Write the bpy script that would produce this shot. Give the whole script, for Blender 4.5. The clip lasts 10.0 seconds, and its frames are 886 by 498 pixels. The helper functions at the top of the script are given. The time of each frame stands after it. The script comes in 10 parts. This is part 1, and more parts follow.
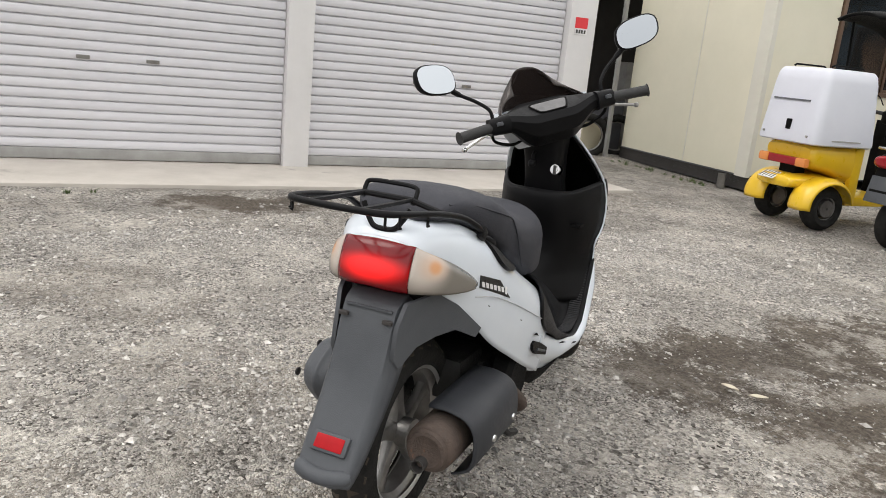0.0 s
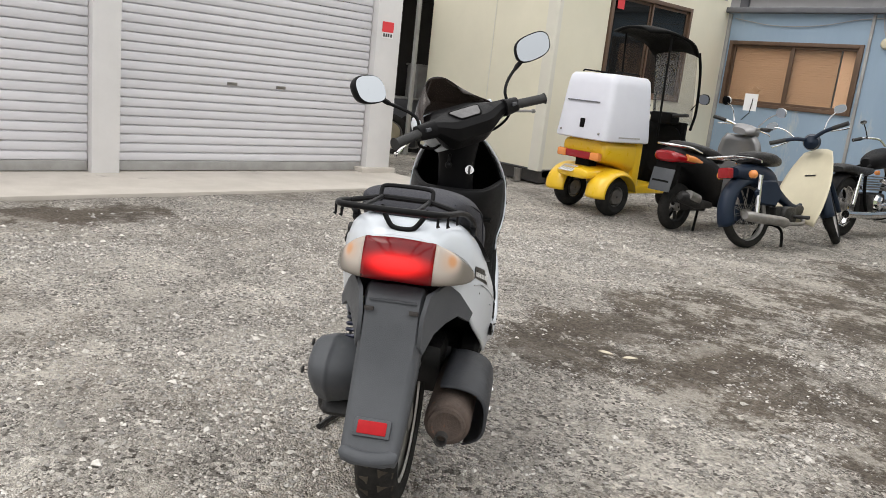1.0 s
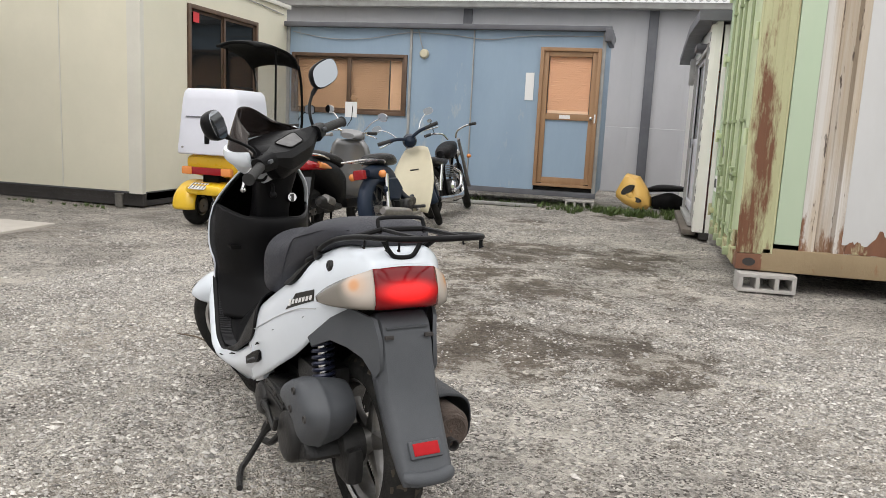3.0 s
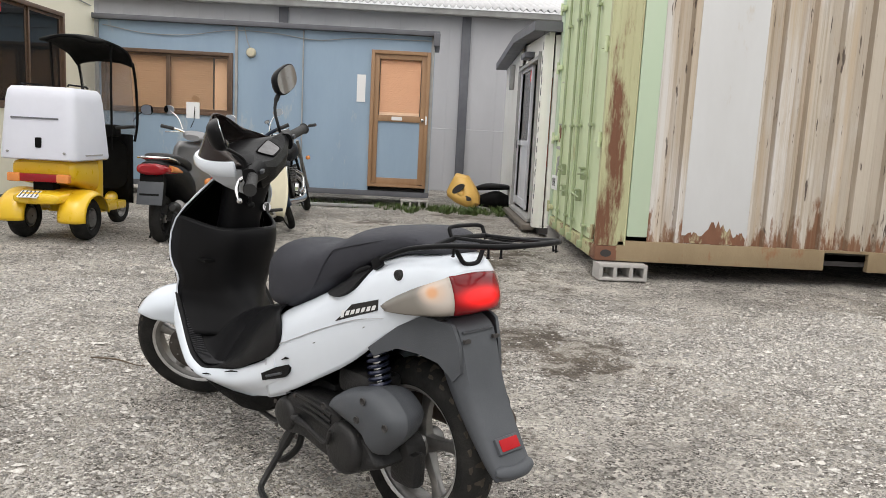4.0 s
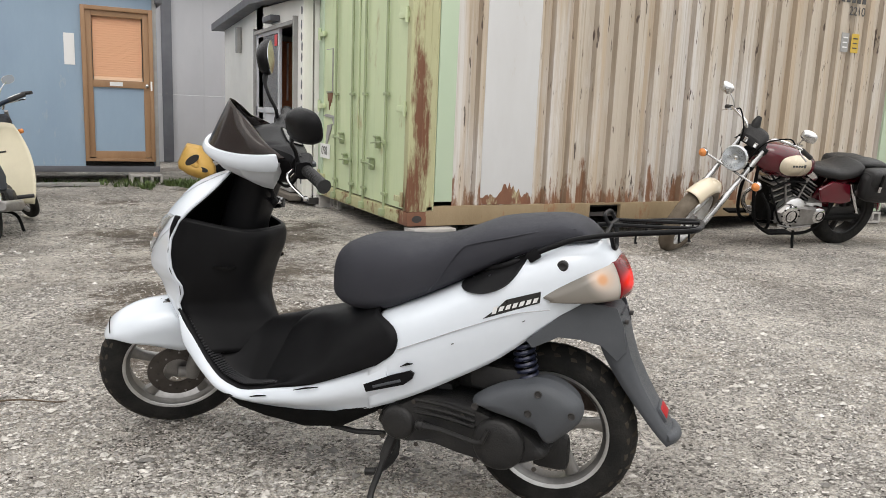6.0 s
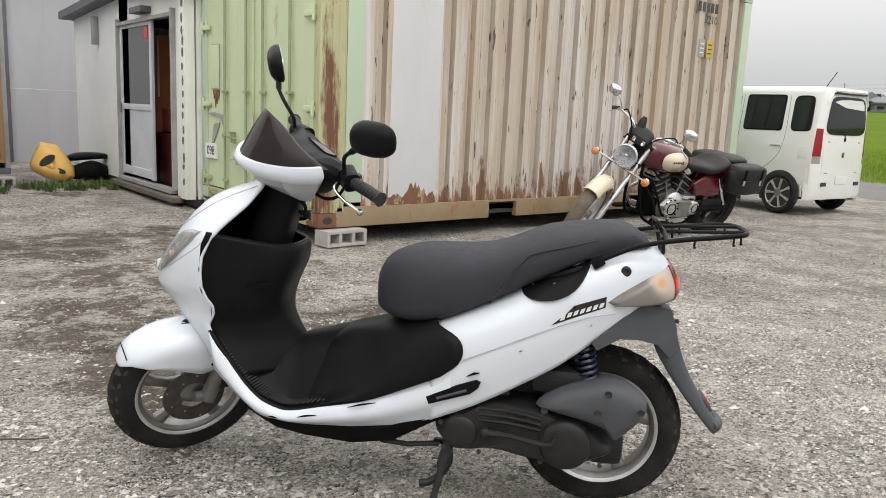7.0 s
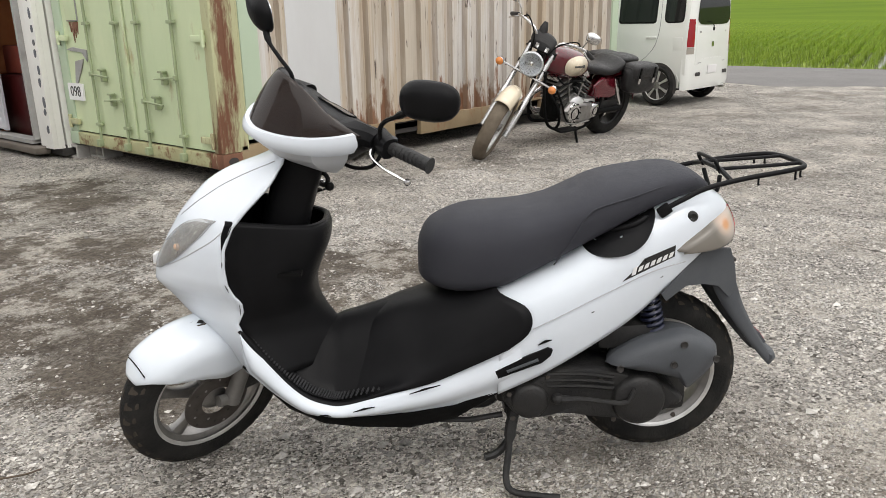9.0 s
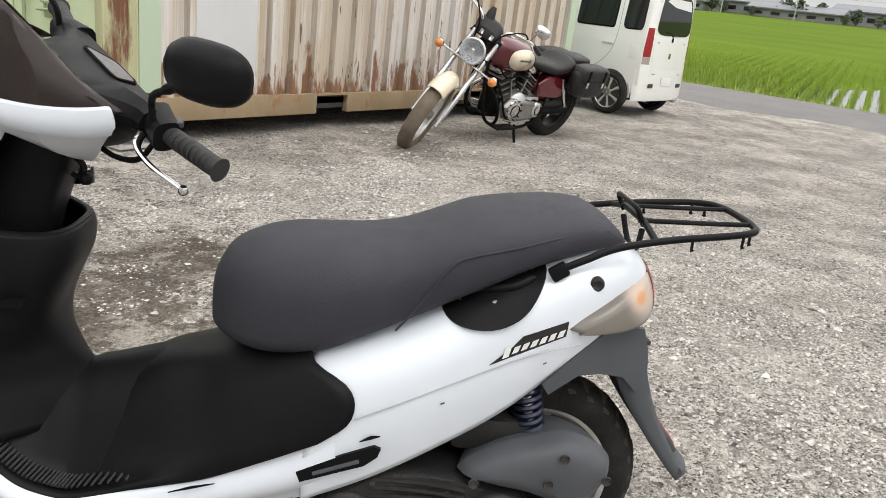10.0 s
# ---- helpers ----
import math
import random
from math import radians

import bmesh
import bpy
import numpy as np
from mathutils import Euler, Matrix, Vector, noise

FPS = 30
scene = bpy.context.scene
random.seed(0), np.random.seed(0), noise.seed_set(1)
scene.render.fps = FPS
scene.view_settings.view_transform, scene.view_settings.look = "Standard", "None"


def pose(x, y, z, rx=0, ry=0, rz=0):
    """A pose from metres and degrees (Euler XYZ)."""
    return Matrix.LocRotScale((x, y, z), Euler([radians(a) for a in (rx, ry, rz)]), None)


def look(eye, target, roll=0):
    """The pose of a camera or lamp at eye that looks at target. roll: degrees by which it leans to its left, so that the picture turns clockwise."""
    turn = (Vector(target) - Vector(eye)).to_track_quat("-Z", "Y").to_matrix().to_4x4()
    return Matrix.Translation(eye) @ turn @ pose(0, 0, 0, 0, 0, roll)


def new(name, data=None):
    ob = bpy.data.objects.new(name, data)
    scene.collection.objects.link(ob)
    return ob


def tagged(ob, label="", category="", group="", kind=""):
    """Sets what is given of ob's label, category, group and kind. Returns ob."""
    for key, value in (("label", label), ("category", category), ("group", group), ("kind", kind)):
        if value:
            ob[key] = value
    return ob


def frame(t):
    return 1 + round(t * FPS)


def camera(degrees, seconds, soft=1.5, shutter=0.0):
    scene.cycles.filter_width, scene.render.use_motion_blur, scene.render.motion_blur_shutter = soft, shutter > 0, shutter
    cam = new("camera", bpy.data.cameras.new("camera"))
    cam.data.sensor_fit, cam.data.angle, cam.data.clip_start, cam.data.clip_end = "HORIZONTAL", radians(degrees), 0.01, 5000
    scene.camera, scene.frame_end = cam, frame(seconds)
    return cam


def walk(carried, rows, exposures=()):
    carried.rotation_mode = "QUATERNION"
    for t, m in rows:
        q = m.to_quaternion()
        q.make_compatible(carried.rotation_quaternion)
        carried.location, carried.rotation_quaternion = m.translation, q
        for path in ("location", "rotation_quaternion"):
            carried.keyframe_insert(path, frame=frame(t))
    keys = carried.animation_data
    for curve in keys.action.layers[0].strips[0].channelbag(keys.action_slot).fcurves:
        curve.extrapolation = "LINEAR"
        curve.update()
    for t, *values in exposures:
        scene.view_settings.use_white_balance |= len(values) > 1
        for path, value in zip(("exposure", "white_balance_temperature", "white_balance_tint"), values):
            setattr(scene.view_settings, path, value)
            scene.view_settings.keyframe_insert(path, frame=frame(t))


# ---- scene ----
cam = camera(60.1, 10.0, soft=0.7)
PATH = [
    (0, (0.311, 0.422, 1.114), (-1.468, 1.195, 0.627), 5.5),
    (0.5, (0.196, 0.157, 1.119), (-1.456, 1.175, 0.634), 5.7),
    (1, (0.2, -0.131, 1.1), (-1.274, 1.15, 0.668), 6.2),
    (1.5, (0.113, -0.329, 1.103), (-1.137, 1.186, 0.725), 5.0),
    (2, (-0.123, -0.513, 1.116), (-1.153, 1.165, 0.764), 3.2),
    (2.5, (-0.356, -0.696, 1.098), (-1.136, 1.116, 0.767), 2.8),
    (3, (-0.622, -0.809, 1.074), (-1.109, 1.105, 0.755), 2.8),
    (3.2, (-0.773, -0.818, 1.07), (-1.136, 1.123, 0.752), 2.5),
    (4.3, (-1.473, -0.996, 1.072), (-1.294, 0.975, 0.783), 3.1),
    (4.5, (-1.611, -0.957, 1.058), (-1.351, 1.005, 0.768), 3.0),
    (5, (-1.893, -0.846, 1.096), (-1.414, 1.073, 0.797), 2.4),
    (5.5, (-2.174, -0.745, 1.069), (-1.464, 1.096, 0.742), 2.2),
    (5.7, (-2.299, -0.714, 1.083), (-1.518, 1.095, 0.743), 2.2),
    (6.8, (-2.855, -0.386, 1.101), (-1.674, 1.189, 0.748), 2.7),
    (7, (-2.97, -0.337, 1.114), (-1.731, 1.193, 0.764), 2.6),
    (7.5, (-3.168, -0.231, 1.136), (-1.838, 1.216, 0.765), 1.9),
    (8, (-3.204, -0.043, 1.157), (-1.838, 1.349, 0.716), 0.1),
    (8.5, (-3.223, 0.067, 1.202), (-1.828, 1.407, 0.695), -1.4),
    (9, (-3.179, 0.174, 1.217), (-1.718, 1.411, 0.637), -1.1),
    (9.5, (-2.911, 0.247, 1.179), (-1.38, 1.377, 0.561), 2.3),
    (10, (-2.567, 0.374, 1.177), (-1.019, 1.48, 0.559), 7.0),
]
walk(cam, [(t, look(eye, target, roll)) for t, eye, target, roll in PATH], [(0, 0.05), (9.5, 0.05), (10, 0.19)])

# ---- world and light ----
world = bpy.data.worlds.new("overcast_sky")
scene.world = world
world.use_nodes = True
wn, wl = world.node_tree.nodes, world.node_tree.links
sky = wn.new("ShaderNodeTexSky")
sky.sky_type, sky.sun_disc = "NISHITA", False
sky.sun_elevation, sky.sun_rotation = radians(58), radians(200)
sky.air_density, sky.dust_density, sky.ozone_density = 1.0, 4.0, 1.0
hsv = wn.new("ShaderNodeHueSaturation")
hsv.inputs["Saturation"].default_value = 0.22
wl.new(sky.outputs[0], hsv.inputs["Color"])
cloud = wn.new("ShaderNodeMix")
cloud.data_type = "RGBA"
cloud.inputs[0].default_value = 0.85
up = wn.new("ShaderNodeTexCoord")
sepz = wn.new("ShaderNodeSeparateXYZ")
wl.new(up.outputs["Generated"], sepz.inputs[0])
rise = wn.new("ShaderNodeMapRange")
rise.inputs[1].default_value, rise.inputs[2].default_value = 0.06, 0.50
rise.inputs[3].default_value, rise.inputs[4].default_value = 0.0, 1.0
wl.new(sepz.outputs[2], rise.inputs[0])
vault = wn.new("ShaderNodeMix")
vault.data_type = "RGBA"
vault.inputs[6].default_value, vault.inputs[7].default_value = (5.2, 5.22, 5.26, 1), (14.6, 14.4, 14.2, 1)
wl.new(rise.outputs[0], vault.inputs[0])
wl.new(vault.outputs[2], cloud.inputs[7])
wl.new(hsv.outputs[0], cloud.inputs[6])
wl.new(cloud.outputs[2], wn["Background"].inputs["Color"])
wn["Background"].inputs["Strength"].default_value = 0.13
sun_data = bpy.data.lights.new("sun", "SUN")
sun_data.energy, sun_data.angle, sun_data.color = 0.7, radians(30), (1.0, 0.94, 0.86)
sun = new("sun", sun_data)
sun.matrix_world = look((-3, -8, 14), (0, 0, 0))


# ---- materials ----
def surf(name, c1, c2=None, scale=6.0, rough=0.5, metal=0.0, bump=0.0, bscale=80.0, coat=0.0, c3=None, c3at=0.62, c3scale=2.0, random_v=0.0, island=0.0, rvar=0.12, detail=6.0, stretch=(1, 1, 1), spec=0.5):
    """A painted, worn or natural surface: two colours mixed by noise, a third in stains, fine grain and relief."""
    m = bpy.data.materials.new(name)
    m.use_nodes = True
    n, l = m.node_tree.nodes, m.node_tree.links
    b = n["Principled BSDF"]
    b.inputs["Metallic"].default_value = metal
    b.inputs["Specular IOR Level"].default_value = spec
    b.inputs["Coat Weight"].default_value = coat
    b.inputs["Coat Roughness"].default_value = 0.12
    co = n.new("ShaderNodeTexCoord")
    mp = n.new("ShaderNodeMapping")
    mp.inputs["Scale"].default_value = stretch
    l.new(co.outputs["Object"], mp.inputs["Vector"])

    def tex(sc, det=detail, ro=0.6):
        t = n.new("ShaderNodeTexNoise")
        t.inputs["Scale"].default_value, t.inputs["Detail"].default_value, t.inputs["Roughness"].default_value = sc, det, ro
        l.new(mp.outputs[0], t.inputs["Vector"])
        return t.outputs["Fac"]

    def mix(fac, a, c, kind="MIX"):
        x = n.new("ShaderNodeMix")
        x.data_type, x.blend_type = "RGBA", kind
        for sock, v in ((x.inputs[0], fac), (x.inputs[6], a), (x.inputs[7], c)):
            if isinstance(v, (tuple, list)):
                sock.default_value = (*v, 1)
            elif isinstance(v, float):
                sock.default_value = v
            else:
                l.new(v, sock)
        return x.outputs[2]

    def ramp(v, lo, hi):
        r = n.new("ShaderNodeMapRange")
        r.inputs[1].default_value, r.inputs[2].default_value = lo, hi
        l.new(v, r.inputs[0])
        return r.outputs[0]

    c2 = c2 or tuple(min(1, v * 0.86) for v in c1)
    big = ramp(tex(scale), 0.35, 0.68)
    col = mix(big, c1, c2)
    fine = ramp(tex(scale * 14), 0.3, 0.75)
    col = mix(fine, col, mix(0.25, col, c2))
    if c3:
        st = ramp(tex(c3scale, 8.0, 0.7), c3at, c3at + 0.09)
        col = mix(st, col, c3)
    for amount, kind in ((random_v, "o"), (island, "i")):
        if amount:
            src = n.new("ShaderNodeObjectInfo").outputs["Random"] if kind == "o" else n.new("ShaderNodeNewGeometry").outputs["Random Per Island"]
            r = n.new("ShaderNodeMapRange")
            r.inputs[3].default_value, r.inputs[4].default_value = 1 - amount, 1 + amount
            l.new(src, r.inputs[0])
            h = n.new("ShaderNodeHueSaturation")
            l.new(r.outputs[0], h.inputs["Value"])
            l.new(col, h.inputs["Color"])
            col = h.outputs[0]
    l.new(col, b.inputs["Base Color"])
    rr = n.new("ShaderNodeMapRange")
    rr.inputs[3].default_value, rr.inputs[4].default_value = max(0.02, rough - rvar), min(1, rough + rvar)
    l.new(tex(scale * 3), rr.inputs[0])
    l.new(rr.outputs[0], b.inputs["Roughness"])
    if bump:
        bp = n.new("ShaderNodeBump")
        bp.inputs["Strength"].default_value, bp.inputs["Distance"].default_value = bump, 0.01
        l.new(tex(bscale, 4.0), bp.inputs["Height"])
        l.new(bp.outputs[0], b.inputs["Normal"])
    return m


def glass(name, colour, rough=0.03, alpha=0.25):
    """Tinted sheet glass or smoked plastic: part see-through, part glossy."""
    m = bpy.data.materials.new(name)
    m.use_nodes = True
    n, l = m.node_tree.nodes, m.node_tree.links
    b = n["Principled BSDF"]
    b.inputs["Base Color"].default_value = (*colour, 1)
    b.inputs["Roughness"].default_value = rough
    tr = n.new("ShaderNodeBsdfTransparent")
    tr.inputs["Color"].default_value = (*[min(1, c * 3 + 0.25) for c in colour], 1)
    mx = n.new("ShaderNodeMixShader")
    mx.inputs[0].default_value = 1 - alpha
    l.new(tr.outputs[0], mx.inputs[1])
    l.new(b.outputs[0], mx.inputs[2])
    l.new(mx.outputs[0], n["Material Output"].inputs["Surface"])
    return m


def lens(name, colour, glow=0.0, rough=0.12):
    m = bpy.data.materials.new(name)
    m.use_nodes = True
    b = m.node_tree.nodes["Principled BSDF"]
    b.inputs["Base Color"].default_value = (*colour, 1)
    b.inputs["Roughness"].default_value = rough
    b.inputs["Coat Weight"].default_value = 0.2
    b.inputs["Subsurface Weight"].default_value = 0.0
    if glow:
        b.inputs["Emission Color"].default_value = (*colour, 1)
        b.inputs["Emission Strength"].default_value = glow
    return m


def spot_lens(name, base, spots, glow=0.0):
    """A lamp lens with its bulbs painted in: spots (centre, radii, colour) tint or brighten it, mirrored in y; glow
    lights the last one.
    """
    m = bpy.data.materials.new(name)
    m.use_nodes = True
    n, l = m.node_tree.nodes, m.node_tree.links
    b = n["Principled BSDF"]
    b.inputs["Roughness"].default_value, b.inputs["Coat Weight"].default_value = 0.16, 0.1
    b.inputs["Specular IOR Level"].default_value = 0.35
    co, sp, cb, ab = n.new("ShaderNodeTexCoord"), n.new("ShaderNodeSeparateXYZ"), n.new("ShaderNodeCombineXYZ"), n.new("ShaderNodeMath")
    ab.operation = "ABSOLUTE"
    l.new(co.outputs["Object"], sp.inputs[0])
    l.new(sp.outputs[1], ab.inputs[0])
    for i, s in enumerate((sp.outputs[0], ab.outputs[0], sp.outputs[2])):
        l.new(s, cb.inputs[i])
    col = None
    for (c, r, colour) in spots:
        mp = n.new("ShaderNodeMapping")
        mp.inputs["Scale"].default_value = [1 / v for v in r]
        mp.inputs["Location"].default_value = [-p / v for p, v in zip(c, r)]
        l.new(cb.outputs[0], mp.inputs[0])
        g = n.new("ShaderNodeTexGradient")
        g.gradient_type = "SPHERICAL"
        l.new(mp.outputs[0], g.inputs[0])
        k = n.new("ShaderNodeMapRange")
        k.interpolation_type = "SMOOTHSTEP"
        k.inputs[2].default_value = 0.7
        l.new(g.outputs["Fac"], k.inputs[0])
        x = n.new("ShaderNodeMix")
        x.data_type = "RGBA"
        l.new(k.outputs[0], x.inputs[0])
        if col is None:
            x.inputs[6].default_value = (*base, 1)
        else:
            l.new(col, x.inputs[6])
        x.inputs[7].default_value = (*colour, 1)
        col = x.outputs[2]
    l.new(col, b.inputs["Base Color"])
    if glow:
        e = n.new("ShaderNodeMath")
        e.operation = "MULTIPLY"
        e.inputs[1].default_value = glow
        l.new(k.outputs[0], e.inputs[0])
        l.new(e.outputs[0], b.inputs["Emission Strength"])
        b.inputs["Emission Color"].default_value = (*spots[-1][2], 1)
    return m


# brighter red ovals paint the lamp's glow into the lens; the last also emits
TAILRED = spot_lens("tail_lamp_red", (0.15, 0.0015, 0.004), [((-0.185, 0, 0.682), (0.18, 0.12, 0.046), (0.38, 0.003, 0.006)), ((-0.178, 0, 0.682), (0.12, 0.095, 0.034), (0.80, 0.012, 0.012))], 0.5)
SIGNAL = spot_lens("smoky_signal_lens", (0.175, 0.160, 0.140), [((-0.15, 0.10, 0.70), (0.085, 0.085, 0.075), (0.50, 0.44, 0.39)), ((-0.13, 0.120, 0.694), (0.046, 0.046, 0.036), (0.56, 0.42, 0.33)), ((-0.130, 0.124, 0.694), (0.021, 0.021, 0.020), (0.62, 0.33, 0.17))])
WHITE = surf("white_paint", (0.70, 0.745, 0.805), (0.645, 0.695, 0.755), 3, 0.24, coat=0.4, rvar=0.05, c3=(0.60, 0.63, 0.66), c3at=0.7, c3scale=9)
BLACKP = surf("black_plastic", (0.0045, 0.0045, 0.0052), (0.0085, 0.0085, 0.0094), 5, 0.42, bump=0.12, bscale=500, spec=0.12)
MATTE = surf("matte_black", (0.004, 0.004, 0.004), (0.008, 0.008, 0.008), 8, 0.6, bump=0.2, bscale=300, spec=0.06)
GREYP = surf("faded_grey_plastic", (0.060, 0.065, 0.073), (0.080, 0.085, 0.094), 6, 0.5, bump=0.15, bscale=400, c3=(0.11, 0.112, 0.118), c3at=0.66, c3scale=12, spec=0.3)
SEATM = surf("seat_vinyl", (0.033, 0.034, 0.043), (0.042, 0.043, 0.052), 6, 0.6, bump=0.35, bscale=700, spec=0.25)
RUBBER = surf("tyre_rubber", (0.012, 0.012, 0.012), (0.028, 0.027, 0.025), 14, 0.8, bump=0.4, bscale=120, c3=(0.085, 0.078, 0.068), c3at=0.68, c3scale=18, spec=0.15)
RIBM = surf("worn_footboard_rib", (0.030, 0.030, 0.033), (0.045, 0.045, 0.048), 9, 0.55, spec=0.25)
GUARDM = surf("dark_heat_guard", (0.026, 0.028, 0.033), (0.040, 0.042, 0.048), 9, 0.5, bump=0.15, bscale=200, spec=0.3)
ALLOY = surf("cast_alloy", (0.72, 0.72, 0.72), (0.56, 0.55, 0.54), 20, 0.36, metal=0.75, bump=0.1, bscale=200)
SPOKEM = surf("dull_alloy_spoke", (0.33, 0.32, 0.31), (0.22, 0.215, 0.21), 20, 0.36, metal=0.85, bump=0.1, bscale=200)
FORKM = surf("polished_fork", (0.52, 0.52, 0.52), (0.42, 0.42, 0.42), 20, 0.25, metal=0.9)
CHROME = surf("chrome", (0.72, 0.72, 0.72), (0.6, 0.6, 0.6), 30, 0.12, metal=1.0, rvar=0.06)
ENGINE = surf("dark_engine_casting", (0.016, 0.016, 0.017), (0.030, 0.029, 0.028), 14, 0.42, metal=0.15, bump=0.25, bscale=160, c3=(0.09, 0.075, 0.06), c3at=0.70, c3scale=22, spec=0.3)
RUST = surf("rusty_steel", (0.12, 0.09, 0.075), (0.075, 0.058, 0.050), 22, 0.7, metal=0.2, bump=0.5, bscale=140, c3=(0.22, 0.095, 0.045), c3at=0.62, c3scale=30, spec=0.3)
STEEL = surf("dull_steel", (0.35, 0.34, 0.33), (0.24, 0.23, 0.22), 18, 0.4, metal=0.8, bump=0.1, bscale=150)
DISC = surf("brake_disc_steel", (0.085, 0.075, 0.068), (0.05, 0.042, 0.037), 30, 0.45, metal=0.5)
FORKD = surf("grimy_fork_casting", (0.20, 0.193, 0.185), (0.14, 0.132, 0.122), 18, 0.45, metal=0.3, bump=0.15, bscale=150)
MIRROR = surf("mirror_glass", (0.45, 0.48, 0.51), (0.45, 0.48, 0.51), 2, 0.03, metal=1.0, rvar=0.0)
BLUESPR = surf("dark_blue_spring", (0.012, 0.015, 0.038), (0.02, 0.024, 0.045), 20, 0.3, metal=0.3)
REDLENS = lens("red_lens", (0.27, 0.004, 0.009))
AMBER = lens("amber_lens", (0.72, 0.26, 0.07))
AMBERIN = lens("peach_lens", (0.62, 0.43, 0.31))
CLEAR = lens("smoky_clear_lens", (0.33, 0.30, 0.265), rough=0.08)
HEADL = surf("headlight_bowl", (0.42, 0.41, 0.39), (0.26, 0.25, 0.24), 40, 0.25, metal=0.5)
HEADGLASS = glass("clear_headlight_plastic", (0.42, 0.42, 0.41), 0.06, 0.55)
SMOKE = glass("smoked_screen", (0.030, 0.021, 0.018), 0.06, 0.30)
DARKGLASS = glass("dark_glass", (0.015, 0.017, 0.018), 0.03, 0.25)
BADGE = surf("badge_black", (0.01, 0.01, 0.01), (0.02, 0.02, 0.02), 20, 0.3)
BADGEW = surf("badge_silver", (0.75, 0.75, 0.75), (0.7, 0.7, 0.7), 20, 0.3)
SHUT = surf("shutter_steel", (0.68, 0.675, 0.71), (0.60, 0.595, 0.625), 2.0, 0.45, metal=0.0, c3=(0.54, 0.52, 0.51), c3at=0.66, c3scale=3, random_v=0.04, stretch=(1, 0.3, 4))
POSTM = surf("white_post_paint", (0.72, 0.71, 0.71), (0.66, 0.65, 0.65), 3, 0.5, c3=(0.5, 0.47, 0.43), c3at=0.68, c3scale=5)
CONC = surf("concrete", (0.56, 0.52, 0.47), (0.47, 0.435, 0.39), 3, 0.85, bump=0.3, bscale=120, c3=(0.36, 0.33, 0.30), c3at=0.62, c3scale=2)
BEIGE = surf("cream_panel", (0.78, 0.74, 0.60), (0.71, 0.68, 0.545), 1.2, 0.5, c3=(0.62, 0.52, 0.32), c3at=0.72, c3scale=4, bump=0.05, bscale=30)
BEIGEW = surf("pale_trim", (0.74, 0.72, 0.64), (0.66, 0.64, 0.56), 2, 0.5, c3=(0.45, 0.38, 0.28), c3at=0.69, c3scale=8)
BLUE = surf("faded_blue_panel", (0.30, 0.40, 0.51), (0.245, 0.335, 0.445), 1.2, 0.55, c3=(0.42, 0.455, 0.47), c3at=0.59, c3scale=2.2, bump=0.05, bscale=40, stretch=(1, 1, 0.3))
GREYSTEEL = surf("weathered_grey_trim", (0.38, 0.38, 0.37), (0.28, 0.275, 0.265), 5, 0.6, c3=(0.22, 0.15, 0.10), c3at=0.66, c3scale=9)
GREYW = surf("grey_siding", (0.47, 0.47, 0.49), (0.42, 0.42, 0.44), 1.5, 0.6, c3=(0.36, 0.36, 0.37), c3at=0.66, c3scale=2, stretch=(1, 1, 0.4))
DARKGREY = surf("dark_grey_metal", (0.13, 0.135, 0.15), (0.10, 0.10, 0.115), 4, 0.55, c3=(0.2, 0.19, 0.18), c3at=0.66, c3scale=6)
WOODB = surf("brown_frame", (0.36, 0.215, 0.115), (0.29, 0.165, 0.085), 7, 0.5, bump=0.1, bscale=60, stretch=(1, 1, 0.2))
BRONZE = surf("bronze_window_frame", (0.16, 0.10, 0.065), (0.11, 0.07, 0.05), 9, 0.45, metal=0.3)
BLIND = surf("peach_blind", (0.93, 0.74, 0.58), (0.88, 0.68, 0.52), 2, 0.7, random_v=0.03)
BLINDD = surf("tan_blind", (0.62, 0.46, 0.335), (0.54, 0.40, 0.29), 2, 0.7, random_v=0.06)
GREEN = surf("faded_green_container_paint", (0.60, 0.67, 0.43), (0.53, 0.62, 0.39), 2, 0.6, c3=(0.42, 0.40, 0.22), c3at=0.61, c3scale=5, bump=0.15, bscale=60, stretch=(1, 1, 0.35))
GREEN2 = surf("pale_green_post_paint", (0.45, 0.56, 0.41), (0.48, 0.57, 0.43), 2, 0.6, c3=(0.36, 0.27, 0.15), c3at=0.64, c3scale=7, stretch=(1, 1, 0.4))
SILLM = surf("rust_stained_green_sill", (0.46, 0.47, 0.27), (0.38, 0.36, 0.20), 5, 0.7, bump=0.3, bscale=60, c3=(0.20, 0.115, 0.055), c3at=0.50, c3scale=6)
GREENB = surf("grimy_green_bar_paint", (0.36, 0.42, 0.25), (0.27, 0.32, 0.19), 6, 0.6, c3=(0.22, 0.19, 0.11), c3at=0.62, c3scale=9)
RUSTPAINT = surf("rust_through_paint", (0.22, 0.098, 0.055), (0.155, 0.072, 0.043), 9, 0.85, bump=0.4, bscale=90, c3=(0.46, 0.42, 0.26), c3at=0.57, c3scale=8, stretch=(1, 1, 0.4))
SHEDW = surf("white_shed_panel", (0.84, 0.83, 0.79), (0.76, 0.75, 0.71), 1.6, 0.6, c3=(0.50, 0.45, 0.35), c3at=0.68, c3scale=6)
OLDWOOD = surf("weathered_dark_wood", (0.155, 0.135, 0.115), (0.10, 0.085, 0.07), 6, 0.85, bump=0.4, bscale=60, stretch=(1, 0.2, 1))
SHEDDOOR = surf("grey_aluminium_door", (0.64, 0.65, 0.69), (0.56, 0.57, 0.61), 3, 0.45, metal=0.1)
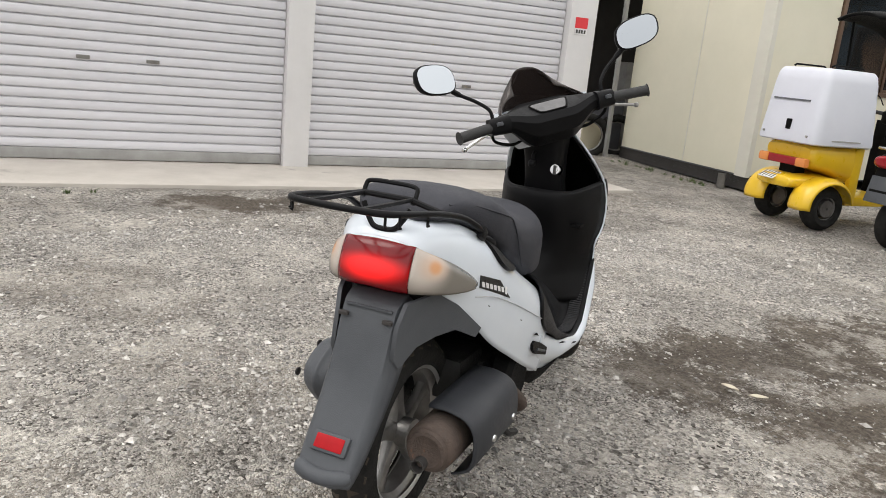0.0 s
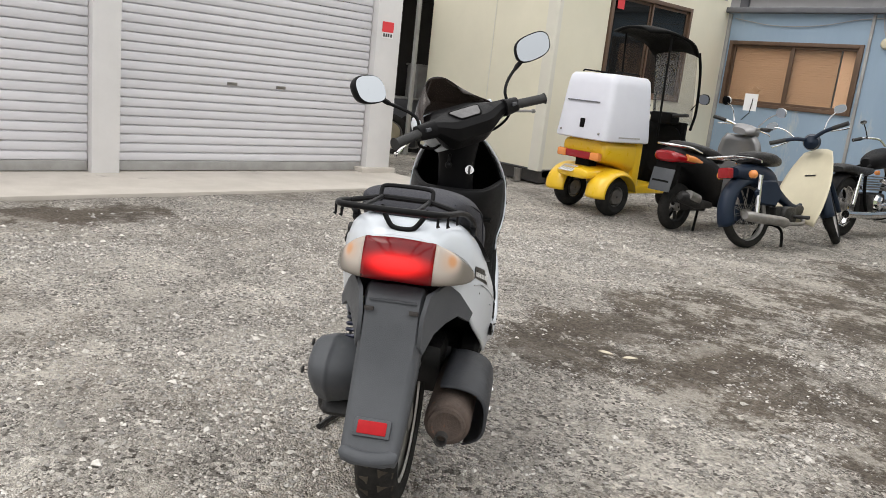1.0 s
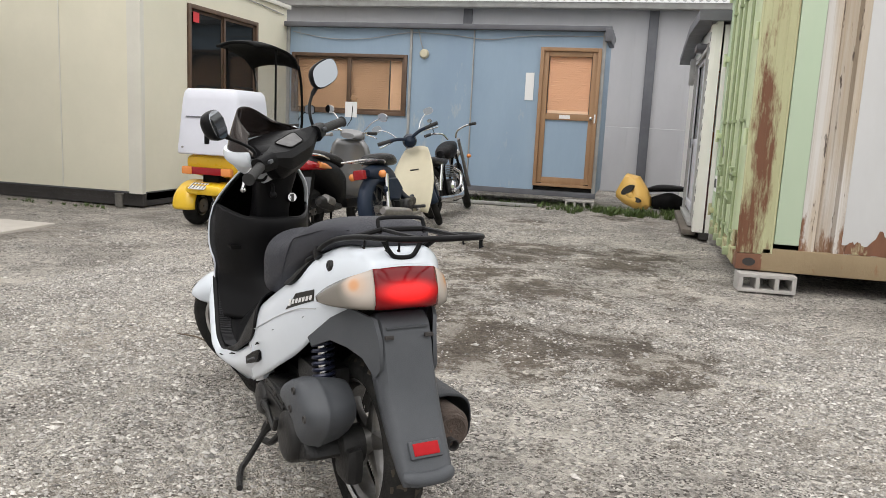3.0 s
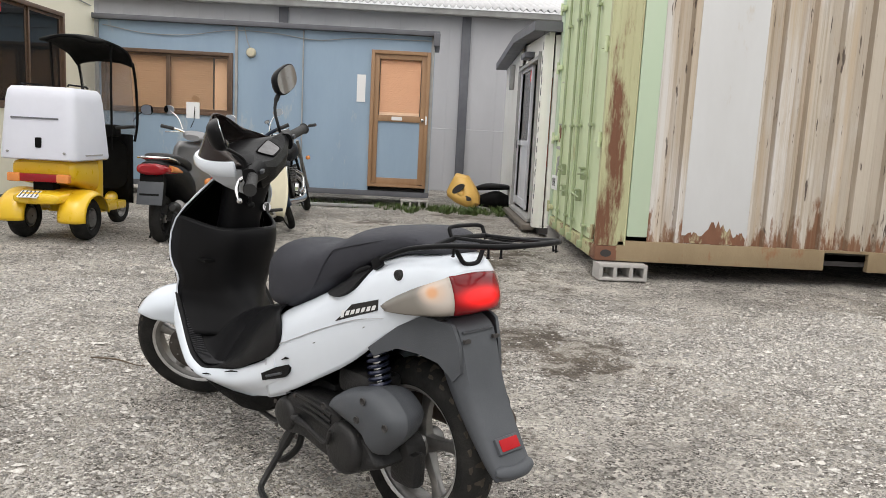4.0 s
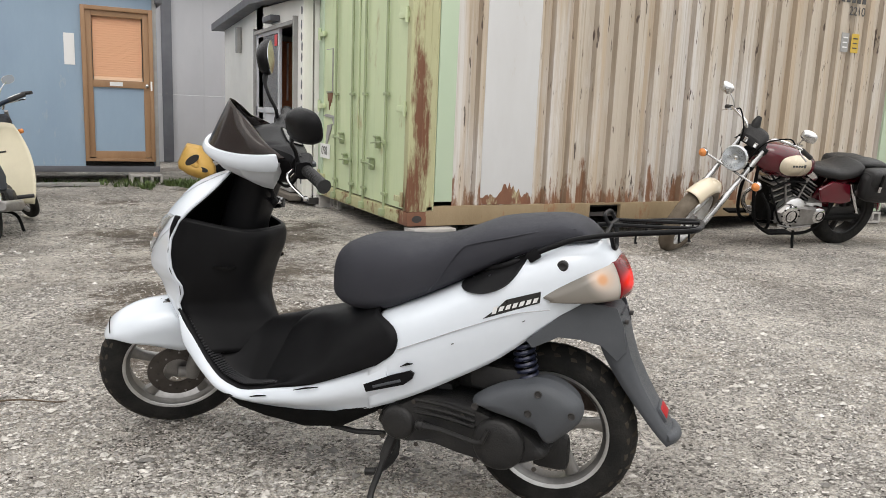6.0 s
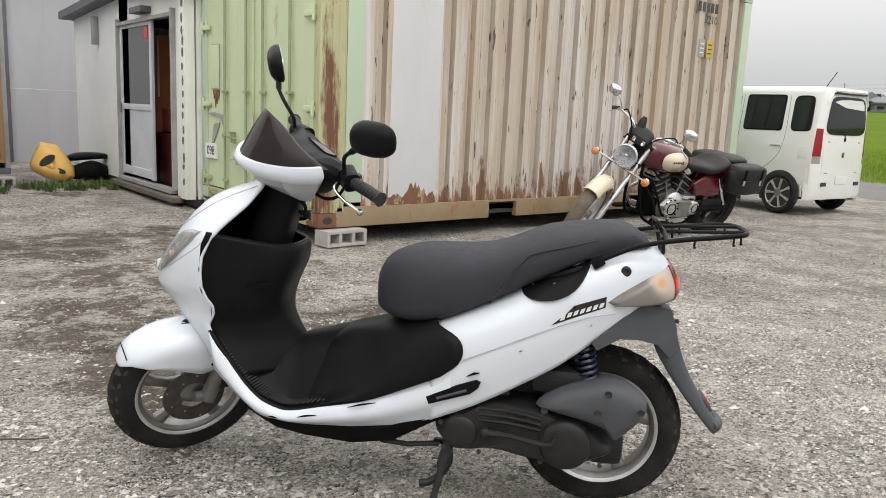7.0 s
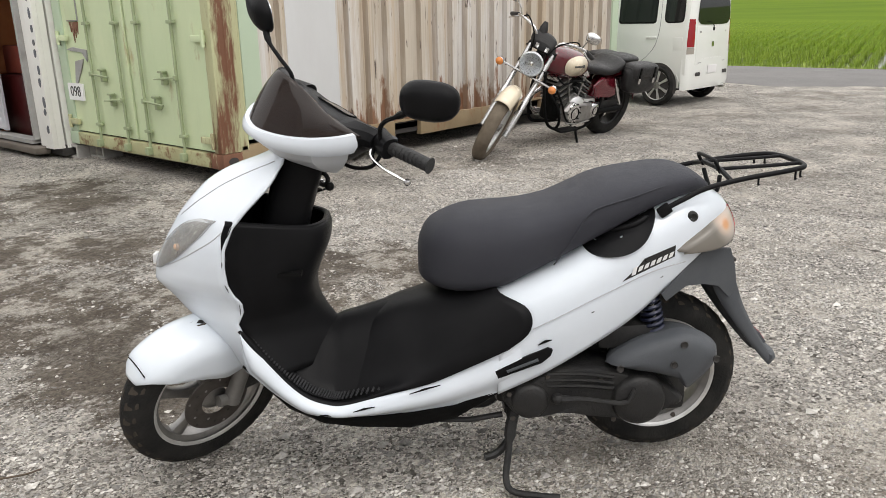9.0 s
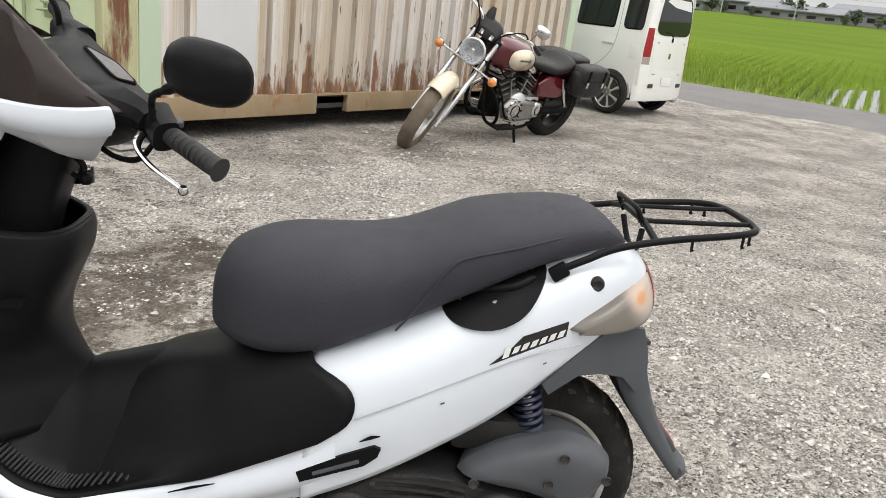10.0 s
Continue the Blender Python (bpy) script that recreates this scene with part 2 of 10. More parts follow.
REDIN = surf("rust_red_board", (0.28, 0.06, 0.035), (0.2, 0.045, 0.03), 4, 0.7)
BLOCK = surf("cinder_block", (0.47, 0.45, 0.43), (0.38, 0.365, 0.345), 12, 0.9, bump=0.6, bscale=150, random_v=0.06)
ROOFT = surf("slate_roof", (0.19, 0.20, 0.215), (0.14, 0.15, 0.165), 2, 0.6)
HOUSEW = surf("pale_house_wall", (0.26, 0.26, 0.265), (0.20, 0.20, 0.205), 1, 0.8)
YELLOW = surf("yellow_paint", (0.80, 0.52, 0.02), (0.74, 0.47, 0.02), 4, 0.3, coat=0.4, c3=(0.5, 0.34, 0.06), c3at=0.72, c3scale=10)
BOXW = surf("white_box_plastic", (0.70, 0.715, 0.79), (0.65, 0.665, 0.74), 3, 0.4, c3=(0.6, 0.6, 0.6), c3at=0.72, c3scale=8)
MAROON = surf("maroon_paint", (0.11, 0.006, 0.014), (0.085, 0.005, 0.011), 4, 0.15, coat=0.6, rvar=0.04)
CREAM = surf("cream_paint", (0.74, 0.65, 0.50), (0.70, 0.61, 0.46), 3, 0.25, coat=0.5)
CREAMG = surf("aged_cream_plastic", (0.62, 0.57, 0.42), (0.55, 0.50, 0.37), 4, 0.5, c3=(0.42, 0.36, 0.24), c3at=0.68, c3scale=8)
NAVY = surf("dark_blue_paint", (0.010, 0.020, 0.042), (0.008, 0.015, 0.030), 4, 0.45, spec=0.25, c3=(0.05, 0.055, 0.06), c3at=0.66, c3scale=8)
SILVER = surf("grey_silver_paint", (0.28, 0.28, 0.285), (0.23, 0.23, 0.235), 4, 0.35, metal=0.4)
LEATHER = surf("black_leather", (0.011, 0.011, 0.012), (0.022, 0.021, 0.021), 9, 0.45, bump=0.3, bscale=300, spec=0.3)
VANW = surf("van_white_paint", (0.76, 0.77, 0.74), (0.72, 0.73, 0.70), 1.5, 0.25, coat=0.5, rvar=0.05)
ASPHALT = surf("asphalt", (0.165, 0.157, 0.152), (0.125, 0.120, 0.117), 1.0, 0.85, bump=0.4, bscale=90, c3=(0.20, 0.195, 0.19), c3at=0.6, c3scale=0.5)
REDSIGN = surf("red_sign", (0.75, 0.05, 0.06), (0.7, 0.045, 0.055), 3, 0.4)
PAPER = surf("white_paper", (0.8, 0.8, 0.8), (0.76, 0.76, 0.76), 3, 0.7)
INK = surf("dark_ink", (0.05, 0.05, 0.05), (0.07, 0.07, 0.07), 8, 0.6)
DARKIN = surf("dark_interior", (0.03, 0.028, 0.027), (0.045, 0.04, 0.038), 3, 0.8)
WEED = surf("weed_leaf", (0.055, 0.095, 0.022), (0.10, 0.14, 0.035), 5, 0.6, island=0.35)
RICE = surf("rice_leaf", (0.17, 0.26, 0.018), (0.23, 0.32, 0.025), 0.6, 0.55, island=0.25)
TREE = surf("tree_leaf", (0.035, 0.06, 0.025), (0.055, 0.085, 0.03), 2, 0.6, island=0.4)
DUSTY = surf("dusty_brown_tyre", (0.13, 0.105, 0.08), (0.19, 0.16, 0.125), 10, 0.85, bump=0.3, bscale=120, spec=0.15)
POSTR = surf("rusting_green_post", (0.50, 0.52, 0.31), (0.43, 0.41, 0.24), 4, 0.7, bump=0.5, bscale=50, c3=(0.17, 0.075, 0.04), c3at=0.495, c3scale=4.5, stretch=(1, 1, 0.18))
TREADD = surf("dusty_tread_rubber", (0.045, 0.038, 0.031), (0.075, 0.064, 0.052), 16, 0.85, bump=0.3, bscale=140, spec=0.12)
BARK = surf("bark", (0.12, 0.09, 0.06), (0.08, 0.06, 0.045), 9, 0.9)


# ---- mesh tools ----
class Mesh:
    """Collects vertices and faces of one part."""

    def __init__(self):
        self.v, self.f = [], []

    def add(self, verts, faces):
        o = len(self.v)
        self.v += [tuple(p) for p in verts]
        self.f += [tuple(i + o for i in f) for f in faces]
        return self

    def box(self, c, s, rz=0.0, r=0.0, m=None):
        """A box with centre c and size s; r chamfers its edges."""
        hx, hy, hz = s[0] / 2, s[1] / 2, s[2] / 2
        r = min(r, hx * 0.9, hy * 0.9, hz * 0.9)
        if r <= 0:
            vs = [(x, y, z) for x in (-hx, hx) for y in (-hy, hy) for z in (-hz, hz)]
            fs = [(0, 1, 3, 2), (4, 6, 7, 5), (0, 4, 5, 1), (2, 3, 7, 6), (0, 2, 6, 4), (1, 5, 7, 3)]
        else:
            bm = bmesh.new()
            bmesh.ops.create_cube(bm, size=1, matrix=Matrix.Diagonal((2 * hx, 2 * hy, 2 * hz, 1)))
            bmesh.ops.bevel(bm, geom=bm.edges[:], offset=r, segments=2, affect="EDGES", profile=0.6)
            bm.verts.index_update()
            vs = [tuple(v.co) for v in bm.verts]
            fs = [tuple(v.index for v in f.verts) for f in bm.faces]
            bm.free()
        mat = (m if m is not None else pose(*c, 0, 0, rz))
        return self.add([mat @ Vector(p) for p in vs], fs)

    def loft(self, rings, closed=True, cap=True):
        n = len(rings[0])
        vs = [p for ring in rings for p in ring]
        fs = []
        for i in range(len(rings) - 1):
            for j in range(n if closed else n - 1):
                k = (j + 1) % n
                fs.append((i * n + j, i * n + k, (i + 1) * n + k, (i + 1) * n + j))
        if cap and closed:
            fs.append(tuple(reversed(range(n))))
            fs.append(tuple(range((len(rings) - 1) * n, len(rings) * n)))
        return self.add(vs, fs)

    def tube(self, pts, r, n=8, cap=True, flat=1.0):
        """A round bar along pts; r one radius or one for each point."""
        pts = [Vector(p) for p in pts]
        rs = r if isinstance(r, (list, tuple)) else [r] * len(pts)
        rings, side = [], None
        for i, p in enumerate(pts):
            d = (pts[min(i + 1, len(pts) - 1)] - pts[max(i - 1, 0)]).normalized()
            if side is None:
                side = d.orthogonal().normalized()
            side = (side - d * side.dot(d)).normalized()
            up = d.cross(side)
            rings.append([p + (side * math.cos(a) + up * math.sin(a) * flat) * rs[i] for a in (2 * math.pi * k / n for k in range(n))])
        return self.loft(rings, True, cap)

    def lathe(self, prof, n=32, m=None, a0=0.0, a1=2 * math.pi):
        """Turns (radius, height) pairs about the z axis of m."""
        m = m if m is not None else Matrix()
        full = abs(a1 - a0 - 2 * math.pi) < 1e-6
        k = n if full else n + 1
        rings = [[m @ Vector((r * math.cos(a), r * math.sin(a), h)) for a in (a0 + (a1 - a0) * i / n for i in range(k))] for r, h in prof]
        return self.loft(rings, full, False)

    def disc(self, c, r, m, n=24):
        return self.add([m @ Vector((c[0] + r * math.cos(2 * math.pi * i / n), c[1] + r * math.sin(2 * math.pi * i / n), c[2])) for i in range(n)], [tuple(range(n))])

    def ball(self, c, r, n=12, sz=(1, 1, 1), m=None):
        m = m if m is not None else Matrix()
        rings = []
        for i in range(1, n // 2):
            a = math.pi * i / (n // 2)
            rings.append([m @ Vector((c[0] + r * sz[0] * math.sin(a) * math.cos(b), c[1] + r * sz[1] * math.sin(a) * math.sin(b), c[2] + r * sz[2] * math.cos(a))) for b in (2 * math.pi * k / n for k in range(n))])
        return self.loft(rings, True, True)

    def prism(self, poly, lo, hi, axis="y", r=0.0):
        """A plate: an outline in the two other axes, from lo to hi along axis."""
        def p3(a, b, h):
            return {"x": (h, a, b), "y": (a, h, b), "z": (a, b, h)}[axis]
        if r > 0:
            cx, cy = sum(p[0] for p in poly) / len(poly), sum(p[1] for p in poly) / len(poly)
            def shrink(q):
                d = math.hypot(q[0] - cx, q[1] - cy) or 1
                return (q[0] + (cx - q[0]) * r / d, q[1] + (cy - q[1]) * r / d)
            small = [shrink(q) for q in poly]
            return self.loft([[p3(*q, lo) for q in small], [p3(*q, lo + (hi - lo) * 0.12 if hi - lo > 5 * r else lo + r * (1 if hi > lo else -1)) for q in poly], [p3(*q, hi - r * (1 if hi > lo else -1)) for q in poly], [p3(*q, hi) for q in small]])
        return self.loft([[p3(*q, lo) for q in poly], [p3(*q, hi) for q in poly]])

    def xf(self, m):
        self.v = [tuple(m @ Vector(p)) for p in self.v]
        return self

    def mirror(self):
        o = Mesh()
        o.v = [(x, -y, z) for x, y, z in self.v]
        o.f = [tuple(reversed(f)) for f in self.f]
        return o

    def join(self, o):
        return self.add(o.v, o.f)


def part(name, me, material, parent=None, label="", smooth=38.0, thick=0.0, inward=-1.0):
    """One mesh object; thick makes an open sheet solid."""
    d = bpy.data.meshes.new(name)
    d.from_pydata(me.v, [], me.f)
    bm = bmesh.new()
    bm.from_mesh(d)
    bmesh.ops.recalc_face_normals(bm, faces=bm.faces[:])
    bm.to_mesh(d)
    bm.free()
    d.materials.append(material)
    if smooth:
        for p in d.polygons:
            p.use_smooth = True
        d.set_sharp_from_angle(angle=radians(smooth))
    ob = new(name, d)
    if parent:
        ob.parent = parent
    if thick:
        s = ob.modifiers.new("thickness", "SOLIDIFY")
        s.thickness, s.offset = thick, inward
    return tagged(ob, label)


def thing(name, m, label, category, group="", kind=""):
    ob = new(name)
    ob.empty_display_size = 0.1
    ob.matrix_world = m
    return tagged(ob, label, category, group, kind)


def spline(pts, n):
    """A smooth curve through pts (any width of tuples), resampled to n points."""
    p = [Vector(q) if len(q) in (2, 3, 4) else q for q in pts]
    a = np.array([list(q) for q in pts], float)
    a = np.vstack([2 * a[0] - a[1], a, 2 * a[-1] - a[-2]])
    out = []
    for u in np.linspace(0, len(pts) - 1 - 1e-9, n):
        i = int(u)
        t = u - i
        p0, p1, p2, p3 = a[i], a[i + 1], a[i + 2], a[i + 3]
        out.append(tuple(0.5 * (2 * p1 + (p2 - p0) * t + (2 * p0 - 5 * p1 + 4 * p2 - p3) * t * t + (3 * p1 - p0 - 3 * p2 + p3) * t ** 3)))
    return out


def lerp_at(table, x):
    """Straight interpolation in rows (x, values...)."""
    rows = sorted(table)
    xs = [r[0] for r in rows]
    return [float(np.interp(x, xs, [r[k] for r in rows])) for k in range(1, len(rows[0]))]


def squircle(hw, hh, e, n=28):
    """A rounded rectangle section: half width, half height, squareness."""
    out = []
    for i in range(n):
        a = 2 * math.pi * i / n
        c, s = math.cos(a), math.sin(a)
        out.append((hw * math.copysign(abs(c) ** (2 / e), c), hh * math.copysign(abs(s) ** (2 / e), s)))
    return out


# ---- ground ----
def gravel_material(name):
    """Crushed stone: small chips of mixed greys, with brown fines and darker damp patches."""
    m = bpy.data.materials.new(name)
    m.use_nodes = True
    n, l = m.node_tree.nodes, m.node_tree.links
    b = n["Principled BSDF"]
    co = n.new("ShaderNodeTexCoord")

    def noise_tex(sc, det, ro=0.6):
        t = n.new("ShaderNodeTexNoise")
        t.inputs["Scale"].default_value, t.inputs["Detail"].default_value, t.inputs["Roughness"].default_value = sc, det, ro
        l.new(co.outputs["Object"], t.inputs["Vector"])
        return t.outputs["Fac"]

    def remap(v, lo, hi, a=0.0, c=1.0):
        r = n.new("ShaderNodeMapRange")
        for k, x in zip((1, 2, 3, 4), (lo, hi, a, c)):
            r.inputs[k].default_value = x
        l.new(v, r.inputs[0])
        return r.outputs[0]

    def mix(f, a, c, kind="MIX"):
        x = n.new("ShaderNodeMix")
        x.data_type, x.blend_type = "RGBA", kind
        for s, v in ((x.inputs[0], f), (x.inputs[6], a), (x.inputs[7], c)):
            if isinstance(v, tuple):
                s.default_value = (*v, 1)
            elif isinstance(v, float):
                s.default_value = v
            else:
                l.new(v, s)
        return x.outputs[2]

    def math_node(op, a, c):
        x = n.new("ShaderNodeMath")
        x.operation = op
        for s, v in zip(x.inputs, (a, c)):
            if isinstance(v, float):
                s.default_value = v
            else:
                l.new(v, s)
        return x.outputs[0]

    chips = []
    for sc in (150.0, 68.0):
        v = n.new("ShaderNodeTexVoronoi")
        v.inputs["Scale"].default_value, v.inputs["Randomness"].default_value = sc, 1.0
        l.new(co.outputs["Object"], v.inputs["Vector"])
        g = n.new("ShaderNodeSeparateColor")
        l.new(v.outputs["Color"], g.inputs[0])
        chips.append((g.outputs[0], v.outputs["Distance"]))
    tone = mix(remap(chips[0][0], 0.0, 1.0), (0.045, 0.040, 0.035), (0.74, 0.71, 0.67))
    tone2 = mix(remap(chips[1][0], 0.0, 1.0), (0.06, 0.053, 0.046), (0.80, 0.77, 0.73))
    tone = mix(remap(noise_tex(9.0, 6.0), 0.46, 0.56), tone, tone2)
    fines = mix(remap(noise_tex(40.0, 8.0), 0.35, 0.65), (0.31, 0.277, 0.238), (0.20, 0.177, 0.15))
    worn = remap(noise_tex(0.75, 8.0, 0.72), 0.50, 0.60)
    col = mix(math_node("MULTIPLY", worn, 0.50), tone, fines)
    # packed dark soil where tyres turn, and damp ground along the slab
    at = n.new("ShaderNodeAttribute")
    at.attribute_name = "soil"
    ragged = math_node("ADD", at.outputs["Fac"], math_node("MULTIPLY", math_node("SUBTRACT", noise_tex(6.0, 14.0, 0.86), 0.5), 3.4))
    soil = mix(remap(noise_tex(55.0, 8.0), 0.4, 0.66), (0.078, 0.063, 0.049), (0.165, 0.139, 0.112))
    col = mix(math_node("MULTIPLY", remap(ragged, 0.42, 0.66), 0.88), col, soil)
    # pale stone dust trodden into ragged islands
    dust = math_node("MULTIPLY", remap(noise_tex(3.4, 14.0, 0.84), 0.50, 0.555), remap(noise_tex(0.55, 3.0), 0.36, 0.50))
    pale = mix(remap(noise_tex(70.0, 6.0, 0.7), 0.36, 0.64), (0.74, 0.715, 0.67), (0.36, 0.335, 0.30))
    col = mix(math_node("MULTIPLY", dust, 0.75), col, pale)
    col = mix(remap(noise_tex(1.4, 8.0, 0.7), 0.42, 0.60), mix(1.0, col, (0.84, 0.815, 0.785), "MULTIPLY"), mix(1.0, col, (1.30, 1.27, 1.225), "MULTIPLY"))
    l.new(col, b.inputs["Base Color"])
    b.inputs["Roughness"].default_value = 0.92
    b.inputs["Specular IOR Level"].default_value = 0.25
    bp = n.new("ShaderNodeBump")
    bp.inputs["Strength"].default_value, bp.inputs["Distance"].default_value = 1.0, 0.018
    l.new(math_node("ADD", math_node("MULTIPLY", chips[0][1], -1.0), math_node("MULTIPLY", noise_tex(30.0, 6.0), 0.6)), bp.inputs["Height"])
    l.new(bp.outputs[0], b.inputs["Normal"])
    return m


GRAVEL = gravel_material("crushed_stone")
STONES = surf("stone_chips", (0.54, 0.518, 0.488), (0.30, 0.280, 0.255), 60, 0.88, bump=0.3, bscale=400, island=0.6)
# packed soil: centre and reach of each patch
SOIL = [(-1.96, 2.35, .3), (-2.05, 2.8, .3), (-1.85, 3.2, .3), (-1.3, 2.65, .3), (-1.69, 3.3, .3), (-1.4, 3.07, .28), (-1.06, 2.9, .25), (-0.7, 3.06, .25), (-0.43, 2.85, .25), (-0.5, 2.6, .22),
        (-1.98, 3.92, .3), (-1.67, 4.58, .3), (-1.24, 4.25, .28), (-1.87, 3.7, .3), (-2.15, 3.5, .3), (-1.7, 5.6, .35), (-0.76, 5.56, .3), (-1.56, 6.1, .4), (-0.6, 6.2, .4), (-2.07, 6.1, .35), (-0.93, 9.2, .5), (-1.93, 8.2, .4), (-5.02, 0.85, .26), (-4.98, 1.15, .32), (-4.98, 1.42, .32), (-5.05, 1.68, .26)]


def soil_at(x, y):
    zone = 0.44 * np.exp(-(((x + 1.15) / 1.6) ** 2 + ((y - 4.3) / 3.0) ** 2) ** 2)
    return zone + 0.72 * np.max([(1.9 if a < -4.5 else 1.0) * np.exp(-((x - a) ** 2 + ((y - b) * 1.15) ** 2) / (r * r)) for a, b, r in SOIL], axis=0)


def ground_height(x, y):
    return 0.012 * math.sin(x * 1.3 + 0.4) * math.sin(y * 1.1) + 0.01 * noise.noise(Vector((x * 2.2, y * 2.2, 0)))


def make_ground():
    me = Mesh()
    xs = [-400, -60, -20] + [-12 + 0.25 * i for i in range(26)] + [-5.5 + 0.1 * i for i in range(70)] + [1.5 + 0.25 * i for i in range(42)] + [14, 30, 80, 400]
    ys = [-400, -60, -20] + [-6 + 0.25 * i for i in range(24)] + [0.1 * i for i in range(100)] + [10 + 0.25 * i for i in range(16)] + [16, 30, 80, 400]
    vs = [(x, y, (ground_height(x, y) if -12 <= x <= 12 and -6 <= y <= 14 else -0.02 if x < 12 else -0.55)) for x in xs for y in ys]
    k = len(ys)
    fs = [(i * k + j, (i + 1) * k + j, (i + 1) * k + j + 1, i * k + j + 1) for i in range(len(xs) - 1) for j in range(k - 1)]
    me.add(vs, fs)
    gr = tagged(part("ground", me, GRAVEL, None, "grey crushed stone yard with packed brown dirt patches", smooth=60), category="ground", kind="structure")
    co = np.array(me.v)
    gr.data.attributes.new("soil", "FLOAT", "POINT").data.foreach_set("value", soil_at(co[:, 0], co[:, 1]).astype(np.float32))


def chips_mesh(count, area, lo, hi, seed, keep):
    """Angular stone chips strewn over a stretch of the yard."""
    rng = np.random.default_rng(seed)
    base = np.array([(1, 0, 0), (-1, 0, 0), (0, 1, 0), (0, -1, 0), (0, 0, 1), (0, 0, -0.6)], float)
    tri = np.array([(0, 2, 4), (2, 1, 4), (1, 3, 4), (3, 0, 4), (2, 0, 5), (1, 2, 5), (3, 1, 5), (0, 3, 5)])
    px, py = rng.uniform(area[0], area[1], count), rng.uniform(area[2], area[3], count)
    ok = keep(px, py, rng.random(count))
    px, py = px[ok], py[ok]
    c = len(px)
    size = lo * (hi / lo) ** (rng.random(c) ** 1.8)
    jit = base[None] * rng.uniform(0.6, 1.15, (c, 6, 1)) + rng.uniform(-0.28, 0.28, (c, 6, 3))
    ang = rng.uniform(0, 2 * np.pi, c)
    ca, sa = np.cos(ang)[:, None], np.sin(ang)[:, None]
    jx, jy = jit[:, :, 0] * ca - jit[:, :, 1] * sa, jit[:, :, 0] * sa + jit[:, :, 1] * ca
    h = np.array([ground_height(a, b) for a, b in zip(px, py)])
    v = np.stack([px[:, None] + jx * size[:, None], py[:, None] + jy * size[:, None] * 0.8, h[:, None] + (jit[:, :, 2] * 0.5 + 0.12) * size[:, None]], 2).reshape(-1, 3)
    f = (tri[None] + (np.arange(c) * 6)[:, None, None]).reshape(-1, 3)
    return v, f


def make_stones():
    def keep(x, y, u):
        n = np.array([noise.noise(Vector((a * 0.75, b * 0.75, 3.0))) for a, b in zip(x, y)])
        rag = soil_at(x, y) + 0.9 * np.array([noise.noise(Vector((a * 4.5, b * 4.5, 8.0))) for a, b in zip(x, y)])
        return (u < np.clip(0.62 + n * 1.1, 0.12, 1.0) * np.clip(1.25 - rag * 1.6, 0.10, 1.0)) & ~((x > 0.0) & (y > 4.95)) & ~(x < -5.35)
    for nm, cnt, area, lo, hi, seed in (("gravel", 215000, (-4.2, 1.8, -0.8, 4.2), 0.0036, 0.0115, 5), ("gravel", 62000, (-5.4, 6.0, -1.0, 9.6), 0.006, 0.016, 6), ("gravel", 6500, (-5.3, 3.5, -0.4, 8.0), 0.014, 0.026, 7)):
        v, f = chips_mesh(cnt, area, lo, hi, seed, keep)
        d = bpy.data.meshes.new(nm)
        d.from_pydata(v.tolist(), [], f.tolist())
        d.materials.append(STONES)
        tagged(new(nm, d), "loose angular grey and white crushed stone", "gravel", "", "stuff")


make_ground()
make_stones()


def make_road():
    me = Mesh()
    def edge(y):
        return 10.9 + 0.30 * math.sin(y * 0.9) + 0.18 * math.sin(y * 2.3 + 1) + 0.35 * math.tanh((y - 3) * 0.5)
    rows = [-220, -60, -20] + [-8 + 0.4 * i for i in range(70)] + [30, 60, 220]
    me.loft([[(edge(y) - 0.5, y, -0.05), (edge(y), y, 0.012), (13, y, 0.03), (14.95, y, 0.02), (15.1, y, -0.2)] for y in rows], False)
    tagged(part("road", me, ASPHALT, None, "narrow grey asphalt farm road"), category="road", kind="structure")


make_road()


# ---- shutter building ----
SB = pose(-6.51, 0, 0, 0, 0, 3.2)


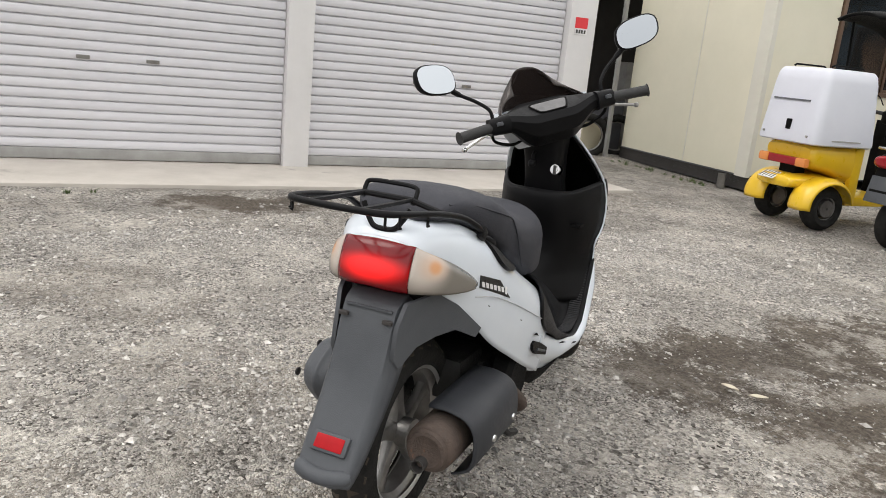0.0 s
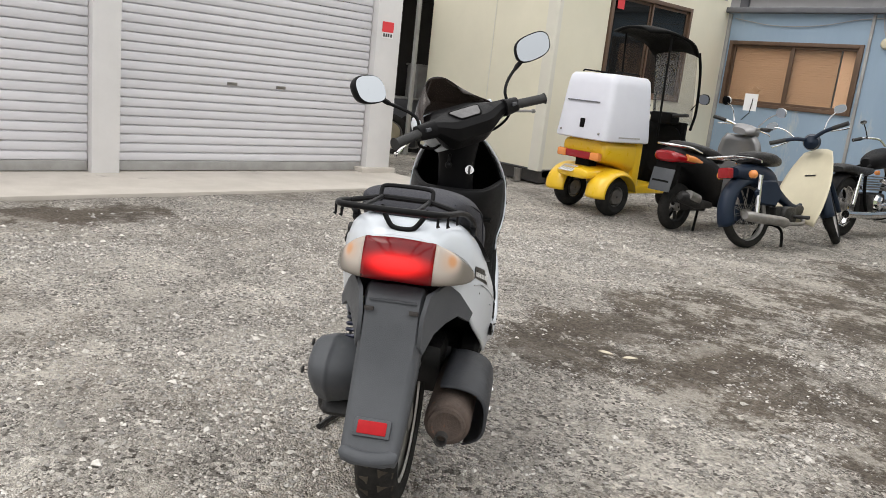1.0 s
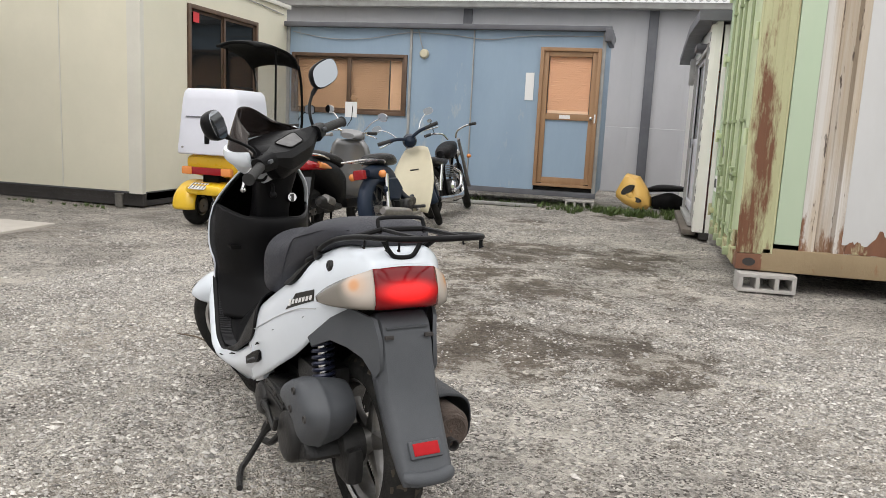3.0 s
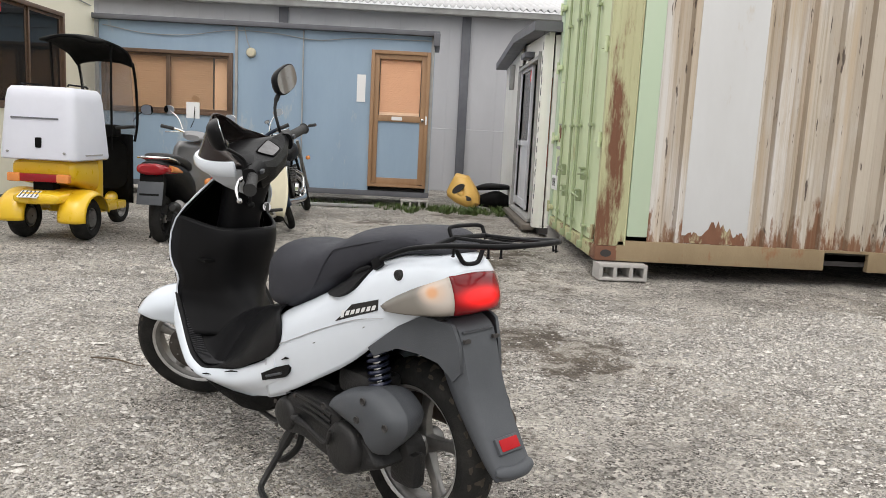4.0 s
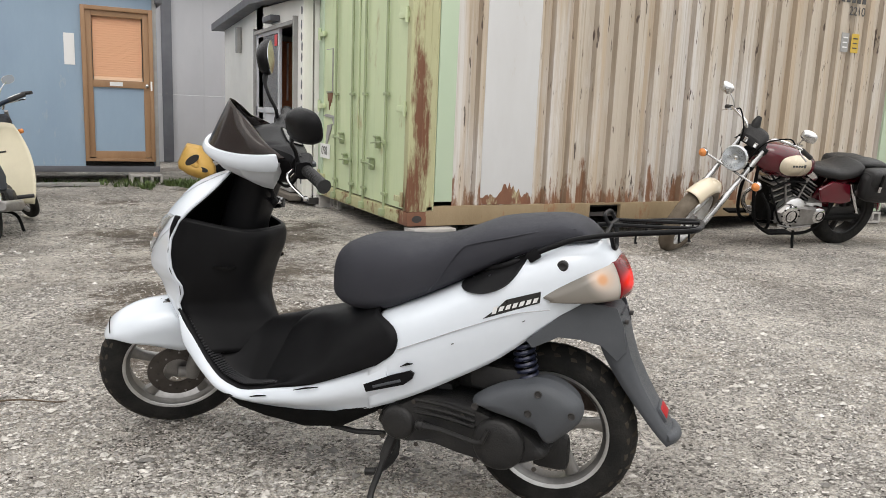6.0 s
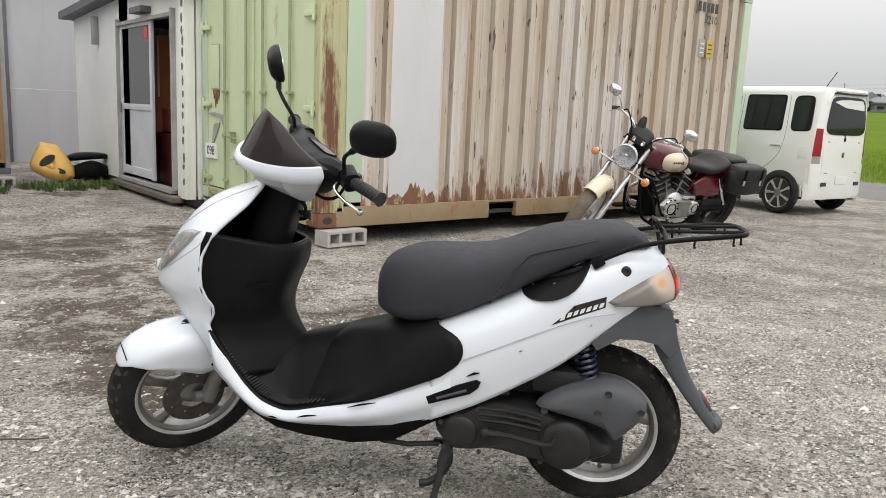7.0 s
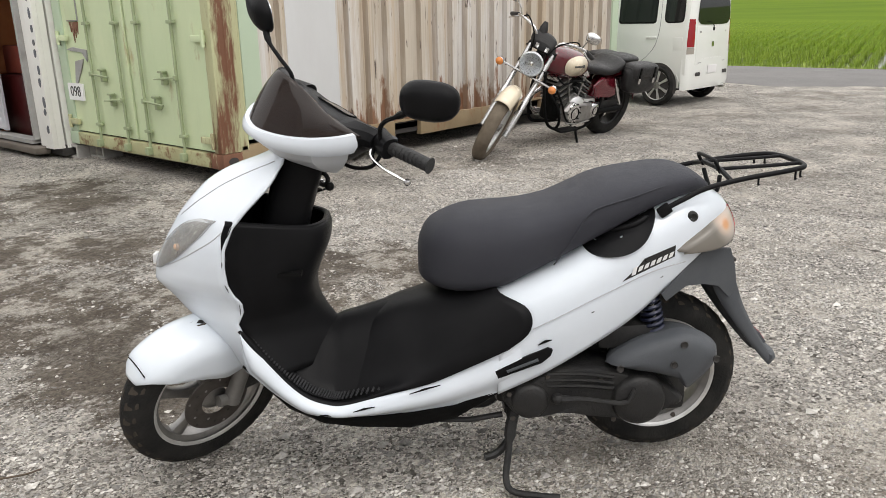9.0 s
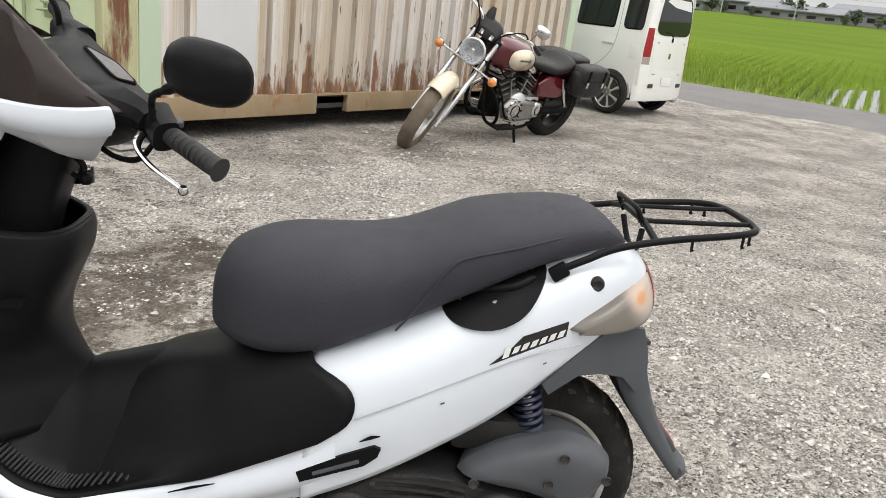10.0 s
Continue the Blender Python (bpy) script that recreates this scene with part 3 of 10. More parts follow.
def make_shutters():
    slab = Mesh()
    slab.box((0.42, 1.0, 0.0), (1.24, 7.9, 0.05), r=0.008)
    tagged(part("pavement", slab.xf(SB), CONC, None, "pale concrete apron in front of the roller shutters"), category="pavement", kind="structure")
    wall = Mesh()
    wall.box((-0.25, 1.0, 3.15), (0.3, 7.8, 0.9)).box((-0.25, -2.3, 1.35), (0.3, 1.2, 2.7)).box((-1.35, 1.0, 1.35), (0.1, 7.6, 2.7)).box((-0.72, 1.0, 3.65), (1.5, 7.9, 0.12))
    tagged(part("wall_shutters", wall.xf(SB), POSTM, None, "white painted steel front of a workshop"), category="wall", kind="structure")
    # side wall split off and coloured dark, standing in for shade in the alley
    tagged(part("wall_workshop_side", Mesh().box((-0.86, 4.86, 1.75), (0.9, 0.12, 3.5)).xf(SB), DARKGREY, None, "workshop side wall, coloured dark for the alley shade"), category="wall", kind="structure")
    for v0, v1, w in ((-1.75, -1.45, 0.3), (1.755, 1.985, 0.23), (4.62, 4.94, 0.38)):
        post = Mesh()
        post.box((0.0, (v0 + v1) / 2, 1.36), (0.16, v1 - v0, 2.7), r=0.006)
        ob = part("post", post.xf(SB), POSTM, None)
        tagged(ob, "white painted steel post beside a roller shutter", "post", "shutter posts", "structure")
        if w == 0.38:
            base = Mesh()
            base.box((0.02, 4.76, 0.03), (0.24, 0.46, 0.09), r=0.01)
            part("base_plate", base.xf(SB), CONC, ob, "concrete footing")
    slat = Mesh()
    prof = [(0.0, 0.0), (0.010, 0.006), (0.014, 0.018), (0.014, 0.050), (0.010, 0.066), (-0.006, 0.0705), (-0.010, 0.0765)]
    half = 1.24
    slat.loft([[(x, -half, z) for x, z in prof], [(x, half, z) for x, z in prof]], False)
    d0 = None
    for k, (vc, label) in enumerate(((0.160, "closed pale grey steel roller shutter with long slats"), (3.30, "closed pale grey steel roller shutter with long slats"))):
        sh = thing("roller_shutter", SB @ pose(-0.02, vc, 0.0), label, "shutter", "roller shutters")
        wscale = (3.18 if k == 0 else 2.62) / (2 * half)
        bar = Mesh()
        bar.box((0.0, 0, 0.075), (0.035, 2 * half * wscale, 0.085), r=0.006)
        part("bottom_bar", bar, GREYSTEEL, sh, "grey weathered bottom rail with rubber")
        for i in range(33):
            if d0 is None:
                s = part("slat", slat, SHUT, sh, smooth=30)
                d0 = s.data
            else:
                s = new("slat", d0)
                s.parent = sh
            s.location = (0, 0, 0.118 + i * 0.078)
            s.scale = (1, wscale, 1)
        for y in (-0.26, 0.26):
            h = Mesh()
            h.box((0.02, y + (0.25 if k == 0 else 0), 0.845), (0.014, 0.10, 0.03), r=0.004)
            h.box((0.03, y + (0.25 if k == 0 else 0), 0.853), (0.012, 0.08, 0.008))
            part("pull_handle", h, STEEL, sh, "recessed steel pull handle")
    sign = thing("wall_sign", SB @ pose(0.085, 4.76, 1.44), "small red sign with a white strip of dark print", "sign")
    s1, s2 = Mesh(), Mesh()
    s1.box((0, 0, 0.127), (0.004, 0.15, 0.105))
    s2.box((0, 0, 0.042), (0.004, 0.15, 0.06))
    part("red_panel", s1, REDSIGN, sign)
    p2 = part("text_strip", s2, PAPER, sign)
    for i, y in enumerate((-0.05, -0.018, 0.012, 0.046)):
        part("print_bar", Mesh().box((0.004, y, 0.042), (0.002, 0.022, 0.034)), INK, p2)


make_shutters()


def make_alley():
    """The gap between the workshop and the cream office, full of dark junk; a dark board and roof are added for its
    shade.
    """
    me = Mesh()
    # added backing board and roof, near black so the gap reads as deep shade
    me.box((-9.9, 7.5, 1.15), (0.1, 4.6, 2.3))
    tagged(part("wall_alley", me, DARKIN, None, "added board closing the gap, coloured dark for its shade"), category="wall", kind="structure")
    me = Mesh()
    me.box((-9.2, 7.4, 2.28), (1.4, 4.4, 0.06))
    tagged(part("ceiling", me, DARKIN, None, "added dark roof that keeps the gap shaded"), category="ceiling", kind="structure")
    fr = thing("door_frame", pose(-8.36, 6.42, 0), "pale aluminium frame post at the gap", "door frame")
    part("upright", Mesh().box((0, 0, 1.1), (0.05, 0.05, 2.2), r=0.004), GREYSTEEL, fr)
    part("lintel", Mesh().box((0, -0.7, 2.2), (0.05, 1.4, 0.08), r=0.004), BEIGEW, fr)
    rng = random.Random(4)
    for i, (x, y, sx, sy, sz, mt, lb) in enumerate(((-9.2, 6.75, 0.5, 0.6, 0.75, DARKGREY, "dark metal crate standing in the gap"), (-9.35, 7.45, 0.4, 0.5, 1.25, GREYSTEEL, "grey steel cabinet standing in the gap"), (-8.8, 6.35, 0.35, 0.3, 0.45, CREAMG, "cream wooden box on the ground"))):
        c = thing("crate", pose(x, y, 0, 0, 0, rng.uniform(-15, 15)), lb, "crate")
        part("body", Mesh().box((0, 0, sz / 2), (sx, sy, sz), r=0.015), mt, c)
        part("lid", Mesh().box((0, 0, sz + 0.012), (sx + 0.03, sy + 0.03, 0.024), r=0.006), GREYSTEEL, c)
    for x, y, z in ((-8.65, 6.75, 0.24), (-8.5, 6.2, 0.12)):
        t = thing("spare_wheel", pose(x, y, 0.26, 90, 0, 70), "worn black tyre leaning in the gap", "wheel")
        ty = Mesh()
        ty.lathe([(0.25 + 0.05 * math.cos(a), 0.05 * math.sin(a)) for a in np.linspace(0, 2 * math.pi, 11)], 20)
        part("tyre", ty, RUBBER, t)
        rm = Mesh()
        rm.lathe([(0.20, -0.03), (0.19, 0.0), (0.20, 0.03)], 20)
        part("rim", rm, STEEL, t, thick=0.006)


make_alley()


# ---- cream office ----
CLEARPANE = glass("thin_window_glass", (0.25, 0.23, 0.21), 0.05, 0.90)


def window_unit(name, m, w, h, frame_mat, label, blind=None, pane=None, sashes=2, bar=0.05):
    """A sliding window in the local x-z plane, facing -y."""
    win = thing(name, m, label, "window", kind="structure")
    fr = Mesh()
    for x in (-w / 2 + bar / 2, w / 2 - bar / 2):
        fr.box((x, 0, 0), (bar, 0.09, h), r=0.004)
    for z in (-h / 2 + bar / 2, h / 2 - bar / 2):
        fr.box((0, -0.004, z), (w - 2 * bar, 0.085, bar), r=0.004)
    part("window_frame", fr, frame_mat, win)
    sw = (w - 2 * bar) / sashes
    for i in range(sashes):
        x = -w / 2 + bar + sw * (i + 0.5)
        s = Mesh()
        yy = 0.0 if i % 2 else 0.022
        for dx in (-sw / 2 + 0.018, sw / 2 - 0.018):
            s.box((x + dx, yy, 0), (0.034, 0.02, h - 2 * bar), r=0.003)
        for dz in (-h / 2 + bar + 0.018, h / 2 - bar - 0.018):
            s.box((x, yy, dz), (sw - 0.07, 0.02, 0.034), r=0.003)
        sash = part("sash", s, frame_mat, win)
        g = part("pane", Mesh().box((x, yy, 0), (sw - 0.07, 0.005, h - 2 * bar - 0.07)), pane or DARKGLASS, sash)
        g.visible_shadow = False
    if blind:
        for j in range(int((h - 2 * bar) / 0.03)):
            sl = Mesh()
            sl.box((0, 0.065, -h / 2 + bar + 0.015 + j * 0.03), (w - 2 * bar - 0.26, 0.005, 0.031), m=pose(-0.12, 0.060, -h / 2 + bar + 0.015 + j * 0.03, -16, 0, 0))
            part("blind_slat", sl, blind, win)
        part("curtain_edge", Mesh().box((w / 2 - bar - 0.12, 0.075, 0), (0.22, 0.012, h - 2 * bar - 0.02)), BLIND, win, "pale peach strip of curtain")
    return win


BX0, BX1, BY0, BY1, BZ0, BZ1 = -8.35, -6.01, 6.62, 10.14, 0.17, 2.68


def make_cream_office():
    def wall(name, c, s):
        tagged(part(name, Mesh().box(c, s), BEIGE, None, "cream steel sandwich panel wall"), category="wall", kind="structure")
    cx, cy, hz = (BX0 + BX1) / 2, (BY0 + BY1) / 2, BZ1 - BZ0
    wall("wall_south", (cx, BY0 + 0.03, BZ0 + hz / 2), (BX1 - BX0 - 0.1, 0.06, hz))
    wall("wall_west", (BX0 + 0.03, cy + 0.04, BZ0 + hz / 2), (0.06, BY1 - BY0 - 0.1, hz))
    wall("wall_north", (cx, BY1 - 0.03, BZ0 + hz / 2), (BX1 - BX0 - 0.13, 0.06, hz))
    wy0, wy1, wz0, wz1 = 7.52, 9.22, 1.12, 2.36
    for nm, c, s in (("wall_east_a", (BX1 - 0.03, (BY0 + wy0) / 2, BZ0 + hz / 2), (0.06, wy0 - BY0 - 0.02, hz)), ("wall_east_b", (BX1 - 0.03, (wy1 + BY1) / 2, BZ0 + hz / 2), (0.06, BY1 - wy1, hz)), ("wall_east_c", (BX1 - 0.03, (wy0 + wy1) / 2, (BZ0 + wz0) / 2), (0.06, wy1 - wy0, wz0 - BZ0)), ("wall_east_d", (BX1 - 0.03, (wy0 + wy1) / 2, (BZ1 + wz1) / 2), (0.06, wy1 - wy0, BZ1 - wz1))):
        wall(nm, c, s)
    tagged(part("floor_office", Mesh().box((cx, cy, BZ0 - 0.05), (BX1 - BX0 - 0.04, BY1 - BY0 - 0.04, 0.1)), DARKGREY, None, "dark steel floor frame of the office"), category="floor", kind="structure")
    roof = Mesh()
    roof.box((cx, cy, BZ1 + 0.03), (BX1 - BX0 + 0.10, BY1 - BY0 + 0.10, 0.06), r=0.01)
    tagged(part("roof", roof, BEIGEW, None, "flat pale metal roof of the office"), category="roof", kind="structure")
    for x in (-7.05,):
        tagged(part("trim", Mesh().box((x, BY0 - 0.003, BZ0 + hz / 2), (0.012, 0.008, hz)), BEIGEW, None, "panel joint strip"), category="trim", kind="structure")
    corner = Mesh()
    corner.prism([(BX1 - 0.16, BY0 - 0.012), (BX1 + 0.012, BY0 - 0.012), (BX1 + 0.012, BY0 + 0.05), (BX1 - 0.16, BY0 + 0.05)], BZ0 - 0.02, BZ1, "z")
    tagged(part("trim", corner, BEIGEW, None, "pale corner pillar of the office"), category="trim", kind="structure")
    # near-black strip painting the shadow gap between panel foot and ground
    base = Mesh()
    base.box((cx, BY0 + 0.05, 0.08), (BX1 - BX0, 0.06, 0.14)).box((BX1 - 0.05, cy, 0.08), (0.06, BY1 - BY0 - 0.1, 0.14))
    tagged(part("baseboard", base, DARKIN, None, "base strip coloured dark for the shadow gap under the panels"), category="baseboard", kind="structure")
    window_unit("window_1", pose(BX1 - 0.02, (wy0 + wy1) / 2, (wz0 + wz1) / 2, 0, 0, 90), wy1 - wy0, wz1 - wz0, BRONZE, "dark sliding window in a bronze frame")
    st = thing("sticker", pose(BX1 - 0.045, 7.72, 2.22, 0, 0, 90), "small red sticker on the window glass", "sticker")
    part("sheet", Mesh().box((0, -0.035, 0), (0.13, 0.003, 0.12)), REDSIGN, st)
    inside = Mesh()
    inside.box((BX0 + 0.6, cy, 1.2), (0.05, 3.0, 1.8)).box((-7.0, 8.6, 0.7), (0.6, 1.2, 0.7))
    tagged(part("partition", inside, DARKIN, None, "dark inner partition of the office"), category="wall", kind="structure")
    cup = thing("metal_can", pose(-6.22, 6.50, 0), "small dented steel can on the gravel", "can")
    c = Mesh()
    c.lathe([(0.0, 0.0), (0.045, 0.0), (0.045, 0.15), (0.048, 0.155), (0.042, 0.155), (0.04, 0.03)], 16)
    part("body", c, STEEL, cup)
    cd = thing("conduit", pose(BX1 + 0.02, 0, 0), "thin grey cable conduit under the roof edge", "conduit")
    part("pipe", Mesh().tube([(0, 8.4, 2.63), (0, 9.2, 2.62), (0, 10.0, 2.58)], 0.008, 6), GREYSTEEL, cd)


make_cream_office()


# ---- blue site hut ----
UX0, UX1, UY, UZ0, UZ1 = -6.0, -1.245, 10.16, 0.22, 2.43


def make_blue_hut():
    wx0, wx1, wz0, wz1 = -5.92, -4.085, 1.175, 2.06
    dx0, dx1, dz0, dz1 = -2.135, -1.30, 0.29, 2.21
    def panel(nm, x0, x1, z0, z1):
        tagged(part(nm, Mesh().box(((x0 + x1) / 2, UY + 0.03, (z0 + z1) / 2), (x1 - x0, 0.06, z1 - z0)), BLUE, None, "faded blue steel panel wall of a site hut"), category="wall", kind="structure")
    panel("wall_blue_a", UX0, wx0, UZ0, UZ1)
    panel("wall_blue_b", wx0, wx1, UZ0, wz0)
    panel("wall_blue_c", wx0, wx1, wz1, UZ1)
    panel("wall_blue_d", wx1, -3.10, UZ0, UZ1)
    panel("wall_blue_e", -3.095, dx0, UZ0, UZ1)
    panel("wall_blue_f", dx0, dx1, dz1, UZ1)
    panel("wall_blue_g", dx1, UX1, UZ0, UZ1)
    for nm, c, s in (("wall_blue_side", (UX1 - 0.03, UY + 0.61, (UZ0 + UZ1) / 2), (0.06, 1.08, UZ1 - UZ0)), ("wall_blue_back", ((UX0 + UX1) / 2, UY + 1.18, (UZ0 + UZ1) / 2), (UX1 - UX0, 0.06, UZ1 - UZ0))):
        tagged(part(nm, Mesh().box(c, s), BLUE, None, "faded blue steel panel wall of a site hut"), category="wall", kind="structure")
    roof = Mesh()
    roof.box(((UX0 + UX1) / 2, UY + 0.56, UZ1 + 0.035), (UX1 - UX0 + 0.12, 1.34, 0.07), r=0.012)
    tagged(part("roof_hut", roof, DARKGREY, None, "weathered grey flat roof with a metal edge"), category="roof", kind="structure")
    tagged(part("trim", Mesh().box((UX1 + 0.02, UY + 0.3, UZ1 - 0.05), (0.09, 0.9, 0.17), r=0.01), DARKGREY, None, "dark gutter end at the roof corner"), category="trim", kind="structure")
    sill = Mesh()
    sill.box(((UX0 + UX1) / 2, UY + 0.02, 0.19), (UX1 - UX0, 0.10, 0.075), r=0.006)
    tagged(part("baseboard", sill, DARKGREY, None, "dark base beam of the hut"), category="baseboard", kind="structure")
    tagged(part("floor_hut", Mesh().box(((UX0 + UX1) / 2, UY + 0.61, 0.24), (UX1 - UX0 - 0.1, 1.06, 0.05)), DARKIN, None, "dark hut floor"), category="floor", kind="structure")
    for x, w in ((UX0 + 0.02, 0.05), (-4.035, 0.035), (-3.1, 0.016), (UX1 - 0.03, 0.05)):
        tagged(part("trim", Mesh().box((x, UY - 0.012, (UZ0 + UZ1) / 2), (w, 0.03, UZ1 - UZ0 - 0.01), r=0.003), GREYSTEEL, None, "grey steel post between hut panels"), category="trim", kind="structure")
    window_unit("window_2", pose((wx0 + wx1) / 2, UY + 0.02, (wz0 + wz1) / 2), wx1 - wx0, wz1 - wz0, BRONZE, "brown sliding window with tan blinds behind the glass", blind=BLINDD, pane=CLEARPANE)
    door = thing("door_1", pose((dx0 + dx1) / 2, UY + 0.01, dz0), "closed brown-framed door with a peach blind in the upper glass and a blue lower panel", "door", kind="structure")
    w, h = dx1 - dx0, dz1 - dz0
    fr = Mesh()
    for x in (-w / 2 + 0.025, w / 2 - 0.025):
        fr.box((x, -0.015, h / 2), (0.05, 0.1, h), r=0.004)
    fr.box((0, -0.018, h - 0.025), (w - 0.1, 0.1, 0.05), r=0.004).box((0, -0.018, 0.02), (w - 0.1, 0.1, 0.04), r=0.004)
    part("door_frame", fr, WOODB, door)
    lf = Mesh()
    for x in (-w / 2 + 0.085, w / 2 - 0.085):
        lf.box((x, -0.02, h / 2), (0.07, 0.04, h - 0.1), r=0.004)
    for z, t in ((h - 0.085, 0.07), (h * 0.51, 0.09), (0.085, 0.09)):
        lf.box((0, -0.021, z), (w - 0.24, 0.04, t), r=0.004)
    part("door_leaf", lf, WOODB, door)
    part("lower_panel", Mesh().box((0, -0.008, h * 0.277), (w - 0.24, 0.02, h * 0.43)), BLUE, door, "blue steel infill panel")
    for j in range(29):
        z = h * 0.536 + j * 0.029
        part("blind_slat", Mesh().box((0, 0, 0), (w - 0.26, 0.004, 0.030), m=pose(0, 0.010, z, -16, 0, 0)), BLIND, door)
    g = part("pane", Mesh().box((0, -0.015, h * 0.755), (w - 0.25, 0.004, h * 0.40)), glass("door_glass", (0.25, 0.22, 0.2), 0.05, 0.93), door)
    g.visible_shadow = False
    kn = Mesh()
    kn.ball((w / 2 - 0.085, -0.075, h * 0.505), 0.026, 12).tube([(w / 2 - 0.085, -0.035, h * 0.505), (w / 2 - 0.085, -0.07, h * 0.505)], 0.012)
    part("door_handle", kn, CHROME, door, "round chrome knob")
    part("name_plate", Mesh().box((-0.03, -0.045, h * 0.51), (0.15, 0.004, 0.05)), PAPER, door, "small white plate")
    part("lock_plate", Mesh().box((w / 2 - 0.03, -0.068, h * 0.505), (0.02, 0.006, 0.12)), PAPER, door)
    pp = thing("notice", pose(-2.27, UY - 0.008, 1.49), "tall blank white paper notice on the blue wall", "notice")
    part("sheet", Mesh().box((0, 0, 0.18), (0.12, 0.004, 0.38)), PAPER, pp)
    fan = thing("wall_vent", pose(-3.83, UY - 0.01, 2.08), "small round cream wall vent with a cable", "vent")
    f = Mesh()
    f.lathe([(0.0, 0.05), (0.05, 0.045), (0.068, 0.02), (0.07, 0.0)], 20, pose(0, 0, 0, 90, 0, 0))
    part("cap", f, CREAMG, fan)
    part("cable", Mesh().tube(spline([(-0.01, -0.012, 0.05), (-0.05, -0.02, 0.15), (-0.08, -0.02, 0.28), (-0.1, -0.02, 0.34)], 12), 0.007, 6), GREYSTEEL, fan)
    cb = thing("cable", pose(0, UY - 0.02, 0), "thin grey cable sagging under the hut roof", "cable")
    part("wire", Mesh().tube(spline([(-5.9, 0, 2.36), (-5.3, 0, 2.27), (-4.7, 0, 2.28), (-4.1, 0, 2.37), (-3.5, 0, 2.36), (-2.9, 0, 2.3), (-2.3, 0, 2.36), (-1.3, 0, 2.37)], 50), 0.006, 5), GREYSTEEL, cb)


make_blue_hut()


# ---- grey warehouse behind ----
def make_grey():
    y = 14.0
    me = Mesh()
    ridges = []
    x = -16.0
    while x < 9.0:
        ridges += [(x, y), (x + 0.44, y), (x + 0.45, y + 0.012), (x + 0.462, y)]
        x += 0.47
    me.loft([[(px, py, 0.0) for px, py in ridges], [(px, py, 1.19) for px, py in ridges]], False)
    me.loft([[(px, py - 0.01, 1.20) for px, py in ridges], [(px, py - 0.01, 3.35) for px, py in ridges]], False)
    tagged(part("wall_grey", me, GREYW, None, "pale grey metal siding of a warehouse", smooth=0, thick=0.05), category="wall", kind="structure")
    tagged(part("trim", Mesh().box((-0.66, y - 0.06, 1.66), (0.17, 0.1, 3.3), r=0.01), DARKGREY, None, "dark grey downpipe on the warehouse"), category="trim", kind="structure")
    for x in (-4.1, -8.0):
        tagged(part("trim", Mesh().box((x, y - 0.06, 1.66), (0.17, 0.1, 3.3), r=0.01), DARKGREY, None, "dark grey downpipe on the warehouse"), category="trim", kind="structure")
    tagged(part("gutter", Mesh().box((-3.5, y - 0.25, 3.33), (25, 0.22, 0.11), r=0.02), GREYSTEEL, None, "grey eaves gutter"), category="gutter", kind="structure")
    rf = Mesh()
    pts = [(-16 + 0.03 * i, 0.032 * math.sin(i * 0.03 / 0.13 * 2 * math.pi)) for i in range(834)]
    rf.loft([[(a, y - 0.42, 3.43 + w) for a, w in pts], [(a, y + 6, 4.9 + w) for a, w in pts]], False)
    tagged(part("roof_warehouse", rf, surf("white_corrugated_roof", (0.62, 0.62, 0.63), (0.5, 0.5, 0.51), 2, 0.6), None, "white corrugated warehouse roof with a wavy edge", thick=0.015), category="roof", kind="structure")


make_grey()


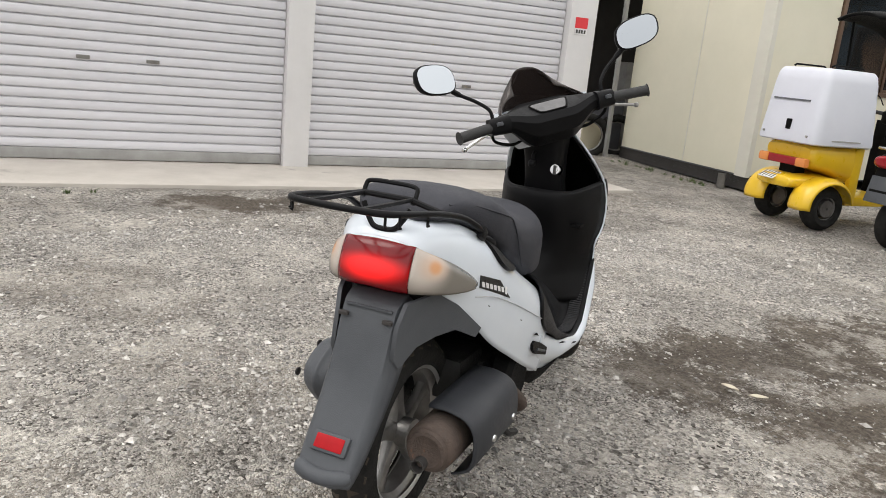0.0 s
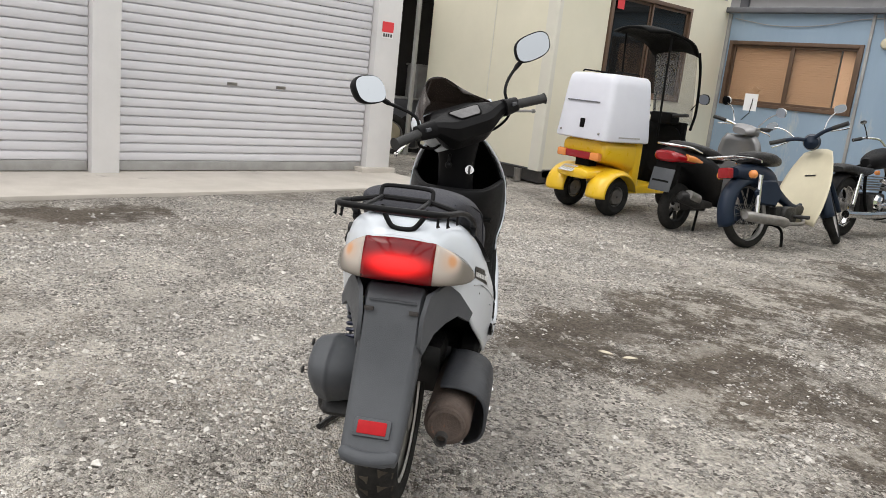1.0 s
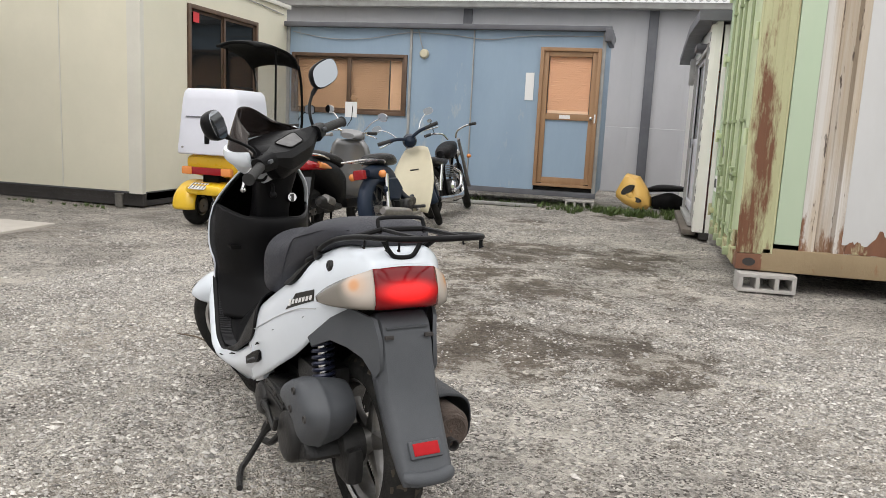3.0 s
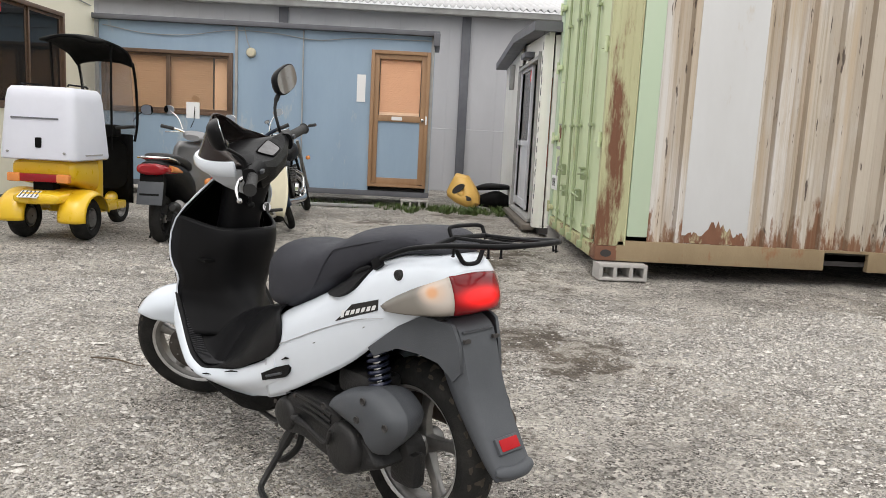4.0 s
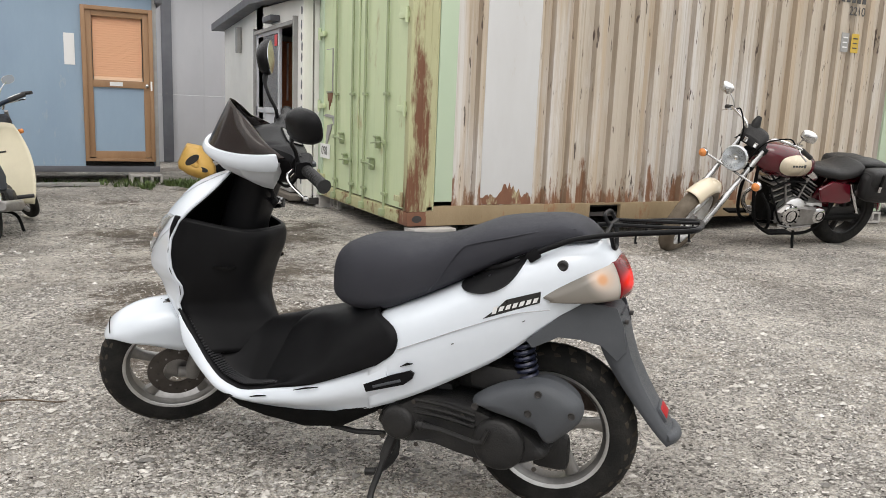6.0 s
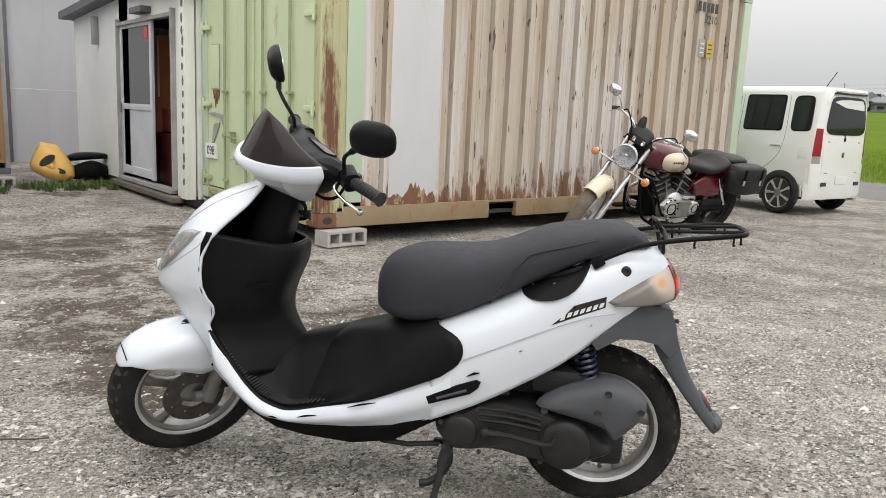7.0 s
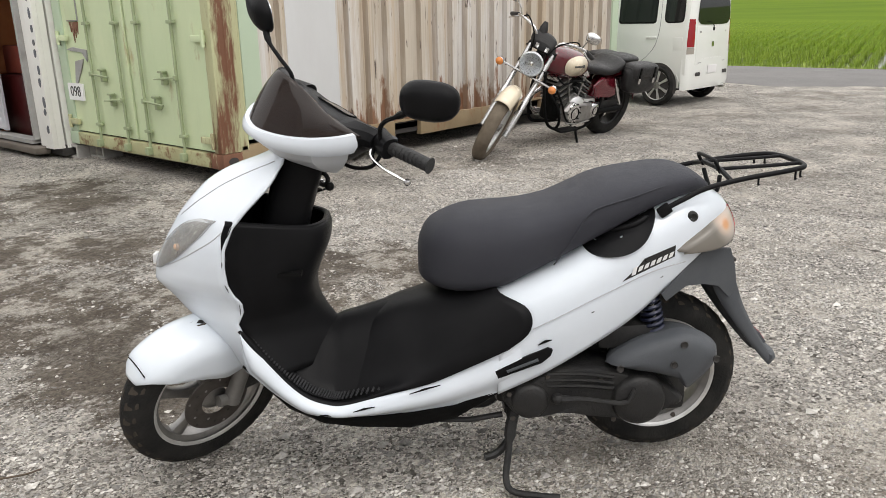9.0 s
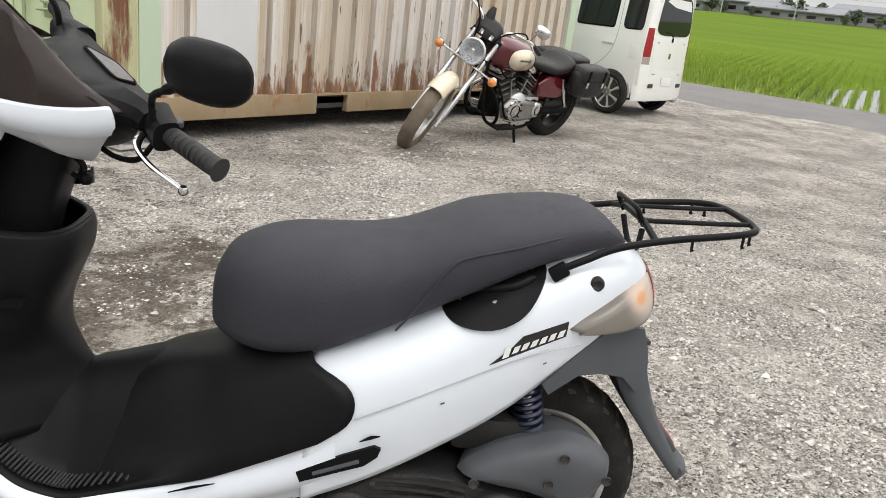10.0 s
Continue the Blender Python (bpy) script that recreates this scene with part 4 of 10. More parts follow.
# ---- white shed ----
def make_shed():
    x0, y0, y1 = -0.03, 7.52, 12.0
    ridge = 9.5
    oy0, oy1, oz0, oz1 = 7.89, 9.84, 0.12, 2.02
    def top(y):
        return 2.20 + 0.13 * (1 - abs(y - ridge) / 2.5)
    def slab(nm, a, b, z0, z1a, z1b):
        me = Mesh()
        me.loft([[(x0, a, z0), (x0, b, z0), (x0, b, z1b), (x0, a, z1a)], [(x0 + 0.06, a, z0), (x0 + 0.06, b, z0), (x0 + 0.06, b, z1b), (x0 + 0.06, a, z1a)]])
        tagged(part(nm, me, SHEDW, None, "weathered white panel wall of a shed"), category="wall", kind="structure")
    slab("wall_shed_a", y0, oy0, 0.1, top(y0), top(oy0))
    slab("wall_shed_b", oy0, oy1, oz1, top(oy0), top(oy1))
    slab("wall_shed_c", oy1, ridge, 0.1, top(oy1), top(ridge))
    slab("wall_shed_d", ridge, y1, 0.1, top(ridge), top(y1))
    for nm, c, s in (("wall_shed_left", (1.5, y1 - 0.03, 1.15), (3.0, 0.06, 2.1)), ("wall_shed_right", (1.6, y0 + 0.03, 1.15), (3.1, 0.06, 2.1)), ("wall_shed_back", (3.0, (y0 + y1) / 2, 1.15), (0.06, y1 - y0 - 0.13, 2.1))):
        tagged(part(nm, Mesh().box(c, s), REDIN if nm.endswith("back") else SHEDW, None, "shed wall"), category="wall", kind="structure")
    tagged(part("floor_shed", Mesh().box((1.5, (y0 + y1) / 2, 0.08), (3.0, y1 - y0, 0.1)), DARKIN, None, "dark shed floor"), category="floor", kind="structure")
    for a, b in ((y0 - 0.12, ridge), (ridge, y1 + 0.12)):
        me = Mesh()
        me.loft([[(x0 - 0.18, a, top(a) + 0.0), (x0 - 0.18, b, top(b)), (x0 - 0.18, b, top(b) + 0.10), (x0 - 0.18, a, top(a) + 0.10)], [(3.1, a, top(a) + 0.0), (3.1, b, top(b)), (3.1, b, top(b) + 0.10), (3.1, a, top(a) + 0.10)]])
        tagged(part("roof_shed", me, DARKGREY, None, "dark low-pitched shed roof"), category="roof", kind="structure")
    tr = Mesh()
    tr.box((x0 - 0.02, y0 + 0.09, 1.15), (0.05, 0.17, 2.1), r=0.006)
    edge = part("trim", tr, SHEDW, None, "white corner board with blackened worn spots")
    tagged(edge, category="trim", kind="structure")
    rng = random.Random(3)
    for i in range(16):
        z = 0.3 + i * 0.128 + rng.uniform(-0.03, 0.03)
        cy, hz = y0 + 0.06 + rng.uniform(-0.012, 0.012), rng.uniform(0.03, 0.058)
        spot = [(cy + 0.026 * math.cos(k * 0.785) * rng.uniform(0.7, 1.15), z + hz * math.sin(k * 0.785) * rng.uniform(0.8, 1.1)) for k in range(8)]
        part("worn_spot", Mesh().prism(spot, x0 - 0.049, x0 - 0.043, "x"), DARKGREY, edge)
    dr = thing("door_2", pose(x0, 0, 0), "half-open grey aluminium sliding door, upper pane coloured grey for its reflection", "door", kind="structure")
    fr = Mesh()
    fr.box((-0.01, oy0 + 0.02, 1.11), (0.08, 0.04, 1.9)).box((-0.01, oy1 - 0.02, 1.11), (0.08, 0.04, 1.9)).box((-0.012, (oy0 + oy1) / 2, oz1 - 0.02), (0.08, oy1 - oy0 - 0.08, 0.04)).box((-0.012, (oy0 + oy1) / 2, oz0 + 0.02), (0.12, oy1 - oy0 - 0.08, 0.04))
    part("door_frame", fr, GREYSTEEL, dr)
    a, b = 8.62, oy1 - 0.05
    lf = Mesh()
    for y in (a + 0.035, b - 0.035):
        lf.box((0.0, y, 1.1), (0.035, 0.07, 1.82), r=0.003)
    for z, t in ((1.975, 0.07), (1.02, 0.07), (0.25, 0.10)):
        lf.box((0.001, (a + b) / 2, z), (0.034, b - a - 0.14, t), r=0.003)
    leaf = part("door_leaf", lf, SHEDDOOR, dr)
    part("lower_panel", Mesh().box((0.006, (a + b) / 2, 0.64), (0.012, b - a - 0.03, 0.70)), SHEDDOOR, leaf)
    # pane colour lifted to grey in place of what the glass reflects
    g = part("pane", Mesh().box((0.006, (a + b) / 2, 1.5), (0.006, b - a - 0.03, 0.89)), glass("reflection_grey_door_glass", (0.13, 0.13, 0.135), 0.15, 0.10), leaf)
    part("pull", Mesh().box((-0.024, b - 0.035, 1.0), (0.016, 0.025, 0.12), r=0.004), DARKGREY, leaf)
    part("sticker", Mesh().box((-0.001, a + 0.22, 1.86), (0.004, 0.12, 0.13)), REDSIGN, leaf, "small red sticker")
    tagged(part("step", Mesh().box((x0 - 0.07, 8.80, 0.075), (0.14, 2.2, 0.06), r=0.01), OLDWOOD, None, "weathered wooden sill below the shed door"), category="sill", kind="structure")
    vb = thing("vent_box", pose(x0 - 0.04, 10.80, 1.84), "slim grey box on the shed wall", "vent")
    part("body", Mesh().box((0, 0, 0.14), (0.07, 0.10, 0.36), r=0.008), GREYSTEEL, vb)
    lp = thing("wall_lamp", pose(x0 - 0.06, 8.85, 2.07), "dark box lamp above the shed door", "lamp")
    part("body", Mesh().box((0, 0, 0.03), (0.12, 0.42, 0.07), r=0.012), DARKGREY, lp)
    rd = thing("crate", pose(0.36, 8.72, 0.13), "red plastic crates piled inside the shed", "crate")
    part("body", Mesh().box((0, 0, 0.3), (0.5, 0.6, 0.6), r=0.02), surf("red_plastic", (0.055, 0.007, 0.007), None, 5, 0.4), rd)
    bd = thing("plywood_board", pose(0.0, 0, 0.0), "orange-brown board standing on the shed floor", "board")
    part("body", Mesh().box((0.34, 9.06, 1.0), (0.54, 0.02, 1.74), r=0.004), surf("orange_brown_board", (0.42, 0.15, 0.05), (0.34, 0.115, 0.04), 4, 0.6), bd)
    part("batten", Mesh().box((0.165, 9.03, 1.50), (0.018, 0.03, 0.70), r=0.004), PAPER, bd, "thin pale batten")
    part("upper_crate", Mesh().box((0.05, 0.02, 0.75), (0.45, 0.5, 0.28), r=0.02), REDIN, rd)


make_shed()


# ---- shipping container ----
CX0, CX1, CY0, CY1, CZ0, CZ1 = 0.09, 6.18, 5.06, 7.50, 0.145, 2.74


def container_side_material():
    """Old cream paint, patched with pale grey panels, streaked and rusting from the bottom rail."""
    m = surf("streaked_cream_container_paint", (0.56, 0.50, 0.42), (0.48, 0.42, 0.345), 1.3, 0.65, bump=0.15, bscale=60, c3=(0.40, 0.29, 0.18), c3at=0.62, c3scale=4.5, stretch=(1, 1, 0.16))
    n, l = m.node_tree.nodes, m.node_tree.links
    b = n["Principled BSDF"]
    old = b.inputs["Base Color"].links[0].from_socket
    co = n.new("ShaderNodeTexCoord")
    sep = n.new("ShaderNodeSeparateXYZ")
    l.new(co.outputs["Object"], sep.inputs[0])
    def tex(sc, st, det=8.0):
        mp = n.new("ShaderNodeMapping")
        mp.inputs["Scale"].default_value = st
        l.new(co.outputs["Object"], mp.inputs[0])
        t = n.new("ShaderNodeTexNoise")
        t.inputs["Scale"].default_value, t.inputs["Detail"].default_value, t.inputs["Roughness"].default_value = sc, det, 0.68
        l.new(mp.outputs[0], t.inputs["Vector"])
        return t.outputs["Fac"]
    def rm(v, lo, hi, a=0.0, c=1.0):
        r = n.new("ShaderNodeMapRange")
        for k, x in zip((1, 2, 3, 4), (lo, hi, a, c)):
            r.inputs[k].default_value = x
        l.new(v, r.inputs[0])
        return r.outputs[0]
    def mt(op, a, c):
        x = n.new("ShaderNodeMath")
        x.operation = op
        for s, v in zip(x.inputs, (a, c)):
            if isinstance(v, float):
                s.default_value = v
            else:
                l.new(v, s)
        return x.outputs[0]
    def mix(f, a, c):
        x = n.new("ShaderNodeMix")
        x.data_type = "RGBA"
        for s, v in ((x.inputs[0], f), (x.inputs[6], a), (x.inputs[7], c)):
            if isinstance(v, tuple):
                s.default_value = (*v, 1)
            else:
                l.new(v, s)
        return x.outputs[2]
    pale = rm(tex(1.1, (1.3, 1, 0.22)), 0.5, 0.6)
    col = mix(mt("MULTIPLY", pale, 0.85), old, (0.63, 0.61, 0.59))
    tan = rm(tex(2.6, (2.2, 1, 0.06)), 0.50, 0.60)
    col = mix(mt("MULTIPLY", tan, 0.62), col, (0.46, 0.35, 0.235))
    run = rm(tex(5.0, (3.2, 1, 0.035)), 0.57, 0.64)
    col = mix(mt("MULTIPLY", run, 0.55), col, (0.27, 0.215, 0.155))
    reach = rm(sep.outputs[2], CZ0 + 0.16, CZ0 + 0.95, 0.30, -0.16)
    streak = mt("ADD", tex(5.0, (2.6, 1, 0.5)), reach)
    col = mix(rm(streak, 0.69, 0.78), col, (0.205, 0.098, 0.052))
    thin = rm(tex(16.0, (3.0, 1, 0.05)), 0.50, 0.68)
    col = mix(mt("MULTIPLY", thin, 0.45), col, (0.36, 0.28, 0.19))
    # sideways-facing rib bends painted darker for their shade, mixed with grime and worn paint
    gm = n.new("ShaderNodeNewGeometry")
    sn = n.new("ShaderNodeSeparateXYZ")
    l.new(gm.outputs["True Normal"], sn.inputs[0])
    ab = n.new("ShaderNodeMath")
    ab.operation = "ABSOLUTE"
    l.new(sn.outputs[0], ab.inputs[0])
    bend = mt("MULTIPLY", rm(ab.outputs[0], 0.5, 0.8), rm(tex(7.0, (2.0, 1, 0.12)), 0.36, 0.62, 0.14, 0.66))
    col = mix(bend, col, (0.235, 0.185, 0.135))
    nick = rm(tex(9.0, (3.0, 1, 0.35), 3.0), 0.635, 0.68)
    col = mix(nick, col, (0.10, 0.075, 0.06))
    l.new(col, b.inputs["Base Color"])
    return m


SIDEP = container_side_material()
PATCHP = surf("pale_grey_patch_paint", (0.62, 0.625, 0.63), (0.56, 0.56, 0.56), 1.5, 0.6, bump=0.1, bscale=40, c3=(0.50, 0.45, 0.39), c3at=0.62, c3scale=3, stretch=(1, 1, 0.3))


def make_container():
    c = thing("shipping_container", Matrix(), "old green and cream shipping container streaked with rust, on cinder blocks", "container")
    def corr(a, b, depth=0.050, pitch=0.228, flat0=0.098, slope=0.016):
        pts, x = [], a
        while x < b - 0.01:
            for dx, d in ((0, 0), (flat0, 0), (flat0 + slope, depth), (flat0 * 2 + slope, depth), (pitch, 0)):
                pts.append((min(x + dx, b), d))
            x += pitch
        return pts
    # two ribs by the door post, one wide flat patch, then even ribs to the far end
    pr = corr(0.50, 0.76) + [(0.775, 0.004), (1.305, 0.004)] + corr(1.318 - 0.094, CX1 - 0.16)[1:]
    side = Mesh()
    side.loft([[(x, CY0 + 0.02 + d, CZ0 + 0.15) for x, d in pr], [(x, CY0 + 0.02 + d, CZ1 - 0.06) for x, d in pr]], False)
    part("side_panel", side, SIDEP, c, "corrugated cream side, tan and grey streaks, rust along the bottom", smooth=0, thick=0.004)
    pt = Mesh().box((1.04, CY0 + 0.019, (CZ0 + CZ1) / 2 + 0.06), (0.526, 0.006, CZ1 - CZ0 - 0.34), r=0.002)
    pp = part("patch_panel", pt, PATCHP, c, "flat pale grey repair panel, rusting at its foot")
    rr = random.Random(5)
    for x0, x1, h in ((0.80, 0.93, 0.05), (0.93, 1.20, 0.16), (1.20, 1.29, 0.06)):
        k = 14
        top = [(x0 + (x1 - x0) * i / k, CZ0 + 0.215 + h * math.sin(math.pi * i / k) ** 0.6 * rr.uniform(0.45, 1.0)) for i in range(k + 1)]
        part("rust_bloom", Mesh().prism([(x1, CZ0 + 0.170), (x0, CZ0 + 0.170)] + top, CY0 + 0.0135, CY0 + 0.018, "y"), RUSTPAINT, pp, "brown rust eating the panel foot")
    back = Mesh()
    pb = corr(CX0 + 0.1, CX1 - 0.1)
    back.loft([[(x, CY1 - 0.02 - d, CZ0 + 0.15) for x, d in pb], [(x, CY1 - 0.02 - d, CZ1 - 0.06) for x, d in pb]], False)
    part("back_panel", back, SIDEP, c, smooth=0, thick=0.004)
    end = Mesh()
    pe = corr(CY0 + 0.1, CY1 - 0.1)
    end.loft([[(CX1 - 0.02 - d, y, CZ0 + 0.15) for y, d in pe], [(CX1 - 0.02 - d, y, CZ1 - 0.06) for y, d in pe]], False)
    part("end_panel", end, GREEN2, c, smooth=0, thick=0.004)
    part("roof_panel", Mesh().box(((CX0 + CX1) / 2, (CY0 + CY1) / 2, CZ1 - 0.03), (CX1 - CX0, CY1 - CY0, 0.03)), GREEN2, c)
    part("floor_panel", Mesh().box(((CX0 + CX1) / 2, (CY0 + CY1) / 2, CZ0 + 0.10), (CX1 - CX0 - 0.1, CY1 - CY0 - 0.1, 0.05)), DARKIN, c)
    for y in (CY0, CY1):
        s = 1 if y == CY0 else -1
        yc = y + s * 0.03
        for a, b in ((CX0 + 0.16, 1.945), (2.305, 4.03), (4.39, CX1 - 0.16)):
            part("bottom_rail", Mesh().box(((a + b) / 2, yc, CZ0 + 0.0825), (b - a, 0.06, 0.165), r=0.006), RUSTRAIL, c, "tan bottom rail beside forklift pockets, rusting")
        for a, b in ((1.945, 2.305), (4.03, 4.39)):
            part("pocket_lintel", Mesh().box(((a + b) / 2, yc, CZ0 + 0.156), (b - a - 0.004, 0.058, 0.018)), RUSTRAIL, c)
        for a in (2.125, 4.21):
            part("fork_pocket", Mesh().box((a, y + s * 0.3, CZ0 + 0.09), (0.36, 0.5, 0.11)), DARKIN, c)
        part("top_rail", Mesh().box(((CX0 + CX1) / 2, yc, CZ1 - 0.04), (CX1 - CX0 - 0.3, 0.06, 0.08), r=0.006), SIDEP, c)
    for x, y in ((CX0, CY0), (CX0, CY1), (CX1, CY0), (CX1, CY1)):
        sx, sy = (1 if x == CX0 else -1), (1 if y == CY0 else -1)
        near = (x == CX0 and y == CY0)
        if near:
            post = Mesh()
            post.box((x + 0.12, y + 0.055, (CZ0 + CZ1) / 2), (0.24, 0.11, CZ1 - CZ0 - 0.24), r=0.012)
            cp = part("corner_post", post, POSTR, c, "pale green corner post, flaking to brown rust")
            for dx in (0.0, 0.055, 0.11, 0.17, 0.23):
                part("bead", Mesh().tube([(x - 0.002 + dx, y + 0.004, CZ0 + 0.13), (x - 0.002 + dx, y + 0.004, CZ1 - 0.13)], 0.009, 6), POSTR, cp)
            lip = Mesh()
            lip.box((x + 0.325, y + 0.022, (CZ0 + CZ1) / 2 + 0.05), (0.165, 0.04, CZ1 - CZ0 - 0.3), r=0.008)
            part("post_lip", lip, GREEN2, c, "pale green return of the corner post")
        else:
            post = Mesh()
            post.box((x + sx * 0.08, y + sy * 0.075, (CZ0 + CZ1) / 2), (0.16, 0.15, CZ1 - CZ0 - 0.24), r=0.012)
            part("corner_post", post, GREEN2, c, "pale green corner post")
        for z in (CZ0 + 0.06, CZ1 - 0.06):
            cast = Mesh()
            cast.box((x + sx * 0.085, y + sy * 0.08, z), (0.178, 0.168, 0.12), r=0.012)
            ob = part("corner_casting", cast, RUSTPAINT if near and z < 1 else GREEN2, c, "cast steel corner block")
            hole = Mesh()
            hole.loft([[(x + sx * (0.085 + 0.045 * math.cos(a)), y - sy * 0.006, z + 0.03 * math.sin(a)) for a in np.linspace(0, 2 * math.pi, 12, endpoint=False)], [(x + sx * (0.085 + 0.045 * math.cos(a)), y + sy * 0.004, z + 0.03 * math.sin(a)) for a in np.linspace(0, 2 * math.pi, 12, endpoint=False)]])
            part("hole", hole, DARKIN, ob)
    hdr = Mesh()
    hdr.box((CX0 + 0.05, (CY0 + CY1) / 2, CZ1 - 0.06), (0.10, CY1 - CY0 - 0.34, 0.12), r=0.008)
    part("door_header", hdr, GREEN2, c)
    sl = Mesh()
    sl.box((CX0 + 0.05, (CY0 + CY1) / 2, CZ0 + 0.06), (0.12, CY1 - CY0 - 0.34, 0.11), r=0.008)
    part("door_sill", sl, SILLM, c, "green door sill stained with rust")
    ya, yb = CY0 + 0.125, CY1 - 0.125
    ym = (ya + yb) / 2
    for a, b in ((ya, ym - 0.006), (ym + 0.006, yb)):
        dm = Mesh()
        n = 3
        pts = []
        for k in range(n):
            u0 = a + 0.03 + (b - a - 0.06) * k / n
            w = (b - a - 0.06) / n
            pts += [(u0, 0), (u0 + w * 0.42, 0), (u0 + w * 0.46, 0.002), (u0 + w * 0.94, 0.002), (u0 + w * 0.98, 0)]
        pts = [(a, 0)] + pts + [(b, 0)]
        dm.loft([[(CX0 + 0.015 + d, y, CZ0 + 0.13) for y, d in pts], [(CX0 + 0.015 + d, y, CZ1 - 0.13) for y, d in pts]], False)
        door = part("container_door", dm, GREEN, c, "faded green corrugated cargo door", smooth=0, thick=0.02, inward=1.0)
        for y, zz, dy in (((5.55, 0.81, 0.30), (6.06, 0.61, -0.30)) if a == ya else ((6.40, 0.60, 0.30), (6.88, 0.80, -0.30))):
            bar = part("locking_bar", Mesh().tube([(CX0 - 0.014, y, CZ0 + 0.04), (CX0 - 0.014, y, CZ1 - 0.04)], 0.0125, 10), GREENB, door, "green locking bar")
            for z in (CZ0 + 0.22, 1.22, 2.2):
                part("bracket", Mesh().box((CX0 - 0.012, y, z), (0.034, 0.085, 0.026), r=0.006), GREENB, bar)
            for z in (CZ0 + 0.06, CZ1 - 0.06):
                part("cam", Mesh().box((CX0 - 0.03, y, z), (0.05, 0.055, 0.065), r=0.012), GREENB, bar)
            hd = Mesh()
            hd.tube([(CX0 - 0.03, y, zz), (CX0 - 0.035, y + dy * 0.5, zz - 0.008), (CX0 - 0.03, y + dy, zz - 0.02)], [0.007, 0.009, 0.007], 8).box((CX0 - 0.024, y, zz), (0.03, 0.04, 0.04), r=0.008)
            hd.box((CX0 - 0.008, y + dy * 0.62, zz - 0.012), (0.045, 0.04, 0.10), r=0.008).box((CX0 - 0.02, y + dy * 0.62, zz + 0.04), (0.05, 0.06, 0.018), r=0.006)
            part("lock_handle", hd, GREENB, bar, "green lever handle with its catch")
        hy = ya - 0.02 if a == ya else yb + 0.02
        inw = 1 if a == ya else -1
        for z in (0.36, 1.10, 1.84, 2.45):
            part("hinge", Mesh().box((CX0 - 0.010, hy + inw * 0.05, z), (0.035, 0.16, 0.05), r=0.008).tube([(CX0 - 0.02, hy - inw * 0.02, z - 0.06), (CX0 - 0.02, hy - inw * 0.02, z + 0.06)], 0.016, 10), GREEN if z > 1 else POSTR, door)
    part("gasket", Mesh().box((CX0 + 0.004, ym, (CZ0 + CZ1) / 2), (0.012, 0.03, CZ1 - CZ0 - 0.3)), GREEN, c)
    pk = part("placard_frame", Mesh().box((CX0 + 0.010, 7.15, 1.46), (0.014, 0.20, 0.44), r=0.004), GREYSTEEL, c, "green placard holder with a grimy rim")
    part("placard", Mesh().box((CX0 + 0.002, 7.15, 1.46), (0.008, 0.184, 0.42), r=0.002), GREEN, pk)
    part("rust_run", Mesh().prism([(7.06, 1.235), (7.22, 1.235), (7.20, 1.15), (7.18, 1.19), (7.16, 1.06), (7.135, 1.19), (7.12, 1.10), (7.10, 1.19), (7.08, 1.13)], CX0 + 0.008, CX0 + 0.016, "x"), RUSTPAINT, c, "rust run below the placard holder")
    part("torn_sticker", Mesh().prism([(7.20, 0.90), (7.05, 0.92), (7.10, 0.84), (7.24, 0.68), (7.25, 0.72)], CX0 + 0.004, CX0 + 0.016, "x"), GREYSTEEL, c, "grey remains of a torn sticker")
    part("torn_sticker", Mesh().prism([(7.34, 1.00), (7.22, 1.02), (6.97, 1.00), (6.98, 0.90), (7.06, 0.98), (7.22, 0.985)], CX0 + 0.004, CX0 + 0.016, "x"), GREYSTEEL, c, "grey remains of a torn sticker")
    num = thing("number_plate_patch", pose(CX0 - 0.006, 7.255, 0.63, 90, 0, -90), "white painted patch with the black digits 098", "sign")
    part("patch", Mesh().box((0, 0, -0.008), (0.28, 0.15, 0.016)), PAPER, num)
    cu = bpy.data.curves.new("digits", "FONT")
    cu.body, cu.size, cu.extrude, cu.align_x, cu.align_y = "098", 0.13, 0.0015, "CENTER", "CENTER"
    t = new("digits", cu)
    t.parent, t.location = num, (0, 0, 0.001)
    cu.materials.append(INK)
    def side_text(body, x, z, size):
        cu = bpy.data.curves.new("side_digits", "FONT")
        cu.body, cu.size, cu.extrude, cu.align_x = body, size, 0.001, "CENTER"
        t = new("side_digits", cu)
        t.parent = c
        t.matrix_world = pose(x, CY0 + 0.013, z, 90, 0, 0)
        cu.materials.append(INK)
    side_text("2210", 5.34, 2.29, 0.13)
    for k in range(5):
        part("print_bar", Mesh().box((5.09 + k * 0.085, CY0 + 0.012, 2.47), (0.055, 0.004, 0.11)), INK, c)
    for x, col, lb in ((5.195, GREYSTEEL, "grey stencilled square"), (5.36, surf("stencil_yellow", (0.62, 0.42, 0.06), None, 9, 0.6), "yellow stencilled square")):
        sq = part("stencil", Mesh().box((x, CY0 + 0.012, 2.0), (0.12, 0.004, 0.20)), col, c, lb)
        for dz in (-0.05, 0.0, 0.05):
            part("print_bar", Mesh().box((x, CY0 + 0.008, 2.0 + dz), (0.07, 0.004, 0.012)), PAPER if col is GREYSTEEL else INK, sq)


RUSTRAIL = surf("tan_rail_rusting", (0.31, 0.235, 0.14), (0.24, 0.175, 0.10), 3, 0.75, bump=0.3, bscale=90, c3=(0.25, 0.11, 0.05), c3at=0.56, c3scale=3.5, stretch=(1, 1, 0.5))
make_container()


